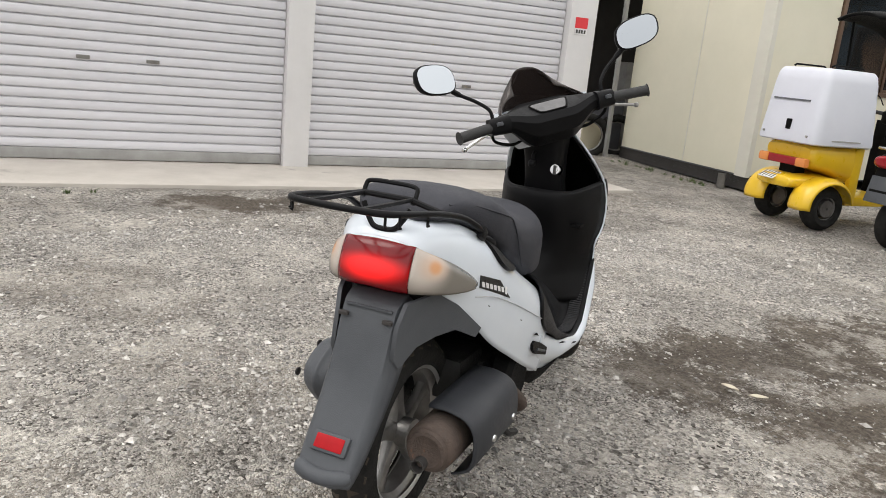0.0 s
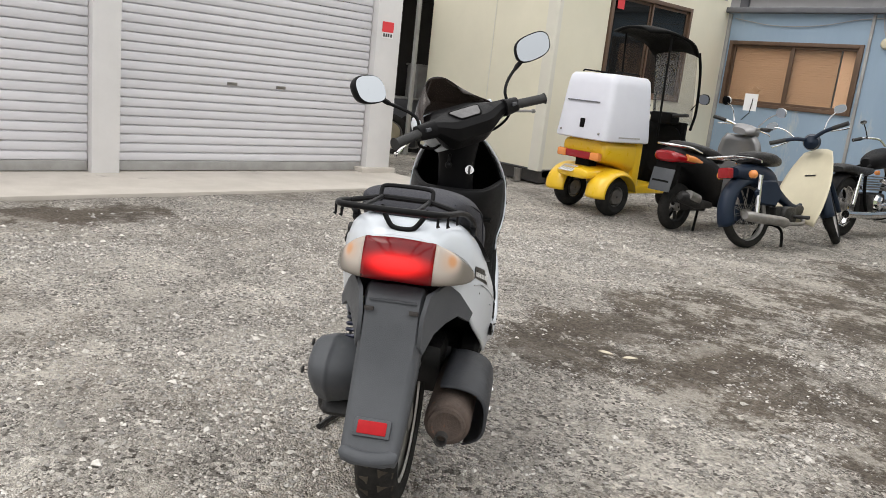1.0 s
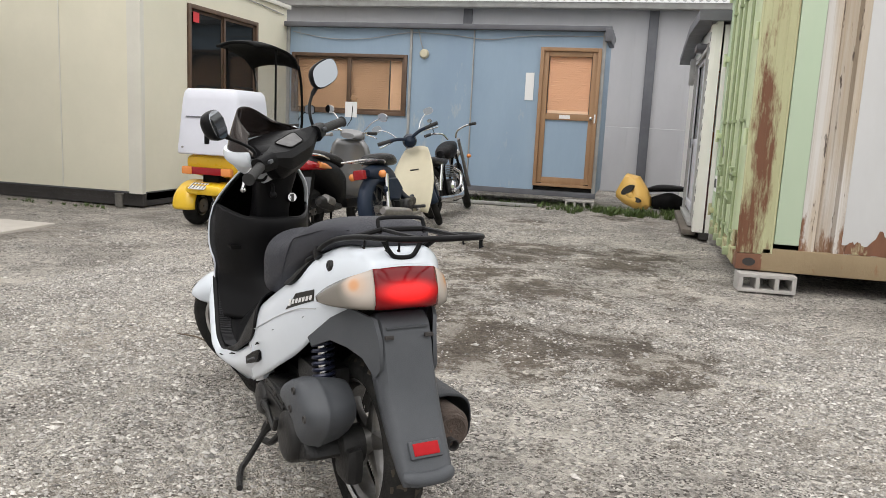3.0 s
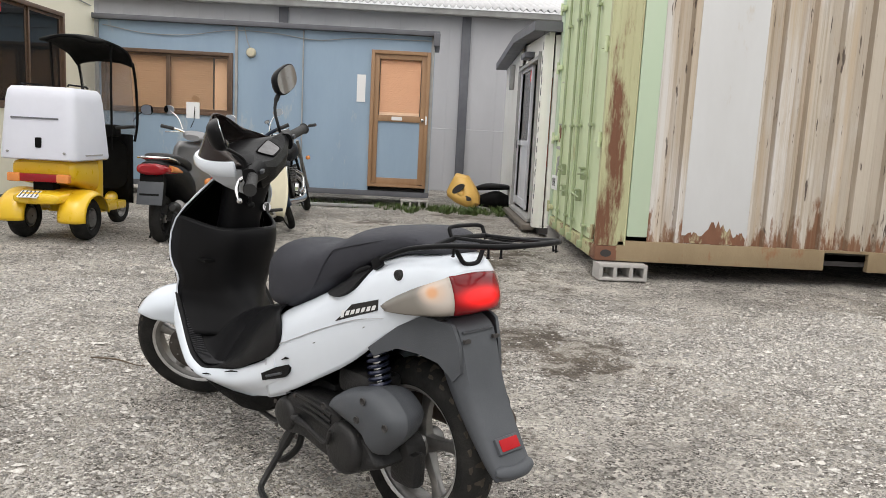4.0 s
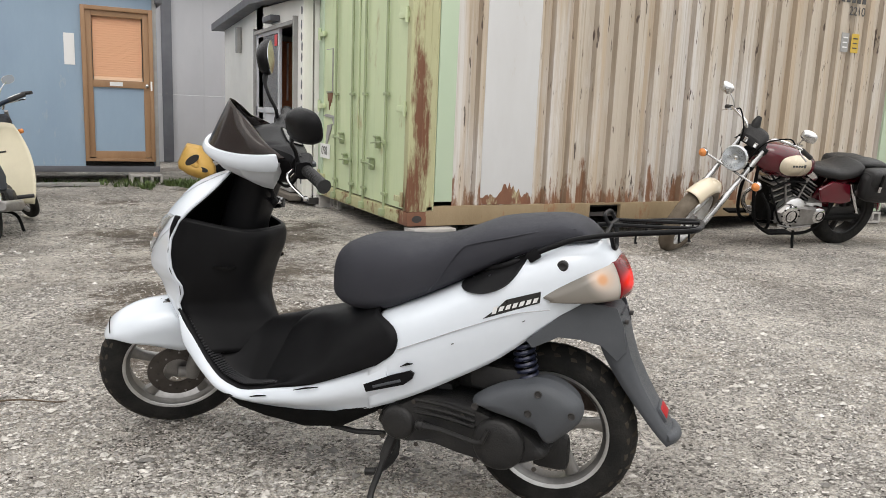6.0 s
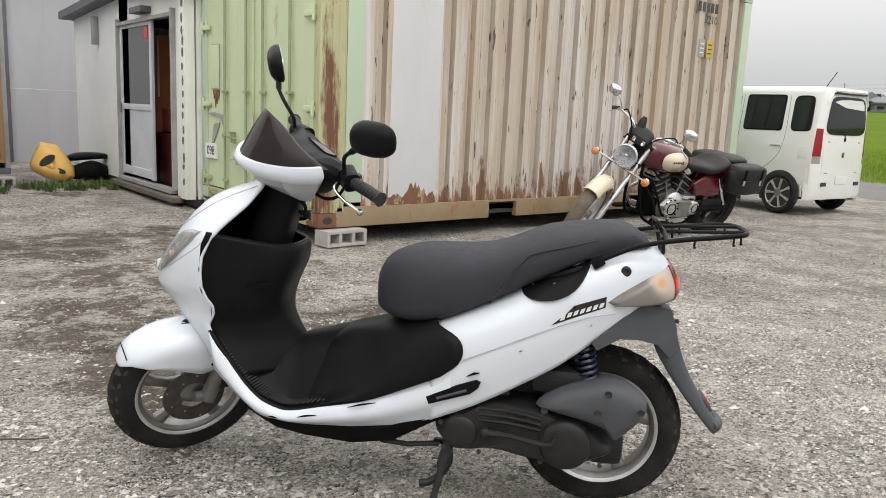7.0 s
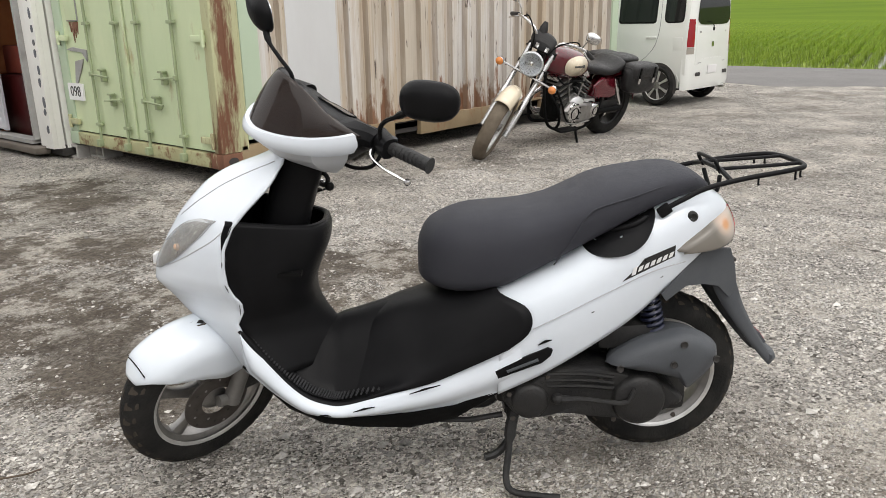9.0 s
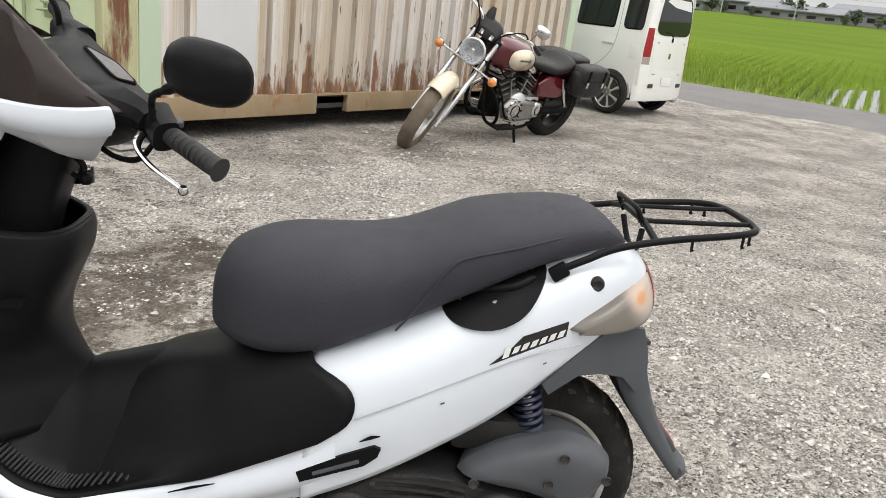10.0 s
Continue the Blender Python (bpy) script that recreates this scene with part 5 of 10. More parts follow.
def cinder_block(m, label):
    """A hollow concrete block on its side: three holes through it."""
    b = thing("cinder_block", m, label, "concrete block", "cinder blocks")
    L, H, T = 0.39, 0.13, 0.19
    me = Mesh()
    me.box((0, 0, 0.0125), (L, T, 0.025), r=0.004).box((0, 0, H - 0.0125), (L, T, 0.025), r=0.004)
    for x in (-L / 2 + 0.015, -L / 6, L / 6, L / 2 - 0.015):
        me.box((x, 0, H / 2), (0.03, T - 0.004, H - 0.04), r=0.003)
    part("body", me, BLOCK, b)
    return b


for x, y, r in ((0.295, 5.04, 4), (6.0, 5.15, 0), (0.3, 7.35, 90), (-1.44, 9.98, 4), (-4.9, 10.2, 0), (6.0, 7.3, 0)):
    cinder_block(pose(x, y, 0.005, 0, 0, r), "grey hollow cinder block propping up a corner")
for x, y in ((0.18, 7.66), (2.9, 7.7)):
    cinder_block(pose(x, y - 0.05, 0.0, 0, 0, 90), "grey hollow cinder block propping up a corner")


# ---- the white scooter ----
AXLE = Euler((radians(90), 0, 0)).to_matrix().to_4x4()      # turns a lathe's axis onto y


def tyre_mesh(R, w, rim, n=56):
    """A motorcycle tyre about the y axis, rounded across."""
    prof = [(rim, -w * 0.36), (rim + 0.006, -w * 0.44), ((R + rim) / 2, -w * 0.5), (R - w * 0.28, -w * 0.47), (R - w * 0.12, -w * 0.36), (R - w * 0.03, -w * 0.19), (R, 0)]
    prof = prof + [(r, -h) for r, h in reversed(prof[:-1])]
    return Mesh().lathe(prof, n, AXLE)


def tread_mesh(R, w, count=30):
    """Raised chevron blocks over the crown of a tyre."""
    me = Mesh()
    for i in range(count):
        for s in (-1, 1):
            a = 2 * math.pi * (i + (0.5 if s > 0 else 0)) / count
            ring = []
            for da, off, dr in ((-0.055, 0.10, -0.009), (0.035, 0.12, -0.012), (0.095, 0.42, -0.195), (0.03, 0.44, -0.225), (-0.02, 0.30, -0.082)):
                ring.append((a + da * 1.1, s * off * w, R + dr * w + 0.0012))
            top = [(math.cos(t) * r, y, math.sin(t) * r) for t, y, r in ring]
            low = [(math.cos(t) * (r - 0.008), y, math.sin(t) * (r - 0.008)) for t, y, r in ring]
            me.loft([low, top])
    return me


def scooter_wheel(parent, m, R=0.238, w=0.10, rim=0.165, spokes=5, offset=0.0):
    wh = part("wheel", Mesh().lathe([(0.0, -0.05), (0.014, -0.05), (0.036, -0.046), (0.038, 0.046), (0.014, 0.05), (0.0, 0.05)], 20, m @ AXLE), SPOKEM, parent, "cast alloy hub")
    part("tyre", tyre_mesh(R, w, rim).xf(m), RUBBER, wh, "worn black tyre, dusty sidewall")
    part("tread", tread_mesh(R, w).xf(m), TREADD, wh)
    hw = w * 0.40
    part("rim", Mesh().lathe([(rim + 0.008, -hw), (rim + 0.009, -hw + 0.006), (rim - 0.004, -hw + 0.010), (rim - 0.018, -hw * 0.5), (rim - 0.020, 0), (rim - 0.018, hw * 0.5), (rim - 0.004, hw - 0.010), (rim + 0.009, hw - 0.006), (rim + 0.008, hw), (rim + 0.012, hw - 0.002), (rim + 0.012, -hw + 0.002), (rim + 0.008, -hw)], 56, m @ AXLE), SPOKEM, wh, "cast alloy rim with a bright lip")
    for s in (1, -1):
        part("rim_lip", Mesh().lathe([(rim - 0.006, s * (hw - 0.004)), (rim + 0.002, s * (hw + 0.001)), (rim + 0.011, s * (hw + 0.001)), (rim + 0.012, s * (hw - 0.003))], 56, m @ AXLE), ALLOY, wh)
    for i in range(spokes):
        a = 2 * math.pi * i / spokes + 0.3
        sp = Mesh()
        rings = []
        for u, hw2, th in ((0.03, 0.026, 0.020), (0.07, 0.016, 0.015), (0.11, 0.015, 0.013), (rim - 0.012, 0.024, 0.016)):
            sw = 0.16 * (u / rim) ** 1.5
            c, s = math.cos(a + sw), math.sin(a + sw)
            rings.append([(u * c - s * dx, dy, u * s + c * dx) for dx, dy in squircle(hw2, th, 3, 10)])
        sp.loft(rings)
        part("spoke", sp.xf(m), SPOKEM, wh)
    return wh


def shell(stations, lo=-1.0, hi=1.0, n=44, m=70, powr=2.6):
    """A body skin open below: stations (x, bottom z, widest z, top z, half width at bottom, half width, half width of the flat top)."""
    rows = spline(sorted(stations), m)
    rings = []
    for x, zb, zm, zt, wb, w, wt in rows:
        half = []
        for i in range(8):
            u = i / 8
            half.append((wb + (w - wb) * math.sin(u * math.pi / 2), zb + (zm - zb) * u))
        for i in range(15):
            a = math.pi / 2 * i / 14
            c, s = math.cos(a) ** (2 / powr), math.sin(a) ** (2 / powr)
            half.append((w * c, zm + (zt - zm) * s))
        rings.append([(x, y, z) for y, z in half] + [(x, -y, z) for y, z in reversed(half[:-1])])
    return rings


def make_scooter():
    T = pose(-1.2547, 1.0235, 0.0, 0, 0, 133.2)
    sc = thing("scooter", T, "white motor scooter with a black seat and rear rack", "scooter")
    rake = radians(25.5)
    axis = Vector((-math.sin(rake), 0, math.cos(rake)))
    pv = Vector((0.90, 0, 0.97))
    ST = Matrix.Translation(pv) @ Matrix.Rotation(radians(44), 4, axis) @ Matrix.Translation(-pv)

    # tail body
    body = Mesh()
    st = [(-0.150, 0.644, 0.690, 0.742, 0.068, 0.086, 0), (-0.135, 0.640, 0.690, 0.758, 0.080, 0.098, 0), (-0.10, 0.628, 0.685, 0.778, 0.098, 0.120, 0), (-0.05, 0.600, 0.665, 0.780, 0.130, 0.146, 0), (0.01, 0.552, 0.640, 0.772, 0.150, 0.165, 0), (0.12, 0.462, 0.575, 0.728, 0.172, 0.190, 0), (0.24, 0.390, 0.500, 0.655, 0.190, 0.206, 0), (0.35, 0.330, 0.440, 0.600, 0.198, 0.214, 0), (0.47, 0.275, 0.370, 0.548, 0.198, 0.212, 0)]
    skin = shell(st, powr=3.2)
    body.loft(skin, False)
    body.add(skin[0], [tuple(range(len(skin[0])))])
    tail = part("tail_body", body, WHITE, sc, "glossy white rear bodywork with fine scratches", smooth=50, thick=0.006)
    # the crease along the side
    for s in (1, -1):
        cr = Mesh()
        cr.tube(spline([(0.385, s * 0.2175, 0.462), (0.30, s * 0.2125, 0.500), (0.20, s * 0.2035, 0.545), (0.08, s * 0.1855, 0.592), (-0.01, s * 0.172, 0.612)], 20), 0.0014, 6)
        part("crease", cr, surf("panel_gap", (0.45, 0.46, 0.48), None, 5, 0.5) if s > 0 else bpy.data.materials["panel_gap"], tail)
    inner = Mesh()
    rows = spline(sorted([(-0.10, 0.66, 0.70, 0.07), (0.0, 0.59, 0.70, 0.12), (0.15, 0.49, 0.66, 0.15), (0.3, 0.42, 0.58, 0.17), (0.46, 0.30, 0.50, 0.185)]), 16)
    inner.loft([[(x, y * hw, zb + (zt - zb) * (0 if k < 2 else 1)) for k, y in enumerate((-1, 1, 1, -1))] for x, zb, zt, hw in rows])
    part("under_tray", inner, MATTE, sc, "matte black tray under the seat")
    # side sills and belly
    top = [(1.118, 0.470), (1.085, 0.425), (1.045, 0.372), (1.005, 0.325), (0.962, 0.289), (0.915, 0.269), (0.87, 0.264), (0.779, 0.284), (0.657, 0.314), (0.535, 0.364), (0.46, 0.402), (0.42, 0.44)]
    bot = [(1.20, 0.445), (1.145, 0.385), (1.090, 0.330), (1.035, 0.280), (0.975, 0.238), (0.915, 0.222), (0.86, 0.217), (0.76, 0.219), (0.64, 0.232), (0.545, 0.250), (0.47, 0.272), (0.40, 0.300)]
    tp, bt = spline(top, 60), spline(bot, 60)
    for s in (1, -1):
        sill = Mesh()
        rings = []
        for i, ((xa, za), (xb, zb)) in enumerate(zip(tp, bt)):
            near = min(1, 0.06 + i / 9)
            xb, zb = xa + (xb - xa) * near, za + (zb - za) * near
            w = 0.188 + 0.026 * min(1, i / 22)
            if i < 8:
                w -= 0.012 * (8 - i) / 8
            ring = []
            for k in range(9):
                u = k / 8
                ring.append((xa + (xb - xa) * u, s * (w - 0.010 + 0.014 * math.sin(math.pi * min(1, u * 1.15)) - 0.05 * max(0, u - 0.55)), za + (zb - za) * u))
            for k in (8, 4, 0):
                u = k / 8
                ring.append((xa + (xb - xa) * u, s * (w - 0.045 - 0.02 * u), za + (zb - za) * u + 0.004))
            rings.append(ring)
        sill.loft(rings)
        part("side_sill", sill, WHITE, sc, "white side sill with black scuffs", smooth=50)
        for (xa, za, xb, zb) in ((0.845, 0.252, 0.79, 0.264), (0.70, 0.296, 0.62, 0.318), (0.93, 0.247, 0.90, 0.243)):
            part("scuff", Mesh().tube([(xa, s * 0.2165, za), ((xa + xb) / 2, s * 0.2175, (za + zb) / 2 + 0.002), (xb, s * 0.2165, zb)], [0.001, 0.0028, 0.001], 6), MATTE, sc)
        part("scuff", Mesh().tube([(0.372, s * 0.2178, 0.418), (0.352, s * 0.218, 0.428), (0.336, s * 0.2175, 0.431)], [0.001, 0.0036, 0.001], 6), MATTE, sc)
        part("scratch", Mesh().tube([(0.235, s * 0.2085, 0.497), (0.228, s * 0.208, 0.500)], 0.0014, 5), GREYP, tail)
        part("scratch", Mesh().tube([(0.055, s * 0.1835, 0.575), (0.049, s * 0.183, 0.579)], 0.0012, 5), GREYP, tail)
        # duct in the sill with its dark recess
        duct = Mesh()
        poly = [(0.480, 0.350), (0.472, 0.330), (0.36, 0.369), (0.338, 0.388), (0.333, 0.404), (0.345, 0.410), (0.40, 0.389)]
        duct.prism(poly, s * 0.2105, s * 0.2185, "y")
        dv = part("side_duct", duct, BLACKP, sc, "black slotted footpeg cover")
        part("slot", Mesh().tube([(0.45, s * 0.219, 0.349), (0.37, s * 0.2195, 0.379)], 0.004, 6), GREYP, dv)
    belly = Mesh()
    belly.loft([[(x, y * hw, z + (0.0 if abs(y) > 0.9 else -dz)) for y in (-1, -0.8, -0.4, 0, 0.4, 0.8, 1)] for x, z, hw, dz in ((1.13, 0.36, 0.15, 0.02), (1.02, 0.262, 0.17, 0.035), (0.93, 0.226, 0.185, 0.04), (0.84, 0.218, 0.19, 0.045), (0.70, 0.224, 0.19, 0.06), (0.58, 0.240, 0.19, 0.055), (0.44, 0.285, 0.18, 0.02), (0.36, 0.33, 0.16, 0.0))], False)
    part("belly_pan", belly, MATTE, sc, "matte black under-cover", thick=0.006)
    # floor
    fl = Mesh()
    rings = []
    for i in range(60):
        (xa, za) = tp[i]
        hump = float(np.interp(xa, (0.42, 0.535, 0.66, 0.78, 0.87, 0.93, 0.98, 1.03, 1.118), (0.14, 0.16, 0.185, 0.18, 0.175, 0.15, 0.10, 0.05, 0.008)))
        ring = []
        for k in range(-12, 13):
            y = k / 12
            ring.append((xa, y * (0.180 + 0.022 * min(1, i / 22)), za + 0.004 + hump * max(0, 1 - (y / 0.74) ** 2) ** 1.1 + 0.004 * (abs(y) < 0.74)))
        rings.append(ring)
    fl.loft(rings, False)
    floor = part("footboard", fl, BLACKP, sc, "black plastic footboard", smooth=60, thick=-0.008)
    for s in (1, -1):
        for i in range(64):
            u = 4 + i * 0.80
            (xa, za) = tp[int(u)]
            (xb, zb) = tp[min(len(tp) - 1, int(u) + 1)]
            f = u - int(u)
            x, z = xa + (xb - xa) * f, za + (zb - za) * f
            w = 0.176 + 0.022 * min(1, u / 22)
            rib = Mesh()
            rib.tube([(x + 0.002, s * (w - 0.012), z + 0.0125), (x - 0.004, s * (w - 0.050), z + 0.0125)], 0.0030, 5)
            part("tread_rib", rib, RIBM, floor)
    # rear part of the lining that rises to the seat
    rise = Mesh()
    curves = [[(0.47, 0, 0.56), (0.47, 0.10, 0.56), (0.462, 0.165, 0.545), (0.405, 0.2055, 0.522), (0.386, 0.2165, 0.488), (0.397, 0.2180, 0.448), (0.445, 0.2185, 0.409)],
              [(0.60, 0, 0.525), (0.60, 0.08, 0.515), (0.585, 0.15, 0.475), (0.56, 0.192, 0.435), (0.545, 0.207, 0.41), (0.54, 0.2145, 0.39), (0.54, 0.2165, 0.366)],
              [(0.67, 0, 0.505), (0.67, 0.07, 0.488), (0.665, 0.13, 0.43), (0.66, 0.176, 0.370), (0.655, 0.20, 0.345), (0.652, 0.207, 0.33), (0.65, 0.209, 0.318)],
              [(0.76, 0, 0.476), (0.76, 0.06, 0.458), (0.76, 0.11, 0.398), (0.76, 0.155, 0.325), (0.76, 0.185, 0.305), (0.76, 0.202, 0.302), (0.76, 0.206, 0.294)],
              [(0.86, 0, 0.405), (0.86, 0.06, 0.385), (0.86, 0.11, 0.325), (0.86, 0.155, 0.258), (0.86, 0.18, 0.250), (0.86, 0.19, 0.258), (0.86, 0.195, 0.254)]]
    cols = []
    for k in range(7):
        cols.append(spline([c[k] for c in curves], 26))
    rings = []
    for u in range(26):
        half = spline([cols[k][u] for k in range(7)], 19)
        rings.append([(x, -y, z) for x, y, z in reversed(half[1:])] + half)
    rise.loft(rings, False)
    part("seat_base", rise, BLACKP, sc, "black plastic panel under the seat nose", smooth=60, thick=0.006)

    # leg shield
    ctr = [(0.905, 1.020, 0.990, 0.088), (0.885, 1.070, 0.990, 0.110), (0.867, 1.127, 1.002, 0.124), (0.845, 1.174, 1.014, 0.140), (0.822, 1.209, 1.034, 0.154), (0.780, 1.252, 1.078, 0.172), (0.740, 1.286, 1.113, 0.184), (0.687, 1.320, 1.136, 0.192), (0.638, 1.346, 1.140, 0.195), (0.596, 1.364, 1.136, 0.194), (0.566, 1.368, 1.124, 0.190), (0.545, 1.352, 1.108, 0.184), (0.519, 1.327, 1.108, 0.178), (0.488, 1.304, 1.124, 0.177), (0.450, 1.272, 1.110, 0.181), (0.414, 1.245, 1.084, 0.185), (0.370, 1.217, 1.048, 0.187), (0.324, 1.190, 1.010, 0.185), (0.300, 1.175, 0.990, 0.180)]
    rows = [tuple(lerp_at(ctr, z)) for z in np.linspace(0.905, 0.300, 56)]
    rows = [(float(z), *r) for z, r in zip(np.linspace(0.905, 0.300, 56), rows)]
    def shield_x(q, xc, xe):
        """The bow of the shield: a blunt ridge in the middle, flat cheeks, a rolled edge."""
        q = min(1.0, abs(q))
        return xe + (xc - xe) * (1 - (0.65 * (math.sqrt(q * q + 0.006) - 0.0775) / 0.9256 + 0.35 * q ** 3.2))
    def shield_ring(z, xc, xe, w, inset=0.0):
        out = []
        for k in range(-18, 19):
            q = k / 18
            out.append((shield_x(q, xc, xe) - inset, (w - inset * 0.4) * q, z))
        return out
    out_m = Mesh()
    out_m.loft([shield_ring(*r) for r in rows], False)
    shield = part("leg_shield", out_m, WHITE, sc, "glossy white front leg shield, chipped at its edge", smooth=55, thick=0.006)
    for zz, k, ln in ((0.745, 0, 0.03), (0.66, 0, 0.015), (0.545, 0, 0.03), (0.60, 1, 0.02)):
        xe, w = lerp_at([(r[0], r[2], r[3]) for r in ctr], zz)
        xe2, w2 = lerp_at([(r[0], r[2], r[3]) for r in ctr], zz - ln)
        for s in (1, -1):
            part("chip", Mesh().tube([(xe + 0.004, s * (w + 0.001), zz), ((xe + xe2) / 2 + 0.003, s * ((w + w2) / 2 + 0.002), zz - ln / 2), (xe2 + 0.004, s * (w2 + 0.001), zz - ln)], [0.0006, 0.0014, 0.0006], 6), MATTE, shield)
    lin = Mesh()
    lin.loft([shield_ring(z, xc, xe + 0.014, w - 0.010, 0.016) for z, xc, xe, w in rows], False)
    part("inner_lining", lin, MATTE, sc, "black lining of the leg shield", smooth=55, thick=0.004)
    # knee panel with the open pocket above its rim
    knee = Mesh()
    kt = [(0.715, 0.905), (0.695, 0.900), (0.66, 0.905), (0.62, 0.922), (0.56, 0.945), (0.51, 0.944), (0.47, 0.925), (0.43, 0.895), (0.385, 0.86), (0.34, 0.83)]
    rings = []
    for z, xc in spline(kt, 30):
        xe, w = lerp_at([(r[0], r[2], r[3]) for r in ctr], z)
        ring = []
        for k in range(-14, 15):
            y = k / 14
            f = 1 - abs(y) ** float(np.interp(z, (0.34, 0.43, 0.56), (0.9, 1.4, 3.4)))
            ring.append((xe + 0.006 + (xc - xe - 0.006) * f, y * (w - 0.012), z + 0.035 * max(0, (abs(y) - 0.55) / 0.45) ** 1.6 * float(np.interp(z, (0.56, 0.70), (0, 1)))))
        rings.append(ring)
    knee.loft(rings, False)
    kp = part("knee_panel", knee, BLACKP, sc, "black plastic knee panel with an open pocket", smooth=60, thick=0.008)
    rim = Mesh()
    rim.tube(rings[0], 0.007, 8)
    part("pocket_rim", rim, BLACKP, kp)
    tub = Mesh()
    tub.loft([[(x, y, 0.60) for x, y in ((0.96, -0.15), (0.96, 0.15), (1.12, 0.15), (1.12, -0.15))], [(x, y, 0.61) for x, y in ((0.96, -0.15), (0.96, 0.15), (1.12, 0.15), (1.12, -0.15))]])
    part("pocket_floor", tub, MATTE, kp)
    col = Mesh()
    col.loft([[(x + dx, dy, z + 0.25 * dx) for dx, dy in squircle(hx, hy, 3.5, 20)] for x, z, hx, hy in ((0.925, 0.955, 0.055, 0.085), (0.945, 0.90, 0.058, 0.078), (0.975, 0.82, 0.058, 0.066), (1.00, 0.74, 0.058, 0.064), (1.02, 0.66, 0.06, 0.07))])
    column = part("steering_column", col, BLACKP, sc, "black plastic steering column cover", smooth=50)
    key = Mesh()
    km = pose(0.916, -0.055, 0.79, 0, -80, 0)
    key.lathe([(0.0, 0.012), (0.009, 0.012), (0.010, 0.008), (0.016, 0.008), (0.018, 0.0), (0.018, -0.02)], 20, km)
    lock = part("ignition_lock", key, CHROME, column, "chrome ignition lock")
    part("key_ring", Mesh().box((0.902, -0.055, 0.79), (0.004, 0.008, 0.03)), INK, lock)
    hk = Mesh()
    hk.tube(spline([(0.915, 0.02, 0.84), (0.90, 0.02, 0.835), (0.892, 0.02, 0.82), (0.900, 0.02, 0.805), (0.912, 0.02, 0.81)], 14), 0.006, 8).ball((0.889, 0.02, 0.802), 0.013, 10)
    part("bag_hook", hk, BLACKP, column)
    # headlights
    for s in (1, -1):
        hl = Mesh()
        poly = [(0.80, 0.748), (0.55, 0.744), (0.32, 0.722), (0.15, 0.675), (0.10, 0.625), (0.16, 0.603), (0.34, 0.622), (0.52, 0.652), (0.70, 0.700)]
        def on_shield(q, z, off):
            xc, xe, w = lerp_at(rows, z)
            return (shield_x(q, xc, xe) + off * 0.8, s * (q * w + off * 0.55), z)
        cq, cz = 0.42, 0.675
        loop = spline(poly + poly[:1], 41)[:-1]
        rings = [[on_shield(cq + (q - cq) * k, cz + (z - cz) * k, off) for q, z in loop] for off, k in ((0.0005, 1.04), (0.007, 1.0), (0.010, 0.93), (0.011, 0.7), (0.011, 0.35), (0.011, 0.05))]
        hl.loft(rings)
        hlo = part("headlight", hl, HEADGLASS, shield, "clear wide headlight lens", smooth=60)
        bowl = Mesh()
        bowl.loft([[on_shield(cq + (q - cq) * k, cz + (z - cz) * k, off) for q, z in loop] for off, k in ((0.0015, 0.94), (0.002, 0.6), (0.0025, 0.2))])
        part("reflector_bowl", bowl, HEADL, hlo, "silver reflector bowl", smooth=60)
        part("lamp_bulb", Mesh().ball(on_shield(0.45, 0.672, 0.004), 0.010, 10), AMBERIN, hlo)
    for s in (1, -1):
        for pts in (((0.742, 0.030), (0.80, 0.062), (0.885, 0.094)), ((0.600, 0.02), (0.632, 0.09), (0.690, 0.155), (0.735, 0.176))):
            line = []
            for z, lat in spline(list(pts), 16):
                xc, xe, w = lerp_at(rows, z)
                line.append((shield_x(lat / w, xc, xe) + 0.0005, s * lat, z))
            part("panel_line", Mesh().tube(line, 0.0013, 6), bpy.data.materials["panel_gap"], shield)
    nose = Mesh()
    nose.box((1.3595, 0, 0.62), (0.010, 0.034, 0.026), r=0.004)
    part("nose_badge", nose, BADGEW, shield)

    # front fork, wheel and fender (turned with the bars)
    hub = Vector((1.272, 0, 0.243))
    fm = ST @ Matrix.Translation(hub)
    fw = scooter_wheel(sc, fm, w=0.092)
    for s in (1, -1):
        leg = Mesh()
        up = axis * 0.28
        leg.tube([Vector((hub.x - 0.038, s * 0.068, hub.z - 0.02)), Vector((hub.x - 0.038, s * 0.068, hub.z)) + axis * 0.10, Vector((hub.x - 0.038, s * 0.068, hub.z)) + axis * 0.12], [0.024, 0.024, 0.019], 14)
        leg.tube([Vector((hub.x - 0.038, s * 0.068, hub.z)) + axis * 0.11, Vector((hub.x - 0.038, s * 0.068, hub.z)) + axis * 0.34], 0.0155, 12)
        leg.tube([(hub.x - 0.045, s * 0.068, hub.z - 0.01), (hub.x, s * 0.068, hub.z)], 0.017, 10)
        part("fork_leg", leg.xf(ST), FORKD, sc, "grimy grey fork leg")
    dsc = Mesh()
    dsc.lathe([(0.045, 0.062), (0.092, 0.062), (0.094, 0.060), (0.092, 0.058), (0.045, 0.058), (0.045, 0.062)], 40, fm @ AXLE @ pose(0, 0, 0, 180, 0, 0))
    disc = part("brake_disc", dsc, DISC, fw, "brown drilled brake disc")
    for i in range(18):
        a = 2 * math.pi * i / 18
        r = 0.06 + 0.012 * (i % 3)
        h = Mesh().lathe([(0.004, 0.063), (0.0, 0.063)], 8, fm @ AXLE @ pose(0, 0, 0, 180, 0, 0) @ pose(r * math.cos(a), r * math.sin(a), 0))
        part("drill_hole", h, STEEL if i % 2 else DARKIN, disc)
    cal = Mesh()
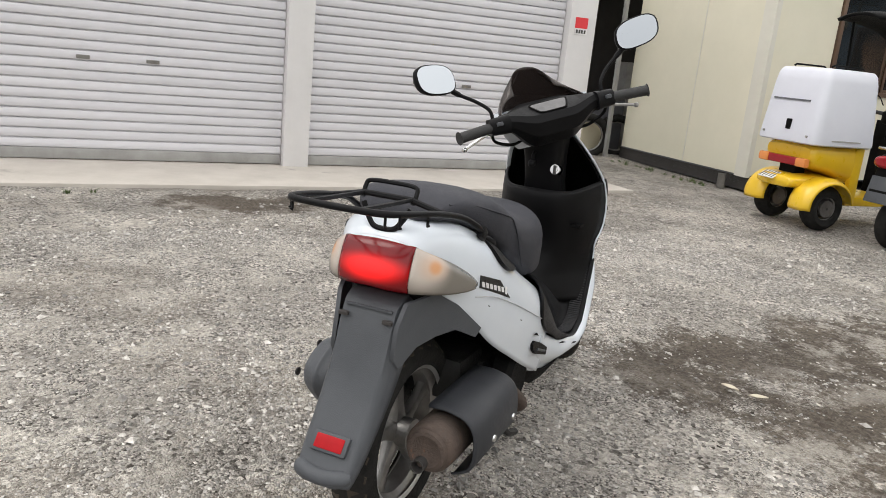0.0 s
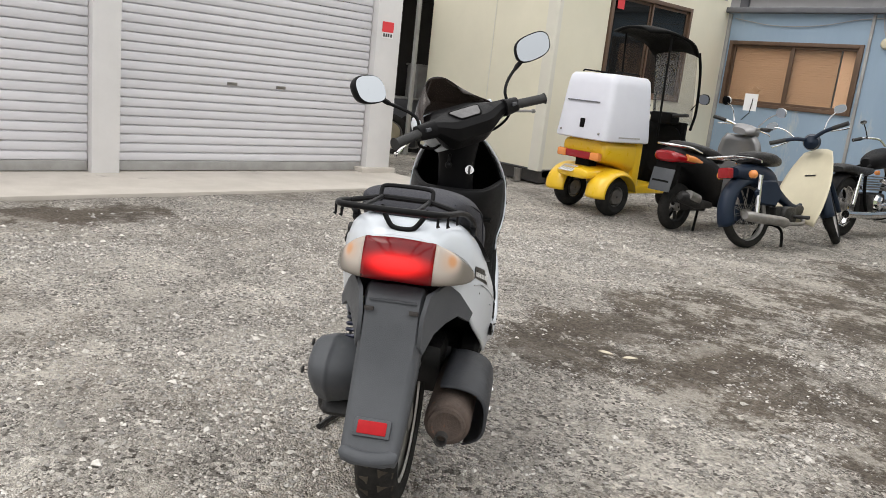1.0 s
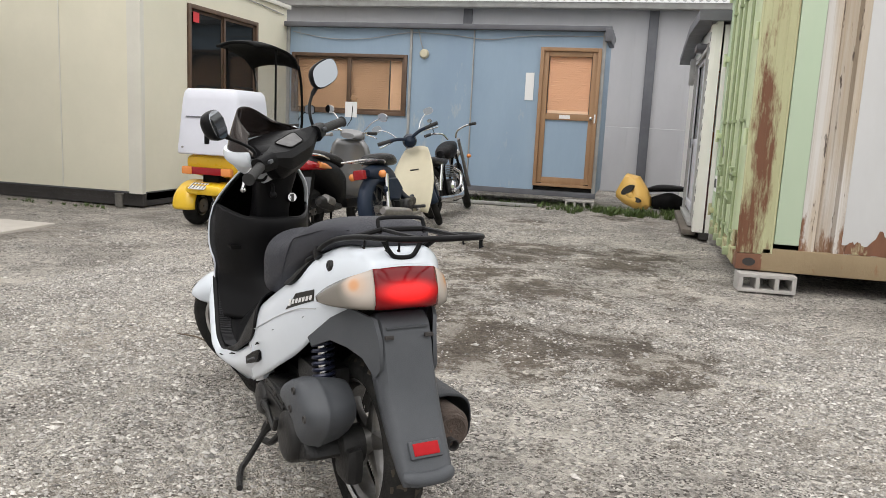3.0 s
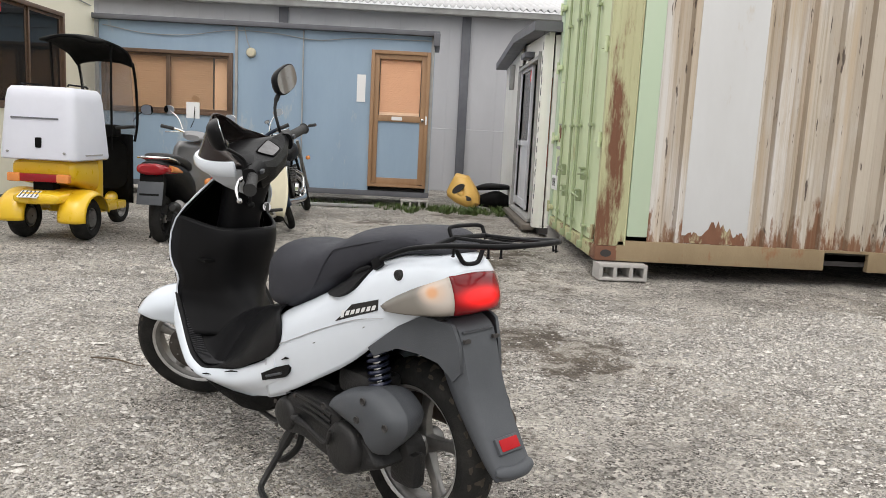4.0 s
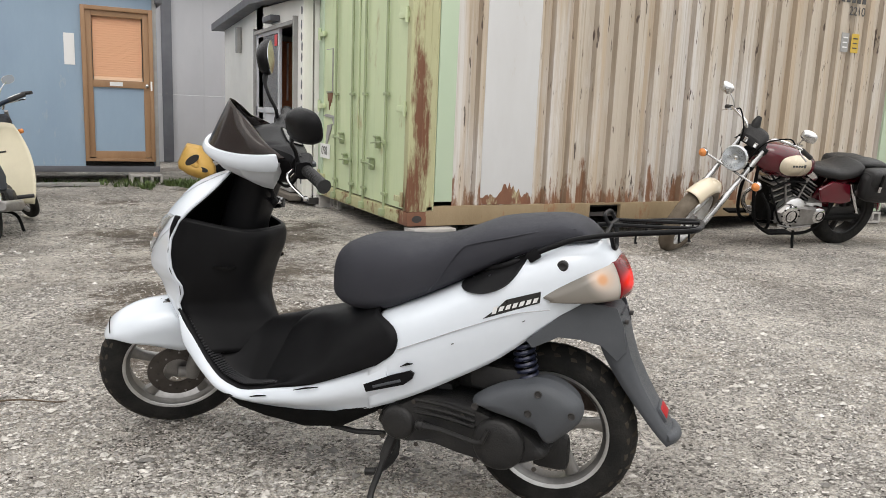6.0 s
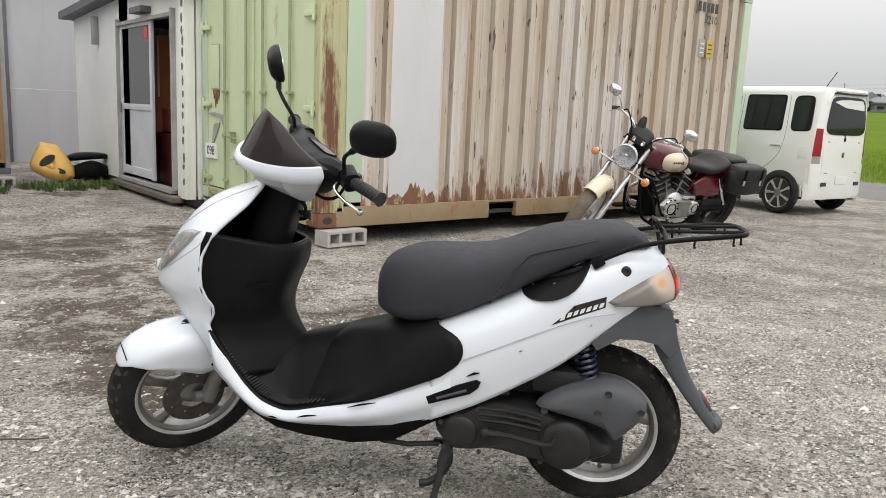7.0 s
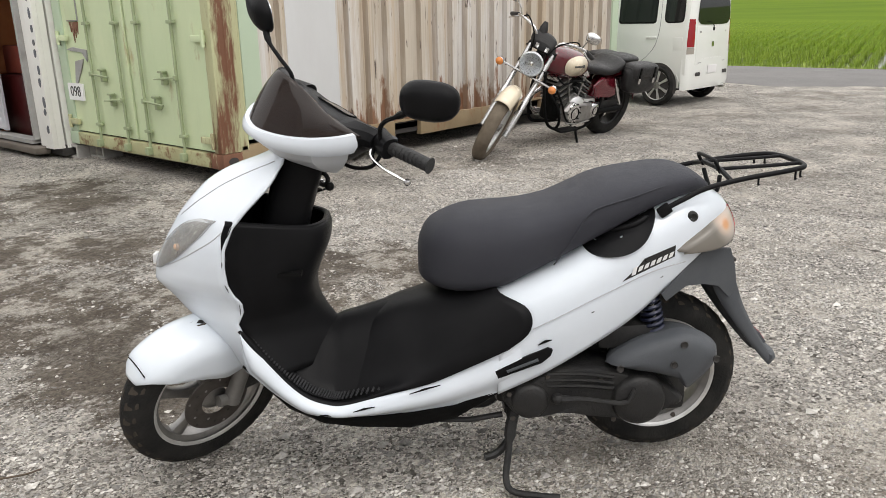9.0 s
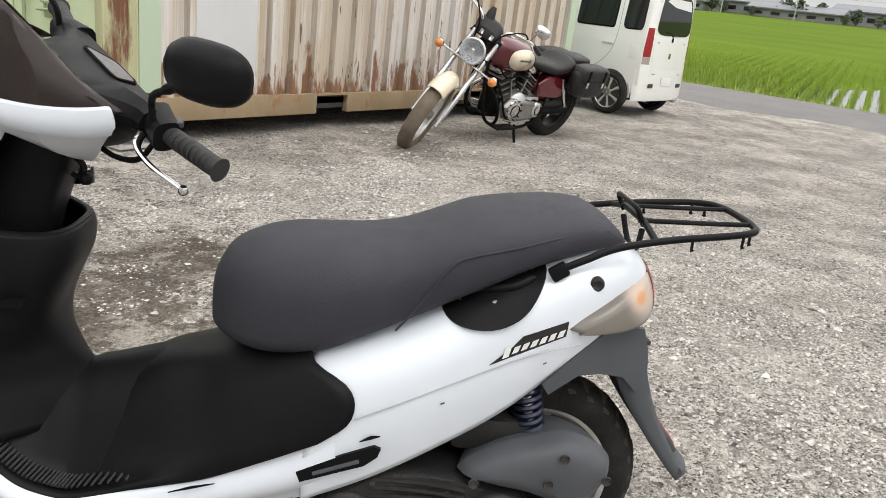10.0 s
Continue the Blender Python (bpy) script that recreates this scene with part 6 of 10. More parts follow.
    cal.box((hub.x - 0.095, 0.066, hub.z + 0.045), (0.07, 0.045, 0.055), r=0.012)
    part("brake_caliper", cal.xf(ST), ENGINE, sc, "dark brake caliper")
    fen = Mesh()
    rings = []
    crown = [(1.474, 0.396), (1.462, 0.416), (1.440, 0.440), (1.412, 0.460), (1.366, 0.479), (1.31, 0.486), (1.25, 0.485), (1.20, 0.478), (1.175, 0.470)]
    for i, (cx, cz) in enumerate(spline(crown, 31)):
        hw, low = lerp_at([(1.17, 0.086, 0.350), (1.25, 0.088, 0.336), (1.331, 0.087, 0.372), (1.396, 0.082, 0.390), (1.44, 0.068, 0.400), (1.462, 0.050, 0.398), (1.476, 0.026, 0.388)], cx)
        ring = []
        for k in range(-12, 13):
            y = k / 12
            th = math.pi / 2 * min(1.0, abs(y) / 0.72)
            f = max(0.0, (abs(y) - 0.72) / 0.28)
            zs = cz - 0.006 - min(0.060, (cz - low) * 0.75) * (1 - math.cos(th))
            ring.append((cx - 0.012 * abs(y) ** 2 * max(0, (cx - 1.40) / 0.07), math.copysign(hw * math.sin(th), y), zs + (low - zs) * f))
        rings.append(ring)
    fen.loft(rings, False)
    mark = Mesh().tube([ST @ (Vector(p) + Vector((0.003, 0.001, 0.002))) for p in rings[6][7:18]], 0.0016, 5)
    ff = part("front_fender", fen.xf(ST), WHITE, sc, "white front fender with a scuffed tip", smooth=55, thick=0.004)
    part("scuff", mark, MATTE, ff)

    # handlebar unit
    cowl = Mesh()
    rings = []
    for i in range(45):
        a = radians(-93 + 186 * i / 44)
        x, y = 0.915 + 0.186 * abs(math.cos(a)) ** 1.3 * (1 if math.cos(a) > 0 else -0.3), 0.160 * math.sin(a)
        zc = 0.968 + 0.004 * math.cos(a) + 0.012 * max(0.0, math.cos(a)) ** 4 + 0.018 * (1 - math.cos(a)) * 0.5
        n = Vector((math.cos(a), math.sin(a) * 0.9, 0)).normalized()
        h = (0.0135 + 0.0115 * abs(math.sin(a))) * min(1.0, (47.5 - abs(i - 22) * 2.09) / 4.0) ** 0.5
        rings.append([(x + n.x * d, y + n.y * d, zc + e) for d, e in ((-0.010, h), (0.0, h), (0.007, h * 0.4), (0.008, -h * 0.4), (0.0, -h), (-0.012, -h))])
    cowl.loft(rings)
    hb = part("handlebar", cowl.xf(ST), WHITE, sc, "white handlebar cowl band", smooth=50)
    low = Mesh()
    rings = []
    for z, k, ky in ((0.966, 0.97, 0.97), (0.930, 0.82, 0.92), (0.90, 0.55, 0.82), (0.873, 0.24, 0.66)):
        rings.append([(0.925 + 0.172 * k * math.cos(a) * (1 if math.cos(a) > 0 else 0.30), 0.158 * ky * math.sin(a), z) for a in (2 * math.pi * (j + 0.5) / 10 for j in range(10))])
    low.loft(rings)
    part("lower_cowl", low.xf(ST), surf("pale_grey_plastic", (0.56, 0.58, 0.61), (0.50, 0.52, 0.55), 4, 0.45), hb, "pale grey lower cowl", smooth=20)
    cov = Mesh()
    rings = []
    # a wedge-shaped middle that runs out into slim tubes at the bars
    mid = [(0.868, 0.872), (0.822, 0.905), (0.806, 0.948), (0.816, 0.972), (0.872, 1.003), (0.955, 1.010), (1.045, 0.992), (1.015, 0.945), (0.915, 0.872)]
    for y in np.linspace(-0.172, 0.172, 35):
        u = min(1.0, max(0.0, (abs(y) - 0.055) / 0.105))
        u = u * u * (3 - 2 * u)
        ring = []
        for j, (mx, mz) in enumerate(mid):
            b = radians(250 - 40 * j)
            ring.append((mx + (0.850 + 0.028 * math.cos(b) - mx) * u, float(y), mz + (0.970 + 0.028 * math.sin(b) - mz) * u))
        rings.append(ring)
    cov.loft(rings)
    part("bar_cover", cov.xf(ST), BLACKP, hb, "black plastic instrument cover", smooth=28)
    ins = Mesh()
    im = pose(0.845, 0, 0.9895, 0, -29, 0)
    ins.loft([[im @ Vector((u * 0.026, v * (0.052 + 0.012 * u), z)) for u, v in squircle(1, 1, 7, 28)] for z in (-0.004, 0.0025)])
    im_ob = part("instrument", ins.xf(ST), surf("instrument_glass", (0.13, 0.127, 0.13), (0.085, 0.083, 0.085), 30, 0.22, spec=0.4), hb, "grey instrument glass")
    rimi = Mesh().tube([im @ Vector((u * 0.029, v * (0.056 + 0.012 * u), 0.001)) for u, v in squircle(1, 1, 7, 28)] + [im @ Vector((0.029, 0.0, 0.001))], 0.0022, 6)
    part("bezel", rimi.xf(ST), MATTE, im_ob)
    scr = Mesh()
    rings = []
    for i in range(15):
        u = i / 14
        w = 0.152 - 0.044 * u - 0.036 * u ** 3
        xf_ = 1.097 - 0.078 * u
        zf = 0.985 + 0.137 * u
        ring = []
        for k in range(-12, 13):
            a = math.pi / 2 * k / 12 * 0.95
            ring.append((xf_ - (0.225 - 0.120 * u) * (1 - math.cos(a)) * (1 - 0.3 * u), w * math.sin(a) / math.sin(math.pi / 2 * 0.95), zf - 0.088 * u ** 1.15 * (1 - math.cos(a)) ** 1.15))
        rings.append(ring)
    scr.loft(rings, False)
    part("wind_screen", scr.xf(ST), SMOKE, hb, "smoked brown-black wind screen", smooth=60, thick=0.003)
    for s in (1, -1):
        sw = Mesh()
        sw.loft([[(0.838 + 0.01 * u + dx, s * (0.150 + 0.062 * u), 0.968 + dz) for dx, dz in squircle(0.028 - 0.004 * u, 0.030 - 0.004 * u, 3, 16)] for u in (0, 0.3, 0.7, 1.0)])
        part("switch_block", sw.xf(ST), BLACKP, hb)
        part("switch", Mesh().box((0.815, s * 0.185, 0.975), (0.012, 0.02, 0.012), r=0.003).xf(ST), GREYP, hb)
        g = Mesh()
        pts = [(0.842, s * 0.20, 0.968), (0.826, s * 0.26, 0.966), (0.814, s * 0.318, 0.963)]
        g.tube([pts[0], pts[1], pts[2], Vector(pts[2]) + Vector((-0.001, s * 0.004, 0))], [0.0165, 0.0165, 0.017, 0.021], 14)
        gp = part("grip", g.xf(ST), RUBBERG, hb, "black ribbed rubber grip")
        for j in range(8):
            u = 0.15 + j * 0.1
            p = Vector(pts[0]).lerp(Vector(pts[2]), u)
            part("ridge", Mesh().tube([p, p + Vector((-0.0004, s * 0.004, 0))], 0.0171, 14).xf(ST), RUBBERG, gp)
        lv = Mesh()
        lp = spline([(0.872, s * 0.175, 0.958), (0.892, s * 0.20, 0.95), (0.888, s * 0.24, 0.938), (0.872, s * 0.278, 0.928), (0.862, s * 0.30, 0.922)], 16)
        lv.tube(lp, [0.008] * 4 + [0.0065] * 8 + [0.006] * 3 + [0.007], 8, flat=0.7).ball(lp[-1], 0.009, 10)
        part("brake_lever", lv.xf(ST), STEEL if s < 0 else CHROME, hb, "bare aluminium brake lever")
        mi = Vector((0.858, s * 0.343, 1.148))
        stalk = Mesh()
        stalk.tube(spline([(0.862, s * 0.190, 0.985), (0.866, s * 0.192, 1.02), (0.880, s * 0.225, 1.055), (0.885, s * 0.268, 1.085), (0.876, s * 0.300, 1.110)], 16), [0.0058] * 12 + [0.009] * 4, 8)
        mo = part("mirror", stalk.xf(ST), BLACKP, hb, "black mirror stalk")
        mm = Matrix.Translation(mi) @ pose(0, 0, 0, 0, 6, 23 if s > 0 else -15)
        outl = []
        for j in range(28):
            a = 2 * math.pi * j / 28
            c, sn = math.cos(a), math.sin(a)
            yy = 0.070 * math.copysign(abs(c) ** 0.72, c)
            zz = 0.046 * math.copysign(abs(sn) ** 0.75, sn)
            outl.append((yy, zz + 0.010 * s * yy / 0.07))
        hs = Mesh()
        hs.loft([[mm @ Vector((x, y * k, z * k)) for y, z in outl] for x, k in ((-0.006, 1.0), (-0.004, 1.03), (0.008, 1.02), (0.022, 0.9), (0.032, 0.66), (0.036, 0.3))])
        part("housing", hs.xf(ST), BLACKP, mo, "black mirror housing", smooth=60)
        gl = Mesh()
        gl.loft([[mm @ Vector((x, y * 0.95, z * 0.95)) for y, z in outl] for x in (-0.0085, -0.0055)])
        part("mirror_glass", gl.xf(ST), MIRROR, mo, "mirror glass")
    for s in (1, -1):
        cab = Mesh().tube([ST @ Vector(p) for p in spline([(0.862, s * 0.20, 0.955), (0.885, s * 0.19, 0.92), (0.90, s * 0.13, 0.895), (0.92, s * 0.07, 0.905)], 16)], 0.005, 6)
        part("cable", cab, MATTE, sc, "black control cable")

    # seat
    seat = Mesh()
    rows = [(0.676, 0.560, 0.640, 0.030), (0.668, 0.548, 0.672, 0.066), (0.645, 0.535, 0.708, 0.100), (0.60, 0.522, 0.732, 0.132), (0.54, 0.520, 0.748, 0.153), (0.46, 0.535, 0.752, 0.164), (0.39, 0.570, 0.755, 0.166), (0.316, 0.608, 0.769, 0.162), (0.24, 0.648, 0.799, 0.160), (0.177, 0.680, 0.824, 0.157), (0.085, 0.728, 0.839, 0.146), (0.0, 0.760, 0.846, 0.130), (-0.05, 0.772, 0.836, 0.112), (-0.085, 0.776, 0.812, 0.088), (-0.100, 0.778, 0.795, 0.06)]
    rings = []
    for x, zb, zt, hw in spline([(a * 0.985 - 0.002, b, c - 0.010, d * 0.985) for a, b, c, d in rows], 72):
        ring = []
        for k in range(36):
            a = 2 * math.pi * k / 36
            c, s = math.cos(a), math.sin(a)
            e = 2 / 2.5
            yy = hw * math.copysign(abs(c) ** e, c)
            zz = (zt + zb) / 2 + (zt - zb) / 2 * math.copysign(abs(s) ** (e if s > 0 else 0.35), s)
            ring.append((x, yy, zz))
        rings.append(ring)
    seat.loft(rings)
    so = part("seat", seat, SEATM, sc, "black textured vinyl seat", smooth=60)
    for s in (1, -1):
        seam = Mesh()
        pts = [(0.29, 0.155, 0.69), (0.25, 0.163, 0.735), (0.215, 0.150, 0.790)]
        seam.tube(spline([(0.325, s * 0.1625, 0.612), (0.290, s * 0.1625, 0.660), (0.262, s * 0.1615, 0.705), (0.232, s * 0.157, 0.744), (0.205, s * 0.155, 0.757), (0.12, s * 0.149, 0.780), (0.03, s * 0.131, 0.803), (-0.05, s * 0.106, 0.812)], 40), 0.0020, 6)
        part("piping", seam, SEATM, so)
        hol = Mesh()
        poly = [(0.252, 0.662), (0.235, 0.640), (0.198, 0.633), (0.145, 0.640), (0.098, 0.668), (0.068, 0.715), (0.058, 0.752), (0.10, 0.742), (0.17, 0.716)]
        def onbody(x, z, extra):
            zb, zm, zt, wb, w = lerp_at([(r[0], r[1], r[2], r[3], r[4], r[5]) for r in st], x)
            u = min(0.995, max(0, (z - zm) / (zt - zm)))
            return (x, s * (w * (1 - u ** 3.2) ** (1 / 3.2) + extra), z)
        ring0 = [onbody(x, z, 0.001) for x, z in spline(poly + poly[:1], 37)[:-1]]
        cx, cz = 0.155, 0.680
        ring1 = [onbody(cx + (p[0] - cx) * 0.93, cz + (p[2] - cz) * 0.93, 0.012) for p in ring0]
        deep = [[onbody(cx + (p[0] - cx) * k, cz + (p[2] - cz) * k, e) for p in ring0] for k, e in ((0.88, 0.0115), (0.82, 0.0085), (0.5, 0.0085), (0.2, 0.0085), (0.04, 0.0085))]
        hol.loft([ring0, ring1] + deep, True, False)
        gr = part("grab_recess", hol, BLACKP, tail, "black hand-hold recess", smooth=50)
        ledge = spline([onbody(x, z, 0.0075) for x, z in ((0.228, 0.662), (0.18, 0.684), (0.125, 0.704), (0.082, 0.724))], 14)
        part("grip_ledge", Mesh().tube(ledge, [0.004] + [0.010] * 12 + [0.005], 10, flat=0.75), BLACKP, gr, smooth=60)
        kh = Mesh()
        p = onbody(-0.03, 0.722, 0.0)
        kh.lathe([(0.0, 0.004), (0.006, 0.004), (0.009, 0.006), (0.0135, 0.004), (0.0145, 0.0), (0.0145, -0.006)], 18, Matrix.Translation(p) @ Matrix.Rotation(radians(-90 * s), 4, "X"))
        if s > 0:
            part("seat_lock", kh, ENGINE, tail, "round seat lock")
        bd = Mesh()
        pb = [(0.156, 0.573), (0.017, 0.626), (0.016, 0.655), (0.100, 0.628), (0.118, 0.607)]
        bd.loft([[onbody(x, z, 0.0012) for x, z in pb], [onbody(x, z, 0.0028) for x, z in pb]])
        bo = part("badge", bd, BADGE, tail, "black badge with silver marks")
        for k in range(7):
            x = 0.128 - k * 0.0165
            z = 0.592 + (0.142 - x) * 0.335
            lt = Mesh()
            hgt = 0.013 if k else 0.020
            lt.loft([[onbody(x + a, z + b, 0.0034) for a, b in ((0.006, -hgt / 2), (-0.005, -hgt / 2 + 0.004), (-0.009, hgt / 2 + 0.004), (0.002, hgt / 2))], [onbody(x + a, z + b, 0.0042) for a, b in ((0.006, -hgt / 2), (-0.005, -hgt / 2 + 0.004), (-0.009, hgt / 2 + 0.004), (0.002, hgt / 2))]])
            part("badge_mark", lt, BADGEW, bo)

    # tail light: red middle and pale wrap-round indicators
    def lens_pt(t, u, off=0.0):
        a = math.pi / 2 * t
        x = 0.0 - 0.190 * abs(math.cos(a)) ** 0.95 - off
        y = (0.166 + off) * math.copysign(abs(math.sin(a)) ** 0.95, t)
        q = abs(t)
        zt = 0.736 - 0.010 * q - 0.092 * max(0, (q - 0.30) / 0.70) ** 1.05
        zb = 0.646 - 0.016 * q ** 0.8
        z = zb + (zt - zb) * u
        x += 0.040 * (u - 0.35) ** 2 * (1 - 0.6 * q) + 0.022 * max(0, u - 0.2) * (1 - q)
        return (x, y, z)
    def lens_part(name, t0, t1, mat_, label, u0=0.0, u1=1.0, off=0.004, par=None):
        me = Mesh()
        rows_ = [[lens_pt(t, u, off) for u in np.linspace(u0, u1, 9)] for t in np.linspace(t0, t1, 18)]
        if u1 == 1.0:
            rows_ = [r + [(r[-1][0] + 0.03, r[-1][1] * 0.94, r[-1][2] + 0.006)] for r in rows_]
        me.loft(rows_, False)
        return part(name, me, mat_, par or sc, label, smooth=60, thick=0.006)
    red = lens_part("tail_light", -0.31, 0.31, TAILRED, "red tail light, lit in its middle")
    for s in (1, -1):
        ind = lens_part("turn_signal", s * 0.315, s * 0.985, SIGNAL, "smoky clear turn signal with an amber bulb behind")

    # rear fender
    fp = spline([(-0.125, 0.625, 0.085, 0.045), (-0.165, 0.605, 0.0815, 0.055), (-0.188, 0.560, 0.081, 0.065), (-0.203, 0.51, 0.0805, 0.062), (-0.228, 0.445, 0.080, 0.046), (-0.265, 0.378, 0.077, 0.034), (-0.305, 0.318, 0.073, 0.026), (-0.328, 0.287, 0.068, 0.022), (-0.339, 0.273, 0.061, 0.020), (-0.342, 0.266, 0.043, 0.016)], 40)
    rf = Mesh()
    rings = []
    for i, (x, z, hw, dp) in enumerate(fp):
        hw *= 0.87
        a, b = fp[max(0, i - 1)], fp[min(39, i + 1)]
        d = Vector((b[0] - a[0], 0, b[1] - a[1])).normalized()
        nrm = Vector((-d.z, 0, d.x))
        if nrm.x < 0:
            nrm = -nrm
        ring = []
        for k in range(-10, 11):
            y = k / 10
            f = max(0, (abs(y) - 0.72) / 0.28)
            p = Vector((x, 0, z)) + nrm * (dp * f + 0.006 * abs(y) ** 2)
            ring.append((p.x, math.copysign(hw * min(1.0, abs(y) / 0.80 if abs(y) < 0.8 else 1.0) + (0.006 * f), y), p.z))
        rings.append(ring)
    rf.loft(rings, False)
    fo = part("rear_fender", rf, GREYP, sc, "faded dark grey plastic rear fender", smooth=50, thick=0.004)
    for s in (1, -1):
        arm = Mesh()
        arm.prism([(-0.165, 0.615), (-0.185, 0.565), (-0.195, 0.50), (-0.175, 0.475), (-0.135, 0.515), (-0.085, 0.530), (-0.03, 0.535), (0.03, 0.505), (0.045, 0.525), (-0.03, 0.592), (-0.09, 0.628)], s * 0.066, s * 0.076, "y")
        arm.v = [(x, y + s * 0.42 * max(0.0, x + 0.185), z) for x, y, z in arm.v]
        part("side_bracket", arm, GREYP, fo, smooth=60)
        part("mount_slot", Mesh().box((-0.1885, s * 0.052, 0.575), (0.01, 0.022, 0.009), r=0.002), DARKIN, fo)
    part("bottom_lip", Mesh().tube([(-0.334 + 0.02 * (y / 0.062) ** 2, y, 0.280 + 0.004 * (y / 0.062) ** 2) for y in np.linspace(-0.062, 0.062, 13)], [0.010] + [0.017] * 11 + [0.010], 10, flat=0.8), GREYP, fo, smooth=60)
    part("plate_ledge", Mesh().box((-0.1755, 0, 0.594), (0.006, 0.110, 0.005), r=0.001), GREYP, fo)
    rm = pose(-0.2955, 0, 0.334, 0, 35, 0)
    rfl = part("reflector_mount", Mesh().box((0, 0, 0), (0.018, 0.084, 0.042), m=rm @ pose(0.003, 0, 0), r=0.005), GREYP, fo)
    part("reflector", Mesh().box((0, 0, 0), (0.010, 0.066, 0.030), m=rm @ pose(-0.003, 0, 0), r=0.003), surf("reflector_red", (0.40, 0.005, 0.010), (0.34, 0.004, 0.008), 60, 0.45, spec=0.2), rfl, "bright red reflector")

    # rack
    rk = Mesh()
    outer = spline([(0.045, 0.150, 0.745), (0.0, 0.150, 0.768), (-0.06, 0.140, 0.792), (-0.16, 0.130, 0.812), (-0.27, 0.120, 0.826), (-0.328, 0.100, 0.832), (-0.345, 0.055, 0.834), (-0.348, 0.0, 0.834)], 36)
    rk.tube(outer + [(x, -y, z) for x, y, z in reversed(outer[:-1])], 0.0068, 10)
    rack = part("rear_rack", rk, BLACKP, sc, "black tubular steel rear rack")
    bars = Mesh()
    for y in (0.055, -0.055):
        bars.tube(spline([(-0.345, y, 0.834), (-0.25, y, 0.829), (-0.12, y, 0.824)], 10), 0.005, 8)
    bars.tube([(-0.13, -0.135, 0.806), (-0.13, -0.055, 0.824), (-0.13, 0.055, 0.824), (-0.13, 0.135, 0.806)], 0.0065, 8)
    part("rack_bar", bars, BLACKP, rack)
    loop = Mesh()
    loop.tube(spline([(-0.13, 0.058, 0.815), (-0.118, 0.060, 0.836), (-0.112, 0.052, 0.848), (-0.11, 0.0, 0.850), (-0.112, -0.052, 0.848), (-0.118, -0.060, 0.836), (-0.13, -0.058, 0.815)], 30), 0.005, 8)
    part("stop_loop", loop, BLACKP, rack)
    hk = Mesh()
    hk.tube(spline([(-0.13, 0.055, 0.805), (-0.135, 0.038, 0.775), (-0.138, 0.02, 0.758), (-0.138, -0.02, 0.758), (-0.135, -0.038, 0.775), (-0.13, -0.055, 0.805)], 24), 0.006, 8)
    part("support", hk, BLACKP, rack)
    for x, y, z in ((-0.20, 0.128, 0.82), (-0.30, 0.118, 0.83), (-0.20, -0.128, 0.82), (-0.30, -0.118, 0.83), (-0.322, 0.10, 0.832), (-0.322, -0.10, 0.832)):
        part("cord_hook", Mesh().tube([(x, y, z), (x, y, z - 0.022), (x - 0.002, y * 1.02, z - 0.026)], [0.0028, 0.0028, 0.0045], 6), BLACKP, rack)
    for s in (1, -1):
        part("foot", Mesh().box((0.045, s * 0.150, 0.745), (0.034, 0.016, 0.028), m=pose(0.045, s * 0.150, 0.742, 0, 35, 0), r=0.006), BLACKP, rack)

    # engine, drive case, air box
    rw = scooter_wheel(sc, pose(0, 0, 0.238), w=0.105)
    case = Mesh()
    prof = [(0.453, 0.240), (0.440, 0.273), (0.396, 0.300), (0.345, 0.331), (0.294, 0.336), (0.227, 0.336), (0.153, 0.323), (0.093, 0.305), (0.033, 0.288), (-0.009, 0.256), (-0.030, 0.225), (0.012, 0.203), (0.055, 0.184), (0.106, 0.170), (0.159, 0.184), (0.219, 0.192), (0.279, 0.204), (0.331, 0.204), (0.376, 0.196), (0.422, 0.206)]
    pp = spline(prof + prof[:1], 60)[:-1]
    cx, cz = 0.2, 0.24
    case.loft([[(cx + (x - cx) * k, y, cz + (z - cz) * k) for x, z in pp] for y, k in ((0.07, 1.0), (0.165, 1.0), (0.180, 0.985), (0.190, 0.93), (0.193, 0.8), (0.190, 0.5))])
    eng = part("drive_case", case, ENGINE, sc, "grimy black engine drive case", smooth=40)
    for (c0, r, y) in (((0.385, 0.248), 0.050, 0.206), ((0.097, 0.243), 0.070, 0.218)):
        part("case_cover", Mesh().lathe([(0.0, 0.0), (r * 0.55, -0.001), (r * 0.84, -0.004), (r * 0.95, -0.010), (r, -0.018), (r * 1.04, -0.05)], 32, pose(c0[0], y, c0[1], -90, 0, 0)), ENGINE, eng)
    for j in range(3):
        part("case_rib", Mesh().tube(spline([(0.34, 0.188, 0.322 - j * 0.017), (0.25, 0.193, 0.322 - j * 0.017), (0.165, 0.192, 0.308 - j * 0.016)], 10), 0.006, 6), ENGINE, eng)
    part("kick_arm", Mesh().tube([(0.318, 0.205, 0.258), (0.25, 0.212, 0.258), (0.155, 0.226, 0.248), (0.132, 0.228, 0.254), (0.118, 0.228, 0.288)], [0.012, 0.007, 0.007, 0.007, 0.006], 8).ball((0.315, 0.205, 0.258), 0.016, 10), ENGINE, eng, "kick start lever")
    for x, z in ((0.44, 0.27), (0.34, 0.316), (0.2, 0.30), (0.05, 0.29), (0.0, 0.19), (0.16, 0.184), (0.33, 0.195), (0.43, 0.2)):
        part("bolt", Mesh().lathe([(0.0, 0.004), (0.006, 0.004), (0.007, 0.0)], 8, pose(x, 0.191, z, -90, 0, 0)), DISC, eng)
    ab = Mesh()
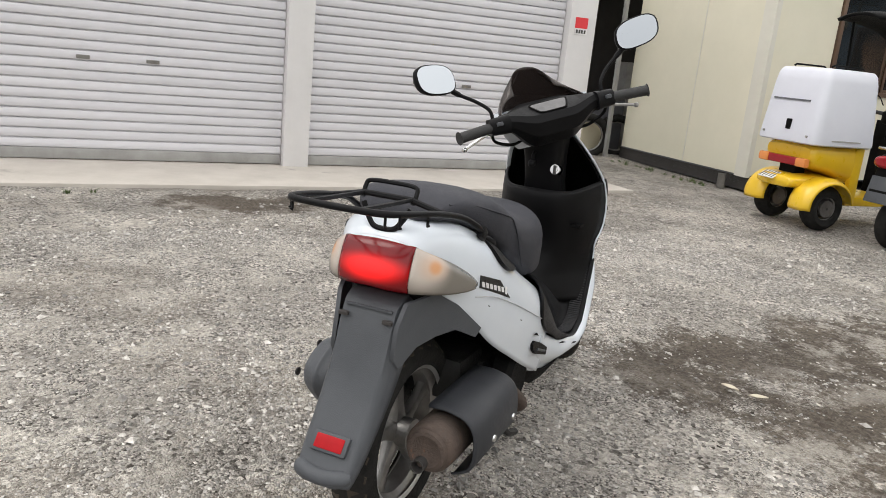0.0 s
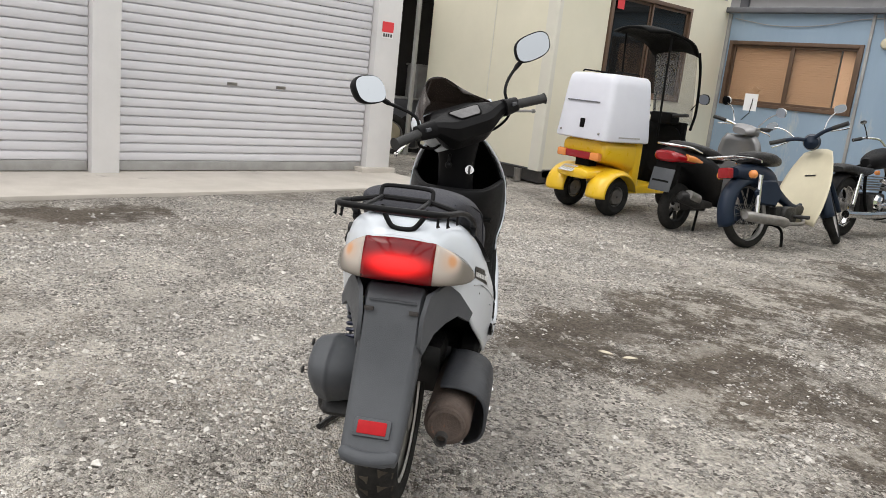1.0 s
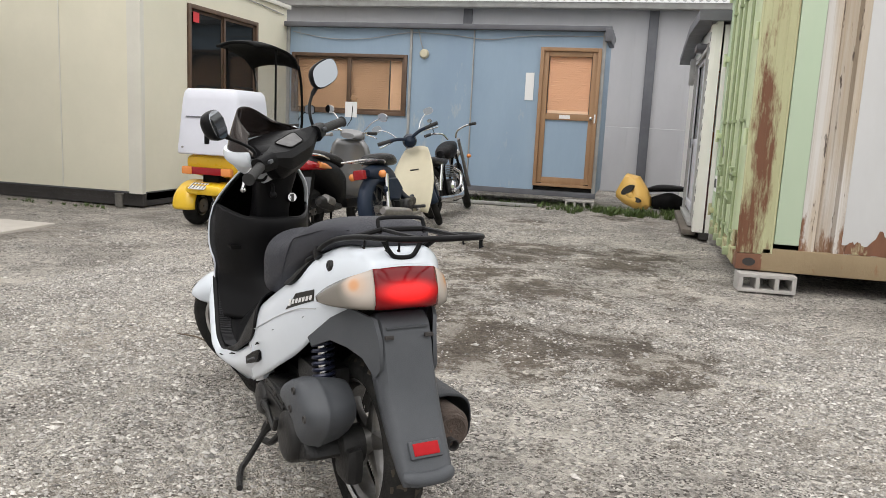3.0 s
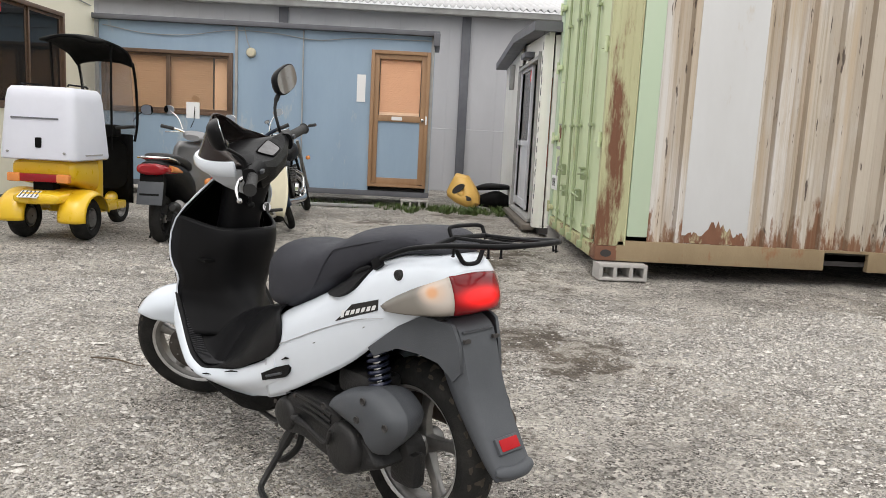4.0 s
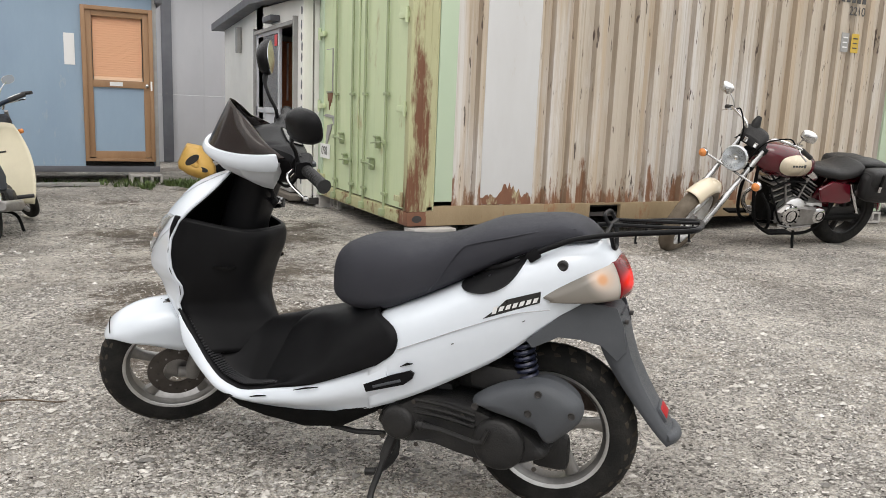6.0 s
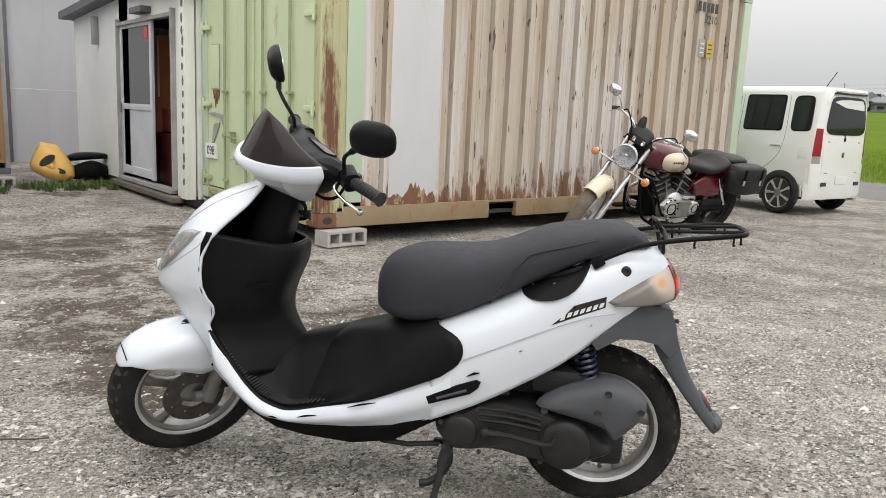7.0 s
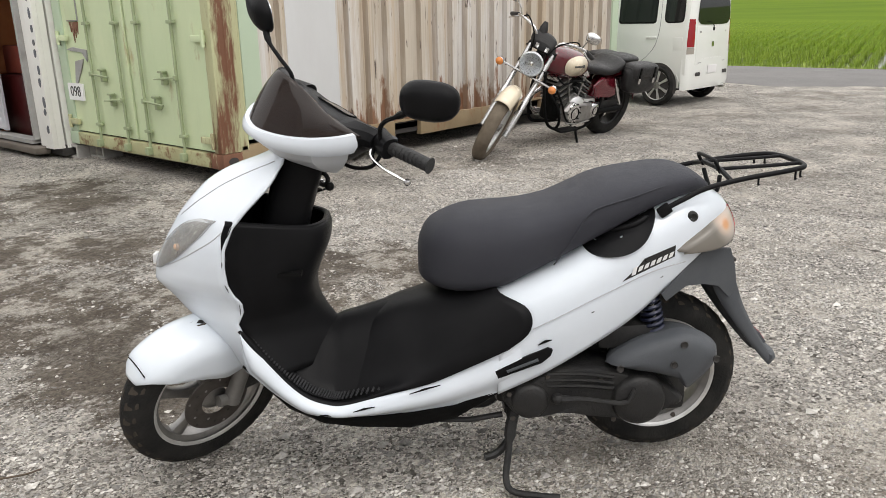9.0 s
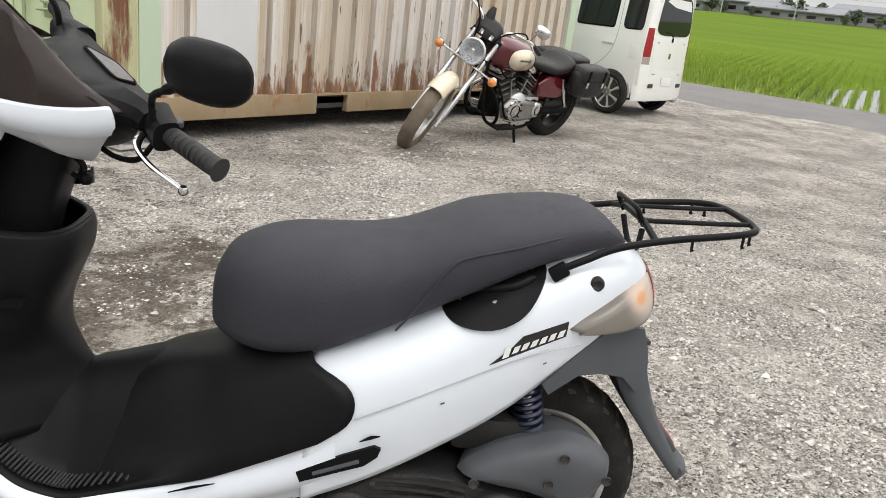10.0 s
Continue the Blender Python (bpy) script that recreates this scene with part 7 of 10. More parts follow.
    prof = [(0.179, 0.341), (0.165, 0.362), (0.107, 0.398), (0.044, 0.418), (-0.006, 0.430), (-0.056, 0.420), (-0.098, 0.392), (-0.111, 0.364), (-0.100, 0.326), (-0.054, 0.277), (-0.033, 0.263), (-0.013, 0.289), (0.021, 0.303), (0.065, 0.316), (0.124, 0.327)]
    pp = spline(prof + prof[:1], 48)[:-1]
    cx, cz = 0.02, 0.362
    ab.loft([[(cx + (x - cx) * k, y, cz + (z - cz) * k) for x, z in pp] for y, k in ((0.085, 0.78), (0.11, 0.90), (0.150, 0.985), (0.160, 1.0), (0.163, 1.02), (0.169, 1.02), (0.172, 1.0), (0.190, 0.96), (0.206, 0.87), (0.217, 0.70), (0.222, 0.4))])
    air = part("air_box", ab, GREYP, sc, "faded grey plastic air cleaner box", smooth=50)
    for x, z in ((0.158, 0.345), (-0.092, 0.362), (0.018, 0.350), (-0.005, 0.405)):
        part("screw", Mesh().lathe([(0.0, 0.0), (0.007, 0.001), (0.009, 0.004), (0.010, 0.0)], 12, pose(x, 0.222, z, -90, 0, 0)), DARKIN, air)
    blk = Mesh()
    blk.box((0.36, 0.0, 0.28), (0.22, 0.24, 0.16), r=0.03).box((0.22, -0.02, 0.33), (0.16, 0.16, 0.12), r=0.03).box((0.12, 0.10, 0.40), (0.16, 0.10, 0.07), r=0.02)
    part("engine_block", blk, ENGINE, sc, "dark engine block and hoses")
    fan = Mesh()
    fan.lathe([(0.0, 0.0), (0.07, 0.0), (0.085, -0.012), (0.09, -0.05)], 28, pose(0.33, -0.19, 0.30, 90, 0, 0))
    part("fan_cover", fan, MATTE, sc, "black cooling fan cover")
    brk = Mesh()
    brk.box((-0.02, 0.075, 0.20), (0.10, 0.05, 0.10), r=0.03).lathe([(0.0, 0.105), (0.03, 0.104), (0.045, 0.098), (0.05, 0.085), (0.052, 0.04)], 24, pose(0.0, 0, 0.238, -90, 0, 0))
    part("rear_hub_casting", brk, ENGINE, sc, "dark cast rear gear case")
    # shock absorber
    sh0, sh1 = Vector((0.028, 0.125, 0.325)), Vector((0.068, 0.125, 0.525))
    part("shock_rod", Mesh().tube([sh0, sh1], 0.014, 10), CHROME, sc)
    spr = Mesh()
    d = sh1 - sh0
    e1 = Vector((0, 1, 0))
    e2 = d.normalized().cross(e1)
    spr.tube([sh0 + d * (0.22 + 0.75 * k / 140) + (e1 * math.cos(k * 0.42) + e2 * math.sin(k * 0.42)) * 0.026 for k in range(141)], 0.0056, 6)
    part("shock_spring", spr, BLUESPR, sc, "dark blue coil spring")
    part("shock_body", Mesh().tube([sh0, sh0 + d * 0.2], 0.022, 12), ENGINE, sc)
    # exhaust on the far side
    mf = Mesh()
    my, mz = -0.152, 0.300
    mf.lathe([(0.0, 0.0), (0.044, 0.0), (0.052, 0.004), (0.056, 0.012), (0.057, 0.035), (0.058, 0.36), (0.05, 0.39), (0.02, 0.40)], 32, pose(-0.150, my, mz, 0, 90, 0))
    mu = part("muffler", mf, RUST, sc, "rust-brown steel muffler")
    part("end_plate", Mesh().lathe([(0.0, -0.004), (0.030, -0.004), (0.036, -0.008), (0.044, -0.006), (0.046, 0.004)], 28, pose(-0.153, my, mz, 0, 90, 0)), RUST, mu)
    part("tail_pipe", Mesh().lathe([(0.009, 0.0), (0.013, -0.028), (0.016, -0.028), (0.015, 0.0)], 14, pose(-0.153, my + 0.008, mz - 0.028, 0, 90, 0)), DARKIN, mu)
    gd = Mesh()
    gpoly = [(0.030, 0.078), (-0.010, 0.080), (-0.036, 0.076), (-0.062, 0.068), (-0.084, 0.046), (-0.092, 0.010), (-0.091, -0.030), (-0.076, -0.058), (-0.042, -0.074)]
    gd.loft([[(x, my + a * k, mz + b * k) for a, b in spline(gpoly, 16)] for x, k in ((-0.100, 0.94), (-0.092, 1.0), (0.17, 1.0), (0.185, 0.94))], False)
    gs = part("heat_guard", gd, GUARDM, mu, "dark grey heat guard", thick=0.004)
    for x in (0.01, 0.14):
        part("bolt", Mesh().lathe([(0.0, 0.004), (0.008, 0.004), (0.009, 0.0)], 10, pose(x, my - 0.0925, mz - 0.015, 90, 0, 0)), CHROME, gs)
    part("exhaust_pipe", Mesh().tube(spline([(0.30, my, mz), (0.36, -0.20, 0.22), (0.42, -0.12, 0.17), (0.44, -0.02, 0.19), (0.42, 0.0, 0.24)], 20), 0.016, 10), RUST, sc, "rusty exhaust pipe")
    # stands
    cs = Mesh()
    for s in (1, -1):
        cs.tube(spline([(0.43, s * 0.10, 0.19), (0.42, s * 0.12, 0.12), (0.46, s * 0.14, 0.07), (0.50, s * 0.15, 0.06)], 10), 0.011, 8)
    cs.tube([(0.43, -0.11, 0.18), (0.43, 0.11, 0.18)], 0.013, 8)
    cs.tube([(0.62, 0.13, 0.172), (0.54, 0.135, 0.170), (0.45, 0.13, 0.180)], 0.008, 8)
    part("centre_stand", cs, ENGINE, sc, "black steel centre stand, folded")
    ss = Mesh()
    ss.tube(spline([(0.415, 0.13, 0.20), (0.43, 0.155, 0.15), (0.440, 0.185, 0.09), (0.450, 0.215, 0.035), (0.435, 0.240, 0.010), (0.36, 0.265, 0.008), (0.315, 0.275, 0.009)], 24), [0.016] * 6 + [0.0095] * 18, 8)
    part("side_stand", ss, ENGINE, sc, "bent black steel side stand resting on the gravel")


RUBBERG = surf("grip_rubber", (0.02, 0.02, 0.021), (0.028, 0.028, 0.028), 20, 0.65, bump=0.3, bscale=400)
make_scooter()


# ---- other machines in the yard ----
def wheel(parent, m, R, w, rim, spokes=0, wire=False, rim_mat=None, hub_r=0.035, label="", tyre_mat=RUBBER):
    """A wheel about the local y axis: hub, tyre, rim and spokes."""
    rim_mat = rim_mat or ALLOY
    wh = part("wheel", Mesh().lathe([(0.010, -w * 0.45), (hub_r, -w * 0.42), (hub_r * 1.1, 0), (hub_r, w * 0.42), (0.010, w * 0.45)], 18, m @ AXLE), STEEL, parent, label)
    part("tyre", tyre_mesh(R, w, rim, 40).xf(m), tyre_mat, wh)
    tagged(part("tread", tread_mesh(R, w, 26).xf(m), tyre_mat, wh), kind="stuff")
    hw = w * 0.36
    part("rim", Mesh().lathe([(rim + 0.006, -hw), (rim - 0.006, -hw + 0.008), (rim - 0.014, 0), (rim - 0.006, hw - 0.008), (rim + 0.006, hw), (rim + 0.010, hw), (rim + 0.010, -hw), (rim + 0.006, -hw)], 40, m @ AXLE), rim_mat, wh)
    if wire:
        me = Mesh()
        for i in range(28):
            a = 2 * math.pi * i / 28
            b = a + (0.32 if i % 2 else -0.32)
            s = 1 if i % 4 < 2 else -1
            me.tube([m @ Vector((hub_r * math.cos(a), s * w * 0.3, hub_r * math.sin(a))), m @ Vector(((rim - 0.006) * math.cos(b), 0, (rim - 0.006) * math.sin(b)))], 0.0022, 4)
        tagged(part("wire_spokes", me, STEEL, wh), kind="stuff")
    for i in range(spokes):
        a = 2 * math.pi * i / spokes
        sp = Mesh()
        sp.loft([[m @ Vector((u * math.cos(a) - math.sin(a) * dx, dy, u * math.sin(a) + math.cos(a) * dx)) for dx, dy in squircle(h, w * 0.16, 3, 8)] for u, h in ((hub_r * 0.8, rim * 0.12), (rim * 0.6, rim * 0.075), (rim, rim * 0.12))])
        part("spoke", sp, rim_mat, wh)
    return wh


def blob(stations, e=2.6, n=26, m=40):
    """A rounded solid along x: stations (x, centre y, centre z, half width, half height)."""
    rings = []
    for x, cy, cz, hw, hh in spline(stations, m):
        rings.append([(x, cy + a, cz + b) for a, b in squircle(max(hw, 0.002), max(hh, 0.002), e, n)])
    return Mesh().loft(rings)


def fender_mesh(c, R, hw, a0, a1, n=26, drop=0.035, m=None):
    rings = []
    for i in range(n + 1):
        a = radians(a0 + (a1 - a0) * i / n)
        ring = []
        for k in range(-8, 9):
            y = k / 8
            r = R - drop * abs(y) ** 3
            ring.append((c[0] + math.cos(a) * r, y * hw, c[1] + math.sin(a) * r))
        rings.append(ring)
    me = Mesh().loft(rings, False)
    return me


def steer_matrix(pivot, rake, turn):
    ax = Vector((-math.sin(radians(rake)), 0, math.cos(radians(rake))))
    return Matrix.Translation(pivot) @ Matrix.Rotation(radians(turn), 4, ax) @ Matrix.Translation(-Vector(pivot))


def round_mirror(parent, st, base, tip, mat_, glass_n, size=(0.055, 0.04)):
    me = Mesh().tube(spline([base, (base[0] * 0.6 + tip[0] * 0.4 + 0.01, base[1] * 0.6 + tip[1] * 0.4, base[2] * 0.4 + tip[2] * 0.6), tip], 8), 0.005, 6)
    mo = part("mirror", me.xf(st), mat_, parent)
    mm = Matrix.Translation(tip) @ pose(0, 0, 0, 0, -8, glass_n)
    hs = Mesh().loft([[mm @ Vector((x, a * k, b * k)) for a, b in squircle(size[0], size[1], 2.6, 20)] for x, k in ((-0.004, 1), (0.006, 1.02), (0.022, 0.7), (0.028, 0.3))])
    part("housing", hs.xf(st), mat_, mo)
    part("mirror_glass", Mesh().loft([[mm @ Vector((x, a * 0.93, b * 0.93)) for a, b in squircle(size[0], size[1], 2.6, 20)] for x in (-0.006, -0.004)]).xf(st), MIRROR, mo)


HEADCLEAR = surf("headlight_reflector", (0.78, 0.80, 0.82), (0.55, 0.57, 0.59), 30, 0.28, metal=0.85, rvar=0.05)


def make_cruiser():
    M = pose(4.16, 4.17, 0.0, -13, 0, 172.6) @ Matrix.Scale(1.075, 4)
    b = thing("cruiser_motorcycle", M, "maroon and cream cruiser motorcycle leaning on its side stand", "motorcycle")
    wb, R, Rr = 1.72, 0.325, 0.315
    S = steer_matrix((1.10, 0, 0.86), 33, 33)
    wheel(b, pose(0, 0, Rr), Rr, 0.16, 0.20, 5, rim_mat=ENGINE, label="rear wheel")
    wheel(b, S @ pose(wb, 0, R), R, 0.115, 0.235, 5, rim_mat=ALLOY, label="front wheel", tyre_mat=DUSTY)
    ax = Vector((-math.sin(radians(33)), 0, math.cos(radians(33))))
    for s in (1, -1):
        p0 = Vector((wb - 0.02, s * 0.105, R - 0.06))
        part("fork_leg", Mesh().tube([p0, p0 + ax * 0.36, p0 + ax * 0.37, p0 + ax * 0.78], [0.026, 0.026, 0.021, 0.021], 14).xf(S), FORKM, b, "bright metal fork tube")
    part("triple_clamp", Mesh().box((1.35, 0, 0.78), (0.06, 0.26, 0.05), r=0.012).box((1.26, 0, 0.92), (0.06, 0.26, 0.04), r=0.012).box((1.20, 0, 0.85), (0.22, 0.08, 0.08), r=0.02).xf(S), MATTE, b)
    ff = fender_mesh((wb, R), R + 0.035, 0.080, 54, 118, drop=0.07)
    part("front_fender", ff.xf(S), CREAM, b, "cream front fender", thick=0.004)
    hl = Mesh().lathe([(0.0, -0.11), (0.055, -0.10), (0.088, -0.05), (0.098, 0.0), (0.101, 0.02), (0.095, 0.024)], 30, S @ pose(1.46, 0, 0.835, 0, 85, 0))
    h = part("headlight", hl, CHROME, b, "round chrome headlight")
    part("lens", Mesh().lathe([(0.0, -0.055), (0.03, -0.050), (0.055, -0.032), (0.076, -0.006), (0.087, 0.018), (0.093, 0.030), (0.100, 0.026), (0.103, 0.008)], 30, S @ pose(1.46, 0, 0.835, 0, 85, 0)), HEADCLEAR, h, "bright bowl reflector inside a chrome ring")
    part("bulb", Mesh().lathe([(0.0, 0.0), (0.016, -0.006), (0.020, -0.022), (0.014, -0.05)], 16, S @ pose(1.46, 0, 0.835, 0, 85, 0)), CHROME, h)
    bar = Mesh().tube([(1.435, -0.235, 0.725), (1.435, 0.235, 0.725)], 0.009, 8)
    part("signal_bar", bar.xf(S), CHROME, b)
    for s in (1, -1):
        t = part("turn_signal", Mesh().ball((1.44, s * 0.25, 0.725), 0.036, 14).xf(S), CHROME, b)
        part("lens", Mesh().lathe([(0.0, 0.018), (0.02, 0.014), (0.033, 0.0)], 18, S @ pose(1.462, s * 0.25, 0.725, 0, 88, 0)), AMBER, t, "amber lens")
        hb = spline([(1.25, s * 0.06, 0.93), (1.26, s * 0.13, 1.04), (1.20, s * 0.29, 1.06), (1.08, s * 0.39, 1.00)], 18)
        part("handlebar", Mesh().tube(hb, 0.0125, 10).xf(S), CHROME, b, "pulled-back chrome handlebar")
        part("grip", Mesh().tube([hb[-5], hb[-1]], 0.019, 12).xf(S), RUBBERG, b)
        part("lever", Mesh().tube(spline([hb[-6], Vector(hb[-4]) + Vector((0.05, 0, -0.01)), Vector(hb[-1]) + Vector((0.06, 0, -0.02))], 8), 0.006, 6).xf(S), CHROME, b)
        round_mirror(b, S, hb[-7], (1.24, s * 0.37 - 0.04, 1.19), CHROME, s * 5, (0.06, 0.042))
        cb = spline([(1.20, s * 0.28, 1.06), (1.25, s * 0.22, 1.10), (1.32, s * 0.10, 1.0), (1.34, s * 0.06, 0.82)], 14)
        part("cable", Mesh().tube(cb, 0.006, 6).xf(S), MATTE, b)
    vis = Mesh().loft([[(1.30 - 0.05 * u, w * (0.14 - 0.06 * u), 0.90 + 0.12 * u + 0.02 * (1 - w * w)) for w in np.linspace(-1, 1, 13)] for u in np.linspace(0, 1, 6)], False)
    part("visor", vis.xf(S), LEATHER, b, "black leather visor above the headlight", thick=0.012)
    bag = blob([(1.16, -0.03, 0.97, 0.07, 0.03), (1.19, -0.03, 0.985, 0.10, 0.055), (1.25, -0.02, 0.98, 0.115, 0.06), (1.31, -0.01, 0.95, 0.09, 0.035)], e=2.6)
    tb = part("tool_roll", bag.xf(S), LEATHER, b, "black leather roll strapped above the headlight", smooth=50)
    part("roll_end", Mesh().tube([S @ Vector((1.22, -0.06, 1.02)), S @ Vector((1.21, -0.075, 1.07)), S @ Vector((1.19, -0.08, 1.11))], [0.04, 0.034, 0.018], 12), LEATHER, tb)
    for s in (1, -1):
        part("buckle", Mesh().box((1.325, s * 0.045, 0.95), (0.008, 0.03, 0.04), r=0.003).xf(S), CHROME, tb)
    tank = blob([(0.52, 0, 0.71, 0.05, 0.05), (0.56, 0, 0.72, 0.10, 0.085), (0.70, 0, 0.74, 0.145, 0.125), (0.88, 0, 0.76, 0.165, 0.14), (1.02, 0, 0.78, 0.14, 0.12), (1.11, 0, 0.79, 0.07, 0.07)])
    tk = part("fuel_tank", tank, MAROON, b, "maroon teardrop fuel tank with cream side panels", smooth=60)
    for s in (1, -1):
        pn = []
        for k, (dx, dz) in enumerate(squircle(0.175, 0.088, 2.4, 26)):
            x = 0.80 + dx
            z = 0.752 + dz + dx * 0.05
            hw, hh, cz = lerp_at([(0.52, 0.05, 0.05, 0.71), (0.56, 0.10, 0.085, 0.72), (0.70, 0.145, 0.125, 0.74), (0.88, 0.165, 0.14, 0.76), (1.02, 0.14, 0.12, 0.78), (1.11, 0.07, 0.07, 0.79)], x)
            v = min(0.96, abs(z - cz) / hh)
            pn.append((x, s * (hw * (1 - v ** 2.6) ** (1 / 2.6) + 0.016), z))
        pc = (0.80, s * 0.183, 0.752)
        me = Mesh().add(pn + [pc], [(i, (i + 1) % 26, 26) for i in range(26)])
        pl = part("tank_panel", me, CREAM, tk, "cream tank panel", thick=0.003)
        for j in range(5):
            part("emblem_mark", Mesh().box((0.74 + j * 0.028, s * 0.1835, 0.755), (0.018, 0.006, 0.016 + 0.01 * (j == 0)), r=0.002), INK, pl)
    part("fuel_cap", Mesh().lathe([(0.0, 0.02), (0.03, 0.018), (0.034, 0.0)], 18, pose(0.82, 0, 0.893)), CHROME, tk)
    dash = Mesh().box((0.80, 0, 0.888), (0.26, 0.07, 0.02), r=0.008)
    part("tank_console", dash, CHROME, tk)
    seat = blob([(0.02, 0, 0.70, 0.11, 0.04), (0.09, 0, 0.715, 0.17, 0.07), (0.26, 0, 0.675, 0.175, 0.055), (0.40, 0, 0.68, 0.14, 0.05), (0.54, 0, 0.70, 0.08, 0.035)])
    part("seat", seat, LEATHER, b, "black leather saddle", smooth=60)
    pil = blob([(-0.26, 0, 0.735, 0.06, 0.02), (-0.20, 0, 0.745, 0.11, 0.035), (0.0, 0, 0.75, 0.12, 0.04), (0.10, 0, 0.745, 0.10, 0.03)])
    part("pillion_seat", pil, LEATHER, b)
    rf = fender_mesh((0.0, Rr), Rr + 0.055, 0.105, 12, 175, drop=0.09)
    part("rear_fender", rf, MAROON, b, "maroon rear fender", thick=0.005)
    part("fender_stripe", fender_mesh((0.0, Rr), Rr + 0.060, 0.05, 55, 120, drop=0.012), CREAM, b, "cream fender panel", thick=0.003)
    for s in (1, -1):
        bag = blob([(-0.32, s * 0.225, 0.61, 0.03, 0.06), (-0.28, s * 0.225, 0.60, 0.07, 0.115), (-0.08, s * 0.225, 0.60, 0.085, 0.13), (0.08, s * 0.225, 0.61, 0.07, 0.12), (0.13, s * 0.225, 0.62, 0.03, 0.07)], e=3.0)
        bo = part("saddlebag", bag, LEATHER, b, "black leather saddlebag", smooth=50)
        part("bag_flap", blob([(-0.30, s * 0.225, 0.665, 0.05, 0.05), (-0.26, s * 0.225, 0.68, 0.085, 0.07), (-0.08, s * 0.225, 0.685, 0.096, 0.075), (0.07, s * 0.225, 0.68, 0.085, 0.07), (0.11, s * 0.225, 0.67, 0.05, 0.05)], e=3.5), LEATHER, bo)
        for x in (-0.2, 0.03):
            part("buckle", Mesh().box((x, s * 0.320, 0.61), (0.03, 0.008, 0.05), r=0.003), CHROME, bo)
            part("strap", Mesh().box((x, s * 0.319, 0.66), (0.022, 0.006, 0.15)), MATTE, bo)
        sc_ = Mesh().prism([(0.10, 0.44), (0.20, 0.42), (0.42, 0.44), (0.48, 0.55), (0.36, 0.62), (0.16, 0.60)], s * 0.12, s * 0.15, "y", 0.01)
        part("side_cover", sc_, MAROON, b, "maroon side cover")
    frame = Mesh()
    for s in (1, -1):
        frame.tube(spline([(1.07, s * 0.03, 0.80), (1.08, s * 0.08, 0.5), (1.00, s * 0.11, 0.24), (0.8, s * 0.13, 0.17), (0.45, s * 0.13, 0.17), (0.3, s * 0.13, 0.35), (0.3, s * 0.10, 0.62)], 30), 0.014, 8)
    part("frame", frame, MATTE, b, "black tubular frame")
    part("engine_core", Mesh().box((0.70, 0, 0.44), (0.46, 0.14, 0.40), r=0.04), MATTE, b)
    crank = Mesh().lathe([(0.0, -0.17), (0.10, -0.165), (0.13, -0.14), (0.135, 0.14), (0.10, 0.165), (0.0, 0.17)], 28, pose(0.68, 0, 0.34) @ AXLE)
    crank.box((0.50, 0, 0.33), (0.30, 0.24, 0.2), r=0.04)
    en = part("engine", crank, ALLOY, b, "polished alloy v-twin engine")
    for c0, tl in (((0.82, 0.50), -22), ((0.60, 0.50), 26)):
        for j in range(7):
            m = pose(c0[0], 0, c0[1], 0, -tl, 0) @ pose(0, 0, -0.05 + j * 0.027)
            part("cooling_fin", Mesh().box((0, 0, 0), (0.19 - 0.005 * j, 0.23, 0.013), m=m, r=0.004), ENGINE if j % 2 else STEEL, en)
        part("cylinder", Mesh().lathe([(0.055, -0.08), (0.055, 0.16)], 18, pose(c0[0], 0, c0[1], 0, -tl, 0)), MATTE, en)
        part("rocker_cover", Mesh().box((0, 0, 0), (0.15, 0.17, 0.06), m=pose(c0[0], 0, c0[1], 0, -tl, 0) @ pose(0, 0, 0.165), r=0.02), CHROME, en)
    for c0, r in (((0.74, 0.33), 0.10), ((0.44, 0.33), 0.075)):
        part("case_cover", Mesh().lathe([(0.0, 0.03), (r * 0.5, 0.028), (r * 0.85, 0.015), (r, -0.01), (r, -0.05)], 28, pose(c0[0], 0.17, c0[1], -90, 0, 0)), CHROME, en)
        part("case_ring", Mesh().lathe([(r * 0.50, 0.032), (r * 0.54, 0.032), (r * 0.54, 0.02)], 24, pose(c0[0], 0.17, c0[1], -90, 0, 0)), MATTE, en)
    for x0, x1 in ((0.67, 0.60), (0.77, 0.84)):
        part("pushrod_tube", Mesh().tube([(x0, 0.125, 0.42), (x1, 0.118, 0.64)], 0.009, 8), STEEL, en)
    part("primary_cover", Mesh().prism([(0.36, 0.28), (0.50, 0.235), (0.72, 0.215), (0.86, 0.26), (0.88, 0.36), (0.80, 0.43), (0.56, 0.415), (0.38, 0.38)], 0.13, 0.185, "y", 0.035), STEEL, en, "polished alloy primary cover")
    part("front_guard", Mesh().tube(spline([(1.02, 0.10, 0.50), (1.00, 0.20, 0.40), (0.98, 0.22, 0.28), (0.94, 0.16, 0.20)], 14), 0.013, 8), MATTE, b)
    part("gear_linkage", Mesh().tube([(0.90, 0.23, 0.27), (0.72, 0.215, 0.24), (0.52, 0.205, 0.25)], 0.007, 8), STEEL, en)
    part("oil_line", Mesh().tube(spline([(0.95, 0.09, 0.55), (0.93, 0.17, 0.44), (0.86, 0.19, 0.30), (0.74, 0.18, 0.22)], 14), 0.009, 8), MATTE, en)
    part("wiring", Mesh().tube(spline([(0.98, 0.10, 0.66), (0.92, 0.15, 0.60), (0.78, 0.15, 0.62), (0.62, 0.15, 0.60)], 14), 0.008, 8), MATTE, en)
    part("ignition_cover", Mesh().box((0.70, 0.135, 0.60), (0.12, 0.05, 0.12), m=pose(0.70, 0.135, 0.60, 0, 20, 0) @ pose(-0.70, -0.135, -0.60), r=0.015), CHROME, en)
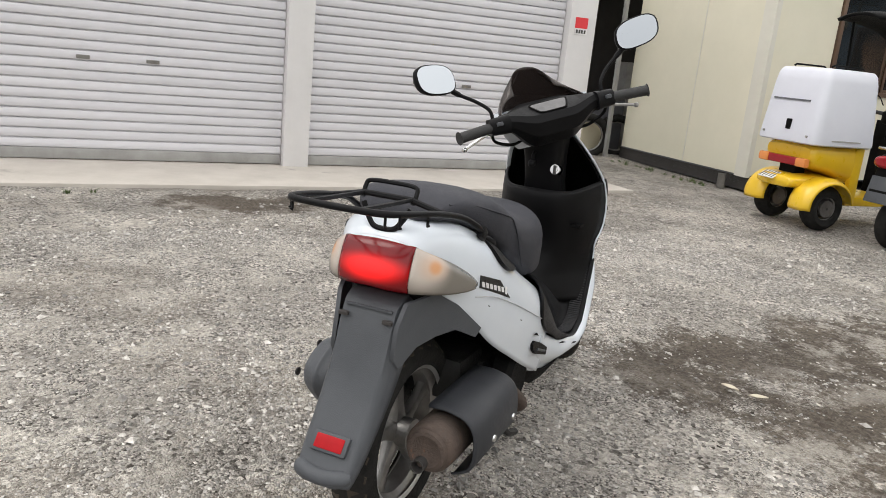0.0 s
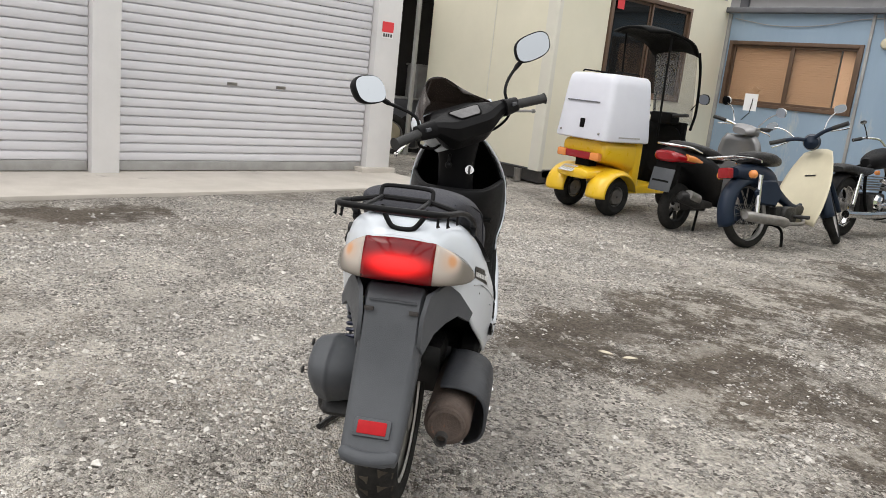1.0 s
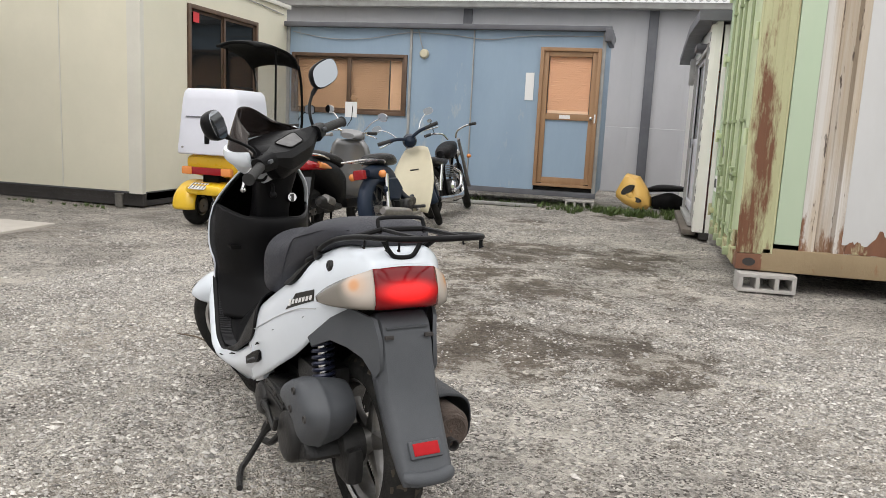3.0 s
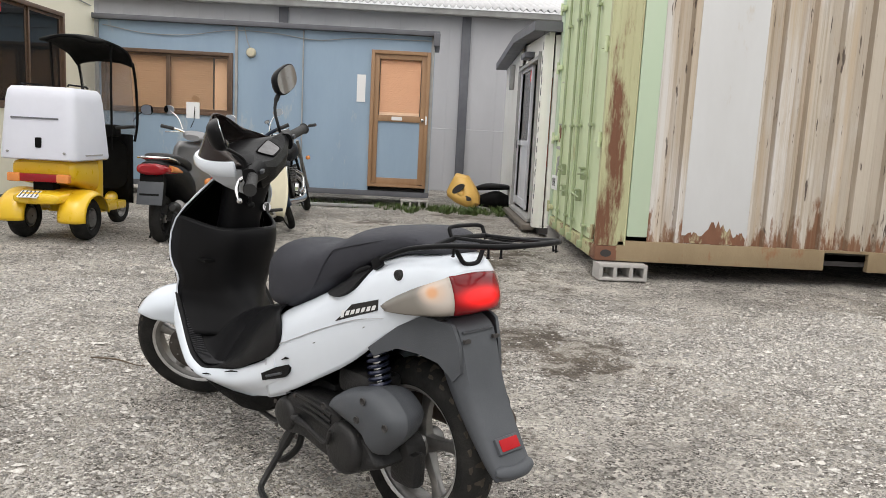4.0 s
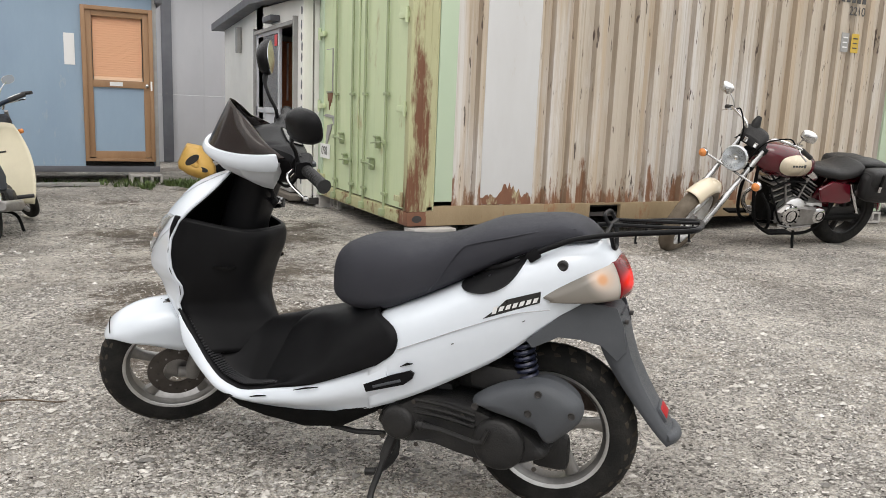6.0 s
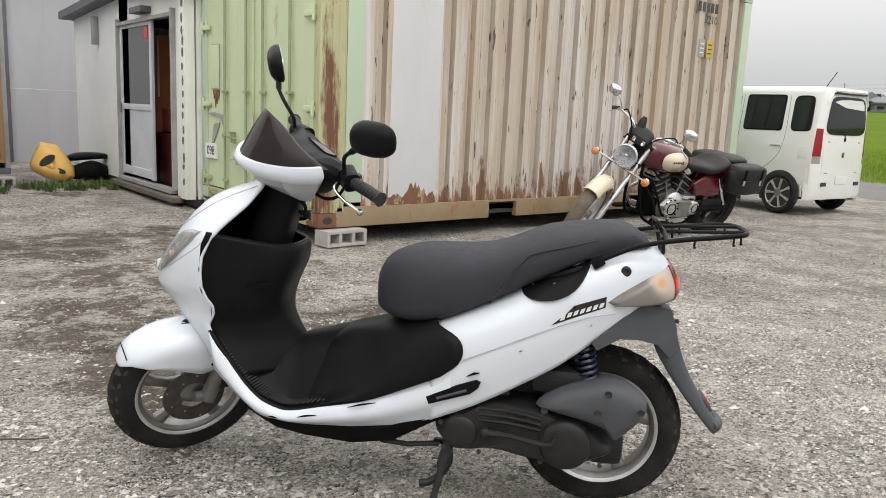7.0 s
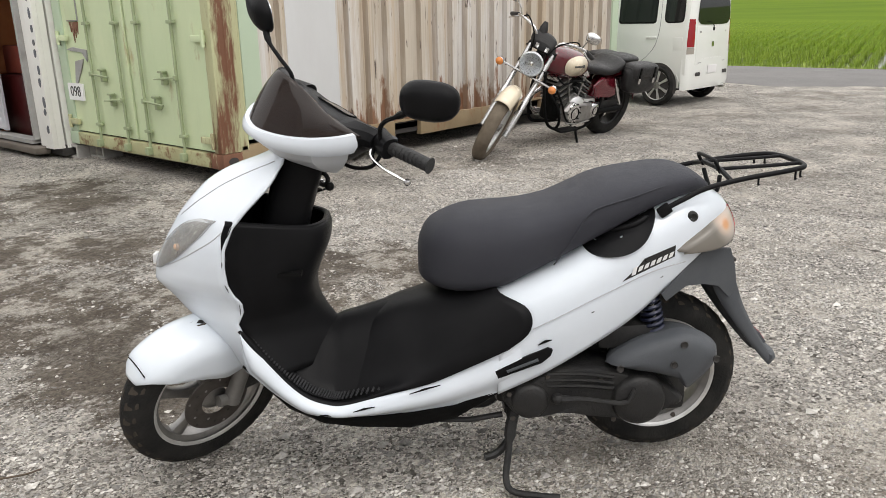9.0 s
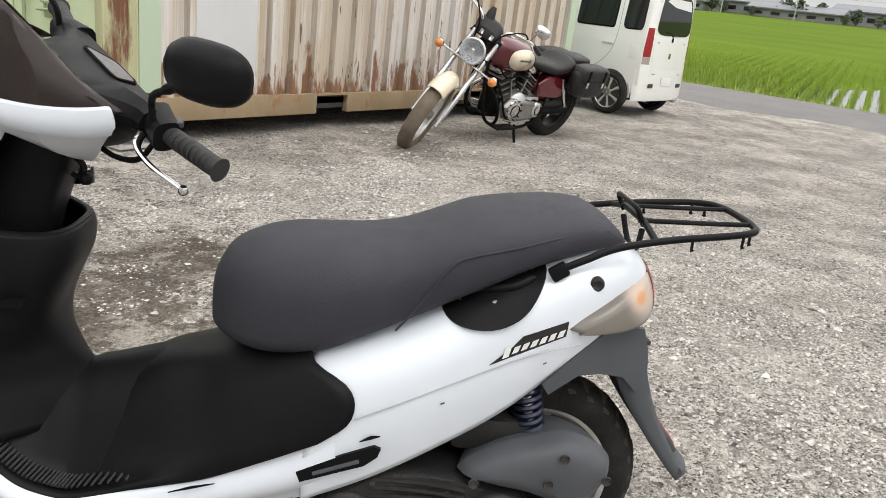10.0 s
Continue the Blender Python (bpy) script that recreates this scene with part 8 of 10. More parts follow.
    for k in range(10):
        t = 2 * math.pi * k / 10
        part("bolt", Mesh().lathe([(0.0, 0.008), (0.007, 0.007), (0.008, 0.0)], 8, pose(0.74 + 0.088 * math.cos(t), 0.186, 0.33 + 0.088 * math.sin(t), -90, 0, 0)), MATTE, en)
    part("swing_arm", Mesh().tube([(0.42, 0.15, 0.30), (0.2, 0.16, 0.31), (0.0, 0.16, 0.315)], 0.026, 10), MATTE, b, "black swing arm")
    part("air_cleaner", Mesh().lathe([(0.0, 0.05), (0.07, 0.045), (0.09, 0.02), (0.09, -0.02)], 26, pose(0.70, -0.17, 0.58, 90, 0, 0)), CHROME, en)
    for j in range(2):
        part("exhaust_pipe", Mesh().tube(spline([(0.86 - j * 0.2, -0.10, 0.52), (0.94 - j * 0.2, -0.18, 0.40), (0.80 - j * 0.15, -0.22, 0.24 + j * 0.05), (0.3, -0.23, 0.22 + j * 0.09), (-0.35, -0.23, 0.24 + j * 0.10)], 26), [0.02] * 12 + [0.036] * 14, 12), CHROME, b, "chrome exhaust pipe")
    part("side_stand", Mesh().tube(spline([(0.62, 0.14, 0.18), (0.66, 0.20, 0.12), (0.70, 0.27, 0.055)], 10), 0.012, 8).box((0.705, 0.285, 0.052), (0.07, 0.04, 0.012), r=0.004), MATTE, b, "black side stand")
    for y in (0.25, -0.25):
        part("footboard", Mesh().box((0.90, y, 0.22), (0.24, 0.09, 0.02), r=0.008), MATTE, b, "black footboard")
    part("belt_guard", Mesh().prism([(0.0, 0.25), (0.42, 0.28), (0.42, 0.38), (0.0, 0.40), (-0.08, 0.33)], 0.115, 0.13, "y", 0.008), ENGINE, b)
    part("rear_light", Mesh().ball((-0.36, 0, 0.60), 0.05, 14, (0.5, 1.2, 0.8)), REDLENS, b)
    part("shock", Mesh().tube([(-0.02, 0.125, 0.33), (0.14, 0.125, 0.60)], 0.02, 10), CHROME, b)


make_cruiser()


def make_kei_van():
    v = thing("parked_van", pose(7.50, 4.74, 0.0, 0, 0, 87.0) @ Matrix.Diagonal((0.92, 0.93, 1.0, 1)), "white compact van parked past the container, rear windows dark", "van")
    R = 0.275
    hw = 0.715
    # body: stations (x, bottom, top, half width at sill, half width at roof)
    secs = [(-0.62, 0.40, 1.48, 0.50, 0.42), (-0.60, 0.34, 1.58, 0.585, 0.485), (-0.56, 0.31, 1.63, 0.65, 0.53), (-0.50, 0.30, 1.655, 0.695, 0.565), (-0.40, 0.28, 1.665, 0.720, 0.59), (0.6, 0.24, 1.675, 0.725, 0.60), (1.5, 0.24, 1.66, 0.725, 0.60), (1.95, 0.26, 1.60, 0.72, 0.57), (2.25, 0.28, 1.22, 0.71, 0.60), (2.68, 0.32, 0.98, 0.68, 0.60), (2.78, 0.40, 0.80, 0.62, 0.56)]
    rings = []
    for x, zb, zt, w, wr in spline(secs, 48):
        belt = min(0.95, zt - 0.15)
        half = [(0.0, zb), (w * 0.8, zb), (w * 0.97, zb + 0.04), (w * 1.0, zb + 0.16), (w * 1.0, belt - 0.1), (w * 0.985, belt), (wr + 0.03, zt - 0.10), (wr, zt - 0.045), (wr - 0.06, zt - 0.008), (0.0, zt)]
        rings.append([(x, y, z) for y, z in half] + [(x, -y, z) for y, z in reversed(half[1:-1])])
    body = part("body", Mesh().loft(rings), VANW, v, "white painted body", smooth=32)
    def side_pt(x, z, s, off=0.004):
        zb, zt, w, wr = lerp_at(secs, x)
        belt = min(0.95, zt - 0.15)
        y = w if z < belt - 0.1 else (np.interp(z, [belt - 0.1, belt, zt - 0.10], [w, w * 0.985, wr + 0.03]))
        return (x, s * (float(y) + off), z)
    def rounded(poly, r):
        """The outline with its corners drawn round."""
        out = []
        for i, b in enumerate(poly):
            a, b, c = Vector(poly[i - 1]), Vector(b), Vector(poly[(i + 1) % len(poly)])
            p, q = b + (a - b).normalized() * r, b + (c - b).normalized() * r
            out += [tuple(p * (1 - u) ** 2 + b * 2 * u * (1 - u) + q * u * u) for u in (0.0, 0.25, 0.5, 0.75, 1.0)]
        return out
    for s in (1, -1):
        for nm, poly in (("side_window", rounded([(0.08, 1.08), (0.70, 1.08), (0.70, 1.55), (0.08, 1.55)], 0.05)), ("quarter_window", rounded([(-0.37, 1.09), (-0.04, 1.08), (-0.04, 1.54), (-0.34, 1.54)], 0.09)), ("front_window", rounded([(0.80, 1.06), (1.60, 1.02), (1.36, 1.53), (0.80, 1.55)], 0.05))):
            fr = [side_pt(0.0 + x, z, s, 0.001) for x, z in poly]
            cx, cz = sum(p[0] for p in poly) / len(poly), sum(p[1] for p in poly) / len(poly)
            gl = [side_pt(cx + (x - cx) * 0.95, cz + (z - cz) * 0.93, s, 0.006) for x, z in poly]
            w = part(nm, Mesh().loft([fr, [(p[0], p[1] + s * 0.004, p[2]) for p in fr]]), MATTE, body, "black window rubber")
            part("pane", Mesh().loft([gl, [(p[0], p[1] + s * 0.003, p[2]) for p in gl]]), CARGLASS, w, "dark tinted glass")
        for pts in ([(0.30, 0.58), (0.19, 0.66), (0.07, 0.80), (0.02, 1.0), (0.02, 1.30), (0.03, 1.55)], [(0.76, 0.30), (0.76, 1.55)]):
            part("door_gap", Mesh().tube([side_pt(x, z, s, 0.0005) for x, z in spline(pts, 16)], 0.004, 5), DARKGREY, body)
        part("door_handle", Mesh().box((0.13, s * 0.732, 0.90), (0.16, 0.02, 0.03), r=0.008), VANW, body)
        part("fuel_flap", Mesh().box((-0.30, s * 0.721, 0.82), (0.17, 0.006, 0.17), r=0.003), VANW, body)
        arch = Mesh().lathe([(R + 0.022, 0.0), (R + 0.055, 0.004), (R + 0.06, -0.02)], 24, pose(0, s * 0.716, R) @ AXLE, radians(-5), radians(185)) if s < 0 else Mesh().lathe([(R + 0.022, -0.0), (R + 0.055, -0.006), (R + 0.06, 0.02)], 24, pose(0, s * 0.716, R) @ AXLE, radians(-5), radians(185))
        part("wheel_arch", arch, VANW, body, thick=0.004)
        well = Mesh().loft([[(math.cos(a) * (R + 0.024), s * y, R + math.sin(a) * (R + 0.024)) for a in np.linspace(radians(-20), radians(200), 22)] for y in (0.70, 0.7285)])
        part("wheel_well", well, DARKIN, body)
        def lamp(z0, z1):
            lx = [-0.605, -0.59, -0.57, -0.54, -0.505, -0.47]
            return Mesh().loft([[side_pt(x + 0.06 * max(0.0, z - 0.9) * (x < -0.55), z, s, 0.013) for x in lx] + [side_pt(x, z, s, -0.02) for x in reversed(lx)] for z in np.linspace(z0, z1, 6)])
        tl = lamp(0.775, 1.13)
        tlo = part("tail_light", tl, REDLENS, v, "red tail light with a clear lower part")
        part("reverse_lens", lamp(0.685, 0.772), CLEAR, tlo)
    tg = [(-0.622 + 0.02 * (q > 0.1), p * (1 - 0.30 * q), 1.30 + q) for p, q in squircle(0.50, 0.245, 6, 40)]
    gl = part("tailgate_window", Mesh().loft([[(x - 0.012, y, z) for x, y, z in tg], [(x + 0.01, y, z) for x, y, z in tg]]), CARGLASS, v, "large dark tailgate glass")
    part("wiper", Mesh().tube([(-0.625, -0.02, 1.03), (-0.632, 0.10, 1.09), (-0.630, 0.26, 1.10)], 0.008, 6).box((-0.63, 0.0, 1.0), (0.03, 0.05, 0.05), r=0.01), MATTE, gl, "black rear wiper")
    tp = Mesh().box((-0.612, 0, 0.79), (0.03, 1.06, 0.50), r=0.014)
    gate = part("tailgate", tp, VANW, v)
    part("emblem", Mesh().box((-0.629, 0.0, 0.80), (0.006, 0.07, 0.07), r=0.002), CHROME, gate)
    part("handle_recess", Mesh().box((-0.628, 0.0, 0.565), (0.006, 0.90, 0.010), r=0.002), DARKGREY, gate)
    for y in (0.40, -0.42):
        for j in range(2):
            part("print_bar", Mesh().box((-0.6285, y + j * 0.03, 0.965), (0.004, 0.018, 0.022)), STEEL, gate)
    bp = Mesh().loft([[(x + (0.05 if z < 0.25 else 0.02 if z > 0.55 else 0.0) * (x < -0.5), y, z) for x, y in ((-0.38, -0.724), (-0.50, -0.708), (-0.58, -0.655), (-0.630, -0.56), (-0.655, -0.30), (-0.66, 0), (-0.655, 0.30), (-0.630, 0.56), (-0.58, 0.655), (-0.50, 0.708), (-0.38, 0.724), (-0.40, 0.5), (-0.42, 0), (-0.40, -0.5))] for z in (0.22, 0.30, 0.58, 0.62)])
    bo = part("rear_bumper", bp, VANW, v, "white rear bumper with a sporty lower lip", smooth=40)
    part("plate", Mesh().box((-0.660, 0, 0.47), (0.01, 0.30, 0.11), r=0.003), POSTM, bo, "pale blank number plate")
    for y in (0.45, -0.45):
        part("bumper_slot", Mesh().box((-0.650, y, 0.42), (0.02, 0.14, 0.05), r=0.008), DARKIN, bo)
    sp = Mesh().loft([[(x + 0.10 * abs(y / 0.55) ** 3, y, z - 0.16 * max(0.0, abs(y) - 0.44) / 0.11) for x, z in ((-0.42, 1.66), (-0.66, 1.645), (-0.72, 1.615), (-0.70, 1.590), (-0.52, 1.60))] for y in (-0.55, -0.52, -0.48, -0.44, -0.3, 0, 0.3, 0.44, 0.48, 0.52, 0.55)])
    spo = part("spoiler", sp, VANW, v, "white roof spoiler with turned-down ends", smooth=40)
    part("spoiler_grille", Mesh().box((-0.645, 0, 1.585), (0.10, 0.84, 0.02), r=0.006), DARKIN, spo)
    part("antenna", Mesh().tube([(-0.30, 0.35, 1.66), (-0.48, 0.30, 1.85)], 0.006, 6), MATTE, v)
    part("tail_pipe", Mesh().tube([(-0.40, -0.42, 0.23), (-0.70, -0.42, 0.22)], 0.035, 14), CHROME, v)
    part("underbody", Mesh().box((0.9, 0, 0.27), (2.6, 1.2, 0.12)), DARKIN, v)
    for x, y in ((0, 0.69), (0, -0.69), (2.05, 0.69), (2.05, -0.69)):
        w = wheel(v, pose(x, y, R), R, 0.165, 0.196, 0, hub_r=0.05, label="alloy wheel")
        s = 1 if y > 0 else -1
        part("dish", Mesh().lathe([(0.02, 0.0), (0.192, 0.0)], 30, pose(x, y + s * 0.042, R) @ AXLE), DARKIN, w)
        for k in range(7):
            a = 2 * math.pi * k / 7
            sp = Mesh().loft([[(x + u * math.cos(a) - math.sin(a) * q, y + s * (0.055 + dy), R + u * math.sin(a) + math.cos(a) * q) for q, dy in squircle(h, 0.012, 3, 8)] for u, h in ((0.02, 0.020), (0.09, 0.013), (0.188, 0.022))])
            part("spoke", sp, ALLOY, w)
        part("centre_cap", Mesh().ball((x, y + s * 0.06, R), 0.03, 12, (1, 0.5, 1)), CHROME, w)
    # a short tail behind the rear axle
    for ob in v.children_recursive:
        if ob.name.split(".")[0] not in ("wheel", "tyre", "tread", "rim", "dish", "spoke", "centre_cap", "wheel_well", "wheel_arch"):
            for p in ob.data.vertices:
                if p.co.x < -0.33:
                    p.co.x = -0.33 + (p.co.x + 0.33) * 0.50


CARGLASS = glass("tinted_car_glass", (0.012, 0.014, 0.015), 0.03, 0.12)
make_kei_van()


def make_trike():
    t = thing("delivery_trike", pose(-4.52, 5.78, 0, 0, 0, 87), "yellow delivery trike with a white cargo box and black roof", "trike")
    R = 0.19
    for y in (0.27, -0.27):
        wheel(t, pose(0, y, R), R, 0.15, 0.095, 0, hub_r=0.07, rim_mat=STEEL, label="small rear wheel")
    wheel(t, pose(1.22, 0, 0.18), 0.18, 0.10, 0.11, 0, hub_r=0.05, rim_mat=STEEL, label="small front wheel")
    deck = blob([(-0.31, 0, 0.37, 0.16, 0.03), (-0.28, 0, 0.375, 0.20, 0.05), (-0.12, 0, 0.385, 0.22, 0.06), (0.08, 0, 0.385, 0.22, 0.06), (0.20, 0, 0.37, 0.20, 0.05)], e=3.4)
    dk = part("rear_fender", deck, YELLOW, t, "yellow rear fender deck", smooth=50)
    for y in (0.27, -0.27):
        ar = fender_mesh((-0.01, R + 0.015), R + 0.05, 0.125, 8, 188, drop=0.045).xf(pose(0, y * 0.98, 0) @ Matrix.Diagonal((1.12, 1, 1, 1)))
        part("wheel_arch", ar, YELLOW, dk, thick=0.008)
    vent = part("vent_plate", Mesh().box((-0.30, 0.05, 0.41), (0.10, 0.17, 0.01), m=pose(-0.30, 0.05, 0.408, 0, -28, 0), r=0.003), PAPER, dk, "white louvred vent")
    for j in range(5):
        part("louvre", Mesh().box((0, -0.07 + j * 0.034, 0.007), (0.09, 0.008, 0.006), m=pose(-0.30, 0.05, 0.408, 0, -28, 0) @ pose(0, -0.07 + j * 0.034, 0.007)), DARKGREY, vent)
    body = blob([(-0.20, 0, 0.62, 0.24, 0.05), (-0.14, 0, 0.60, 0.27, 0.10), (0.05, 0, 0.58, 0.275, 0.12), (0.25, 0, 0.56, 0.27, 0.16), (0.34, 0, 0.55, 0.24, 0.17)], e=4.5)
    part("rear_body", body, YELLOW, t, "yellow bodywork under the box", smooth=45)
    for y in (-0.245, 0.245):
        part("side_pillar", Mesh().box((0.30, y, 0.52), (0.10, 0.05, 0.62), r=0.02), YELLOW, t, "yellow body pillar")
    part("floor_step", Mesh().box((0.60, 0, 0.24), (0.62, 0.46, 0.08), r=0.02), YELLOW, t)
    fs = Mesh().loft([[(1.00 + 0.10 * (1 - (y / 0.26) ** 2), y, z) for y in np.linspace(-0.26, 0.26, 11)] for z in (0.24, 0.40, 0.75, 0.92)], False)
    part("front_shield", fs, MATTE, t, "black front leg shield", thick=0.02)
    part("front_nose", blob([(1.02, 0, 0.62, 0.20, 0.25), (1.14, 0, 0.62, 0.18, 0.22), (1.24, 0, 0.60, 0.10, 0.12)], e=3), MATTE, t)
    part("front_fender", fender_mesh((1.22, 0.18), 0.215, 0.07, 10, 170), YELLOW, t, thick=0.006)
    part("seat", blob([(0.18, 0, 0.74, 0.15, 0.04), (0.24, 0, 0.75, 0.18, 0.06), (0.5, 0, 0.74, 0.16, 0.06), (0.58, 0, 0.73, 0.10, 0.04)], e=3), LEATHER, t, "black seat")
    tl = part("tail_bar", Mesh().box((-0.225, 0, 0.545), (0.05, 0.50, 0.07), r=0.015), REDLENS, t, "red tail light bar with amber ends")
    for y in (0.21, -0.21):
        part("turn_signal", Mesh().box((-0.235, y, 0.545), (0.055, 0.11, 0.075), r=0.018), AMBER, tl)
    part("bracket", Mesh().box((-0.12, 0, 0.46), (0.12, 0.18, 0.12), r=0.02), MATTE, t)
    # cargo box, slightly tapered to the top
    bx = Mesh().loft([[(cx, cy, z) for cx, cy in [(0.055 + a, b) for a, b in squircle(hx, hy, 9, 40)]] for z, hx, hy in ((0.695, 0.315, 0.32), (0.705, 0.33, 0.332), (0.73, 0.332, 0.334), (1.20, 0.282, 0.304), (1.27, 0.268, 0.292), (1.30, 0.245, 0.270), (1.306, 0.16, 0.18))])
    box = part("cargo_box", bx, BOXW, t, "white moulded cargo box", smooth=40)
    part("lid_seam", Mesh().box((0, 0, 0), (0.012, 0.40, 0.012), m=pose(-0.247, 0.02, 1.04, 0, 7, 0)), DARKGREY, box)
    part("latch", Mesh().box((-0.268, -0.02, 0.84), (0.022, 0.05, 0.085), r=0.008), MATTE, box, "black latch")
    for y in (-0.24, 0.24):
        part("rivet", Mesh().ball((-0.276, y, 0.76), 0.012, 8), STEEL, box)
    for y in (-0.2, 0.2):
        part("lid_rail", Mesh().tube([(-0.12, y, 1.315), (-0.1, y, 1.328), (0.20, y, 1.328), (0.22, y, 1.315)], 0.008, 6), MATTE, box)
    part("label_plate", Mesh().box((0.05, -0.335, 0.742), (0.30, 0.006, 0.012)), GREYSTEEL, box)
    # roof on thin posts
    rings = []
    for x, z, hw in spline([(0.26, 1.78, 0.20), (0.31, 1.79, 0.28), (0.42, 1.80, 0.30), (0.64, 1.78, 0.31), (0.85, 1.73, 0.30), (0.98, 1.63, 0.28)], 18):
        rings.append([(x, y * hw, z - 0.05 * abs(y) ** 2.5) for y in np.linspace(-1, 1, 13)])
    part("roof", Mesh().loft(rings, False), MATTE, t, "black curved roof panel", thick=0.025)
    for s in (1, -1):
        part("roof_post", Mesh().tube(spline([(0.98, s * 0.27, 1.61), (1.05, s * 0.27, 1.40), (1.10, s * 0.26, 1.05), (1.08, s * 0.24, 0.85)], 14), 0.014, 8), MATTE, t)
        part("roof_post", Mesh().tube([(0.56, s * 0.25, 0.78), (0.52, s * 0.27, 1.30), (0.50, s * 0.28, 1.75)], 0.011, 8), MATTE, t)
        round_mirror(t, Matrix(), (1.02, s * 0.25, 1.05), (1.0, s * 0.40, 1.17), MATTE, 0, (0.06, 0.05))
        part("grip", Mesh().tube([(0.92, s * 0.12, 0.98), (0.88, s * 0.33, 1.0)], 0.017, 10), RUBBERG, t)
    scr = Mesh().loft([[(1.08 - 0.1 * u, y * (0.25 - 0.0 * u), 0.90 + 0.72 * u) for y in np.linspace(-1, 1, 7)] for u in np.linspace(0, 1, 6)], False)
    g = part("windscreen", scr, glass("clear_screen", (0.3, 0.3, 0.3), 0.05, 0.75), t, "clear curved windscreen", thick=0.004)
    g.visible_shadow = False
    part("handlebar_cover", Mesh().box((0.96, 0, 0.95), (0.16, 0.26, 0.12), r=0.03), MATTE, t)


make_trike()


def make_black_scooter():
    b = thing("black_scooter", pose(-3.62, 5.85, 0, 0, 3, 88), "black and grey scooter with a red tail light on its stand", "scooter")
    R = 0.21
    S = steer_matrix((0.88, 0, 0.85), 26, -14)
    wheel(b, pose(0, 0, R), R, 0.095, 0.13, 5, rim_mat=ENGINE, label="rear wheel")
    wheel(b, S @ pose(1.18, 0, R), R, 0.09, 0.13, 5, rim_mat=ENGINE, label="front wheel")
    part("tail_body", blob([(-0.27, 0, 0.66, 0.05, 0.03), (-0.22, 0, 0.645, 0.11, 0.07), (0.0, 0, 0.60, 0.15, 0.12), (0.25, 0, 0.50, 0.175, 0.18), (0.42, 0, 0.42, 0.16, 0.20)], e=3), BLACKP, b, "black bodywork", smooth=50)
    part("tail_light", blob([(-0.29, 0, 0.645, 0.09, 0.028), (-0.26, 0, 0.645, 0.125, 0.05), (-0.16, 0, 0.64, 0.140, 0.05), (-0.04, 0, 0.625, 0.155, 0.03)], e=2.6), REDLENS, b, "wide red tail light")
    for s in (1, -1):
        part("turn_signal", blob([(-0.16, s * 0.125, 0.655, 0.03, 0.03), (-0.06, s * 0.145, 0.645, 0.025, 0.025), (0.04, s * 0.158, 0.63, 0.01, 0.01)]), AMBER, b)
    part("seat", blob([(-0.16, 0, 0.735, 0.08, 0.03), (-0.08, 0, 0.745, 0.13, 0.045), (0.2, 0, 0.72, 0.14, 0.05), (0.42, 0, 0.68, 0.12, 0.05), (0.52, 0, 0.66, 0.06, 0.03)], e=3), LEATHER, b, "black seat", smooth=55)
    rail = spline([(0.05, 0.13, 0.71), (-0.12, 0.135, 0.74), (-0.26, 0.11, 0.745), (-0.31, 0.0, 0.745)], 18)
    part("grab_rail", Mesh().tube(rail + [(x, -y, z) for x, y, z in reversed(rail[:-1])], 0.011, 8), CHROME, b, "chrome grab rail")
    fd = Mesh().prism([(-0.24, 0.62), (-0.16, 0.60), (-0.18, 0.42), (-0.24, 0.36), (-0.28, 0.42)], -0.10, 0.10, "y", 0.01)
    f = part("rear_fender", fd, MATTE, b)
    part("plate", Mesh().box((-0.285, 0, 0.47), (0.008, 0.22, 0.20), m=pose(-0.272, 0, 0.44, 0, 10, 0), r=0.004), GREYP, f, "dark blank plate")
    part("muffler", Mesh().tube([(0.30, -0.15, 0.26), (0.10, -0.16, 0.27), (0.08, -0.16, 0.275), (-0.16, -0.165, 0.32), (-0.20, -0.165, 0.325)], [0.03, 0.045, 0.055, 0.055, 0.03], 16), ENGINE, b, "dark muffler with a steel guard")
    part("guard", Mesh().tube([(0.04, -0.185, 0.31), (-0.12, -0.19, 0.345)], 0.045, 12), STEEL, b)
    part("engine", Mesh().box((0.22, 0.04, 0.26), (0.44, 0.18, 0.16), r=0.04), ENGINE, b)
    part("floor", Mesh().box((0.62, 0, 0.29), (0.40, 0.36, 0.10), r=0.03), BLACKP, b)
    sh = Mesh().loft([[(0.84 + 0.09 * (1 - (y / 0.23) ** 2) + 0.12 * (0.8 - z), y * (1.0 if z < 0.8 else 0.88 if z < 0.9 else 0.66), z) for y in np.linspace(-0.23, 0.23, 13)] for z in (0.30, 0.45, 0.62, 0.78, 0.87, 0.93)], False)
    part("leg_shield", sh, SILVER, b, "grey leg shield", thick=0.05)
    part("front_cowl", blob([(0.90, 0, 0.72, 0.17, 0.14), (1.0, 0, 0.70, 0.15, 0.15), (1.10, 0, 0.62, 0.09, 0.12)]), SILVER, b, smooth=55)
    part("bar_cover", blob([(0.78, 0, 0.96, 0.08, 0.03), (0.84, 0, 0.98, 0.14, 0.05), (0.92, 0, 0.97, 0.12, 0.05), (0.97, 0, 0.94, 0.06, 0.03)]).xf(S), SILVER, b)
    part("front_fender", fender_mesh((1.18, R), R + 0.03, 0.06, 10, 150).xf(S), BLACKP, b, thick=0.005)
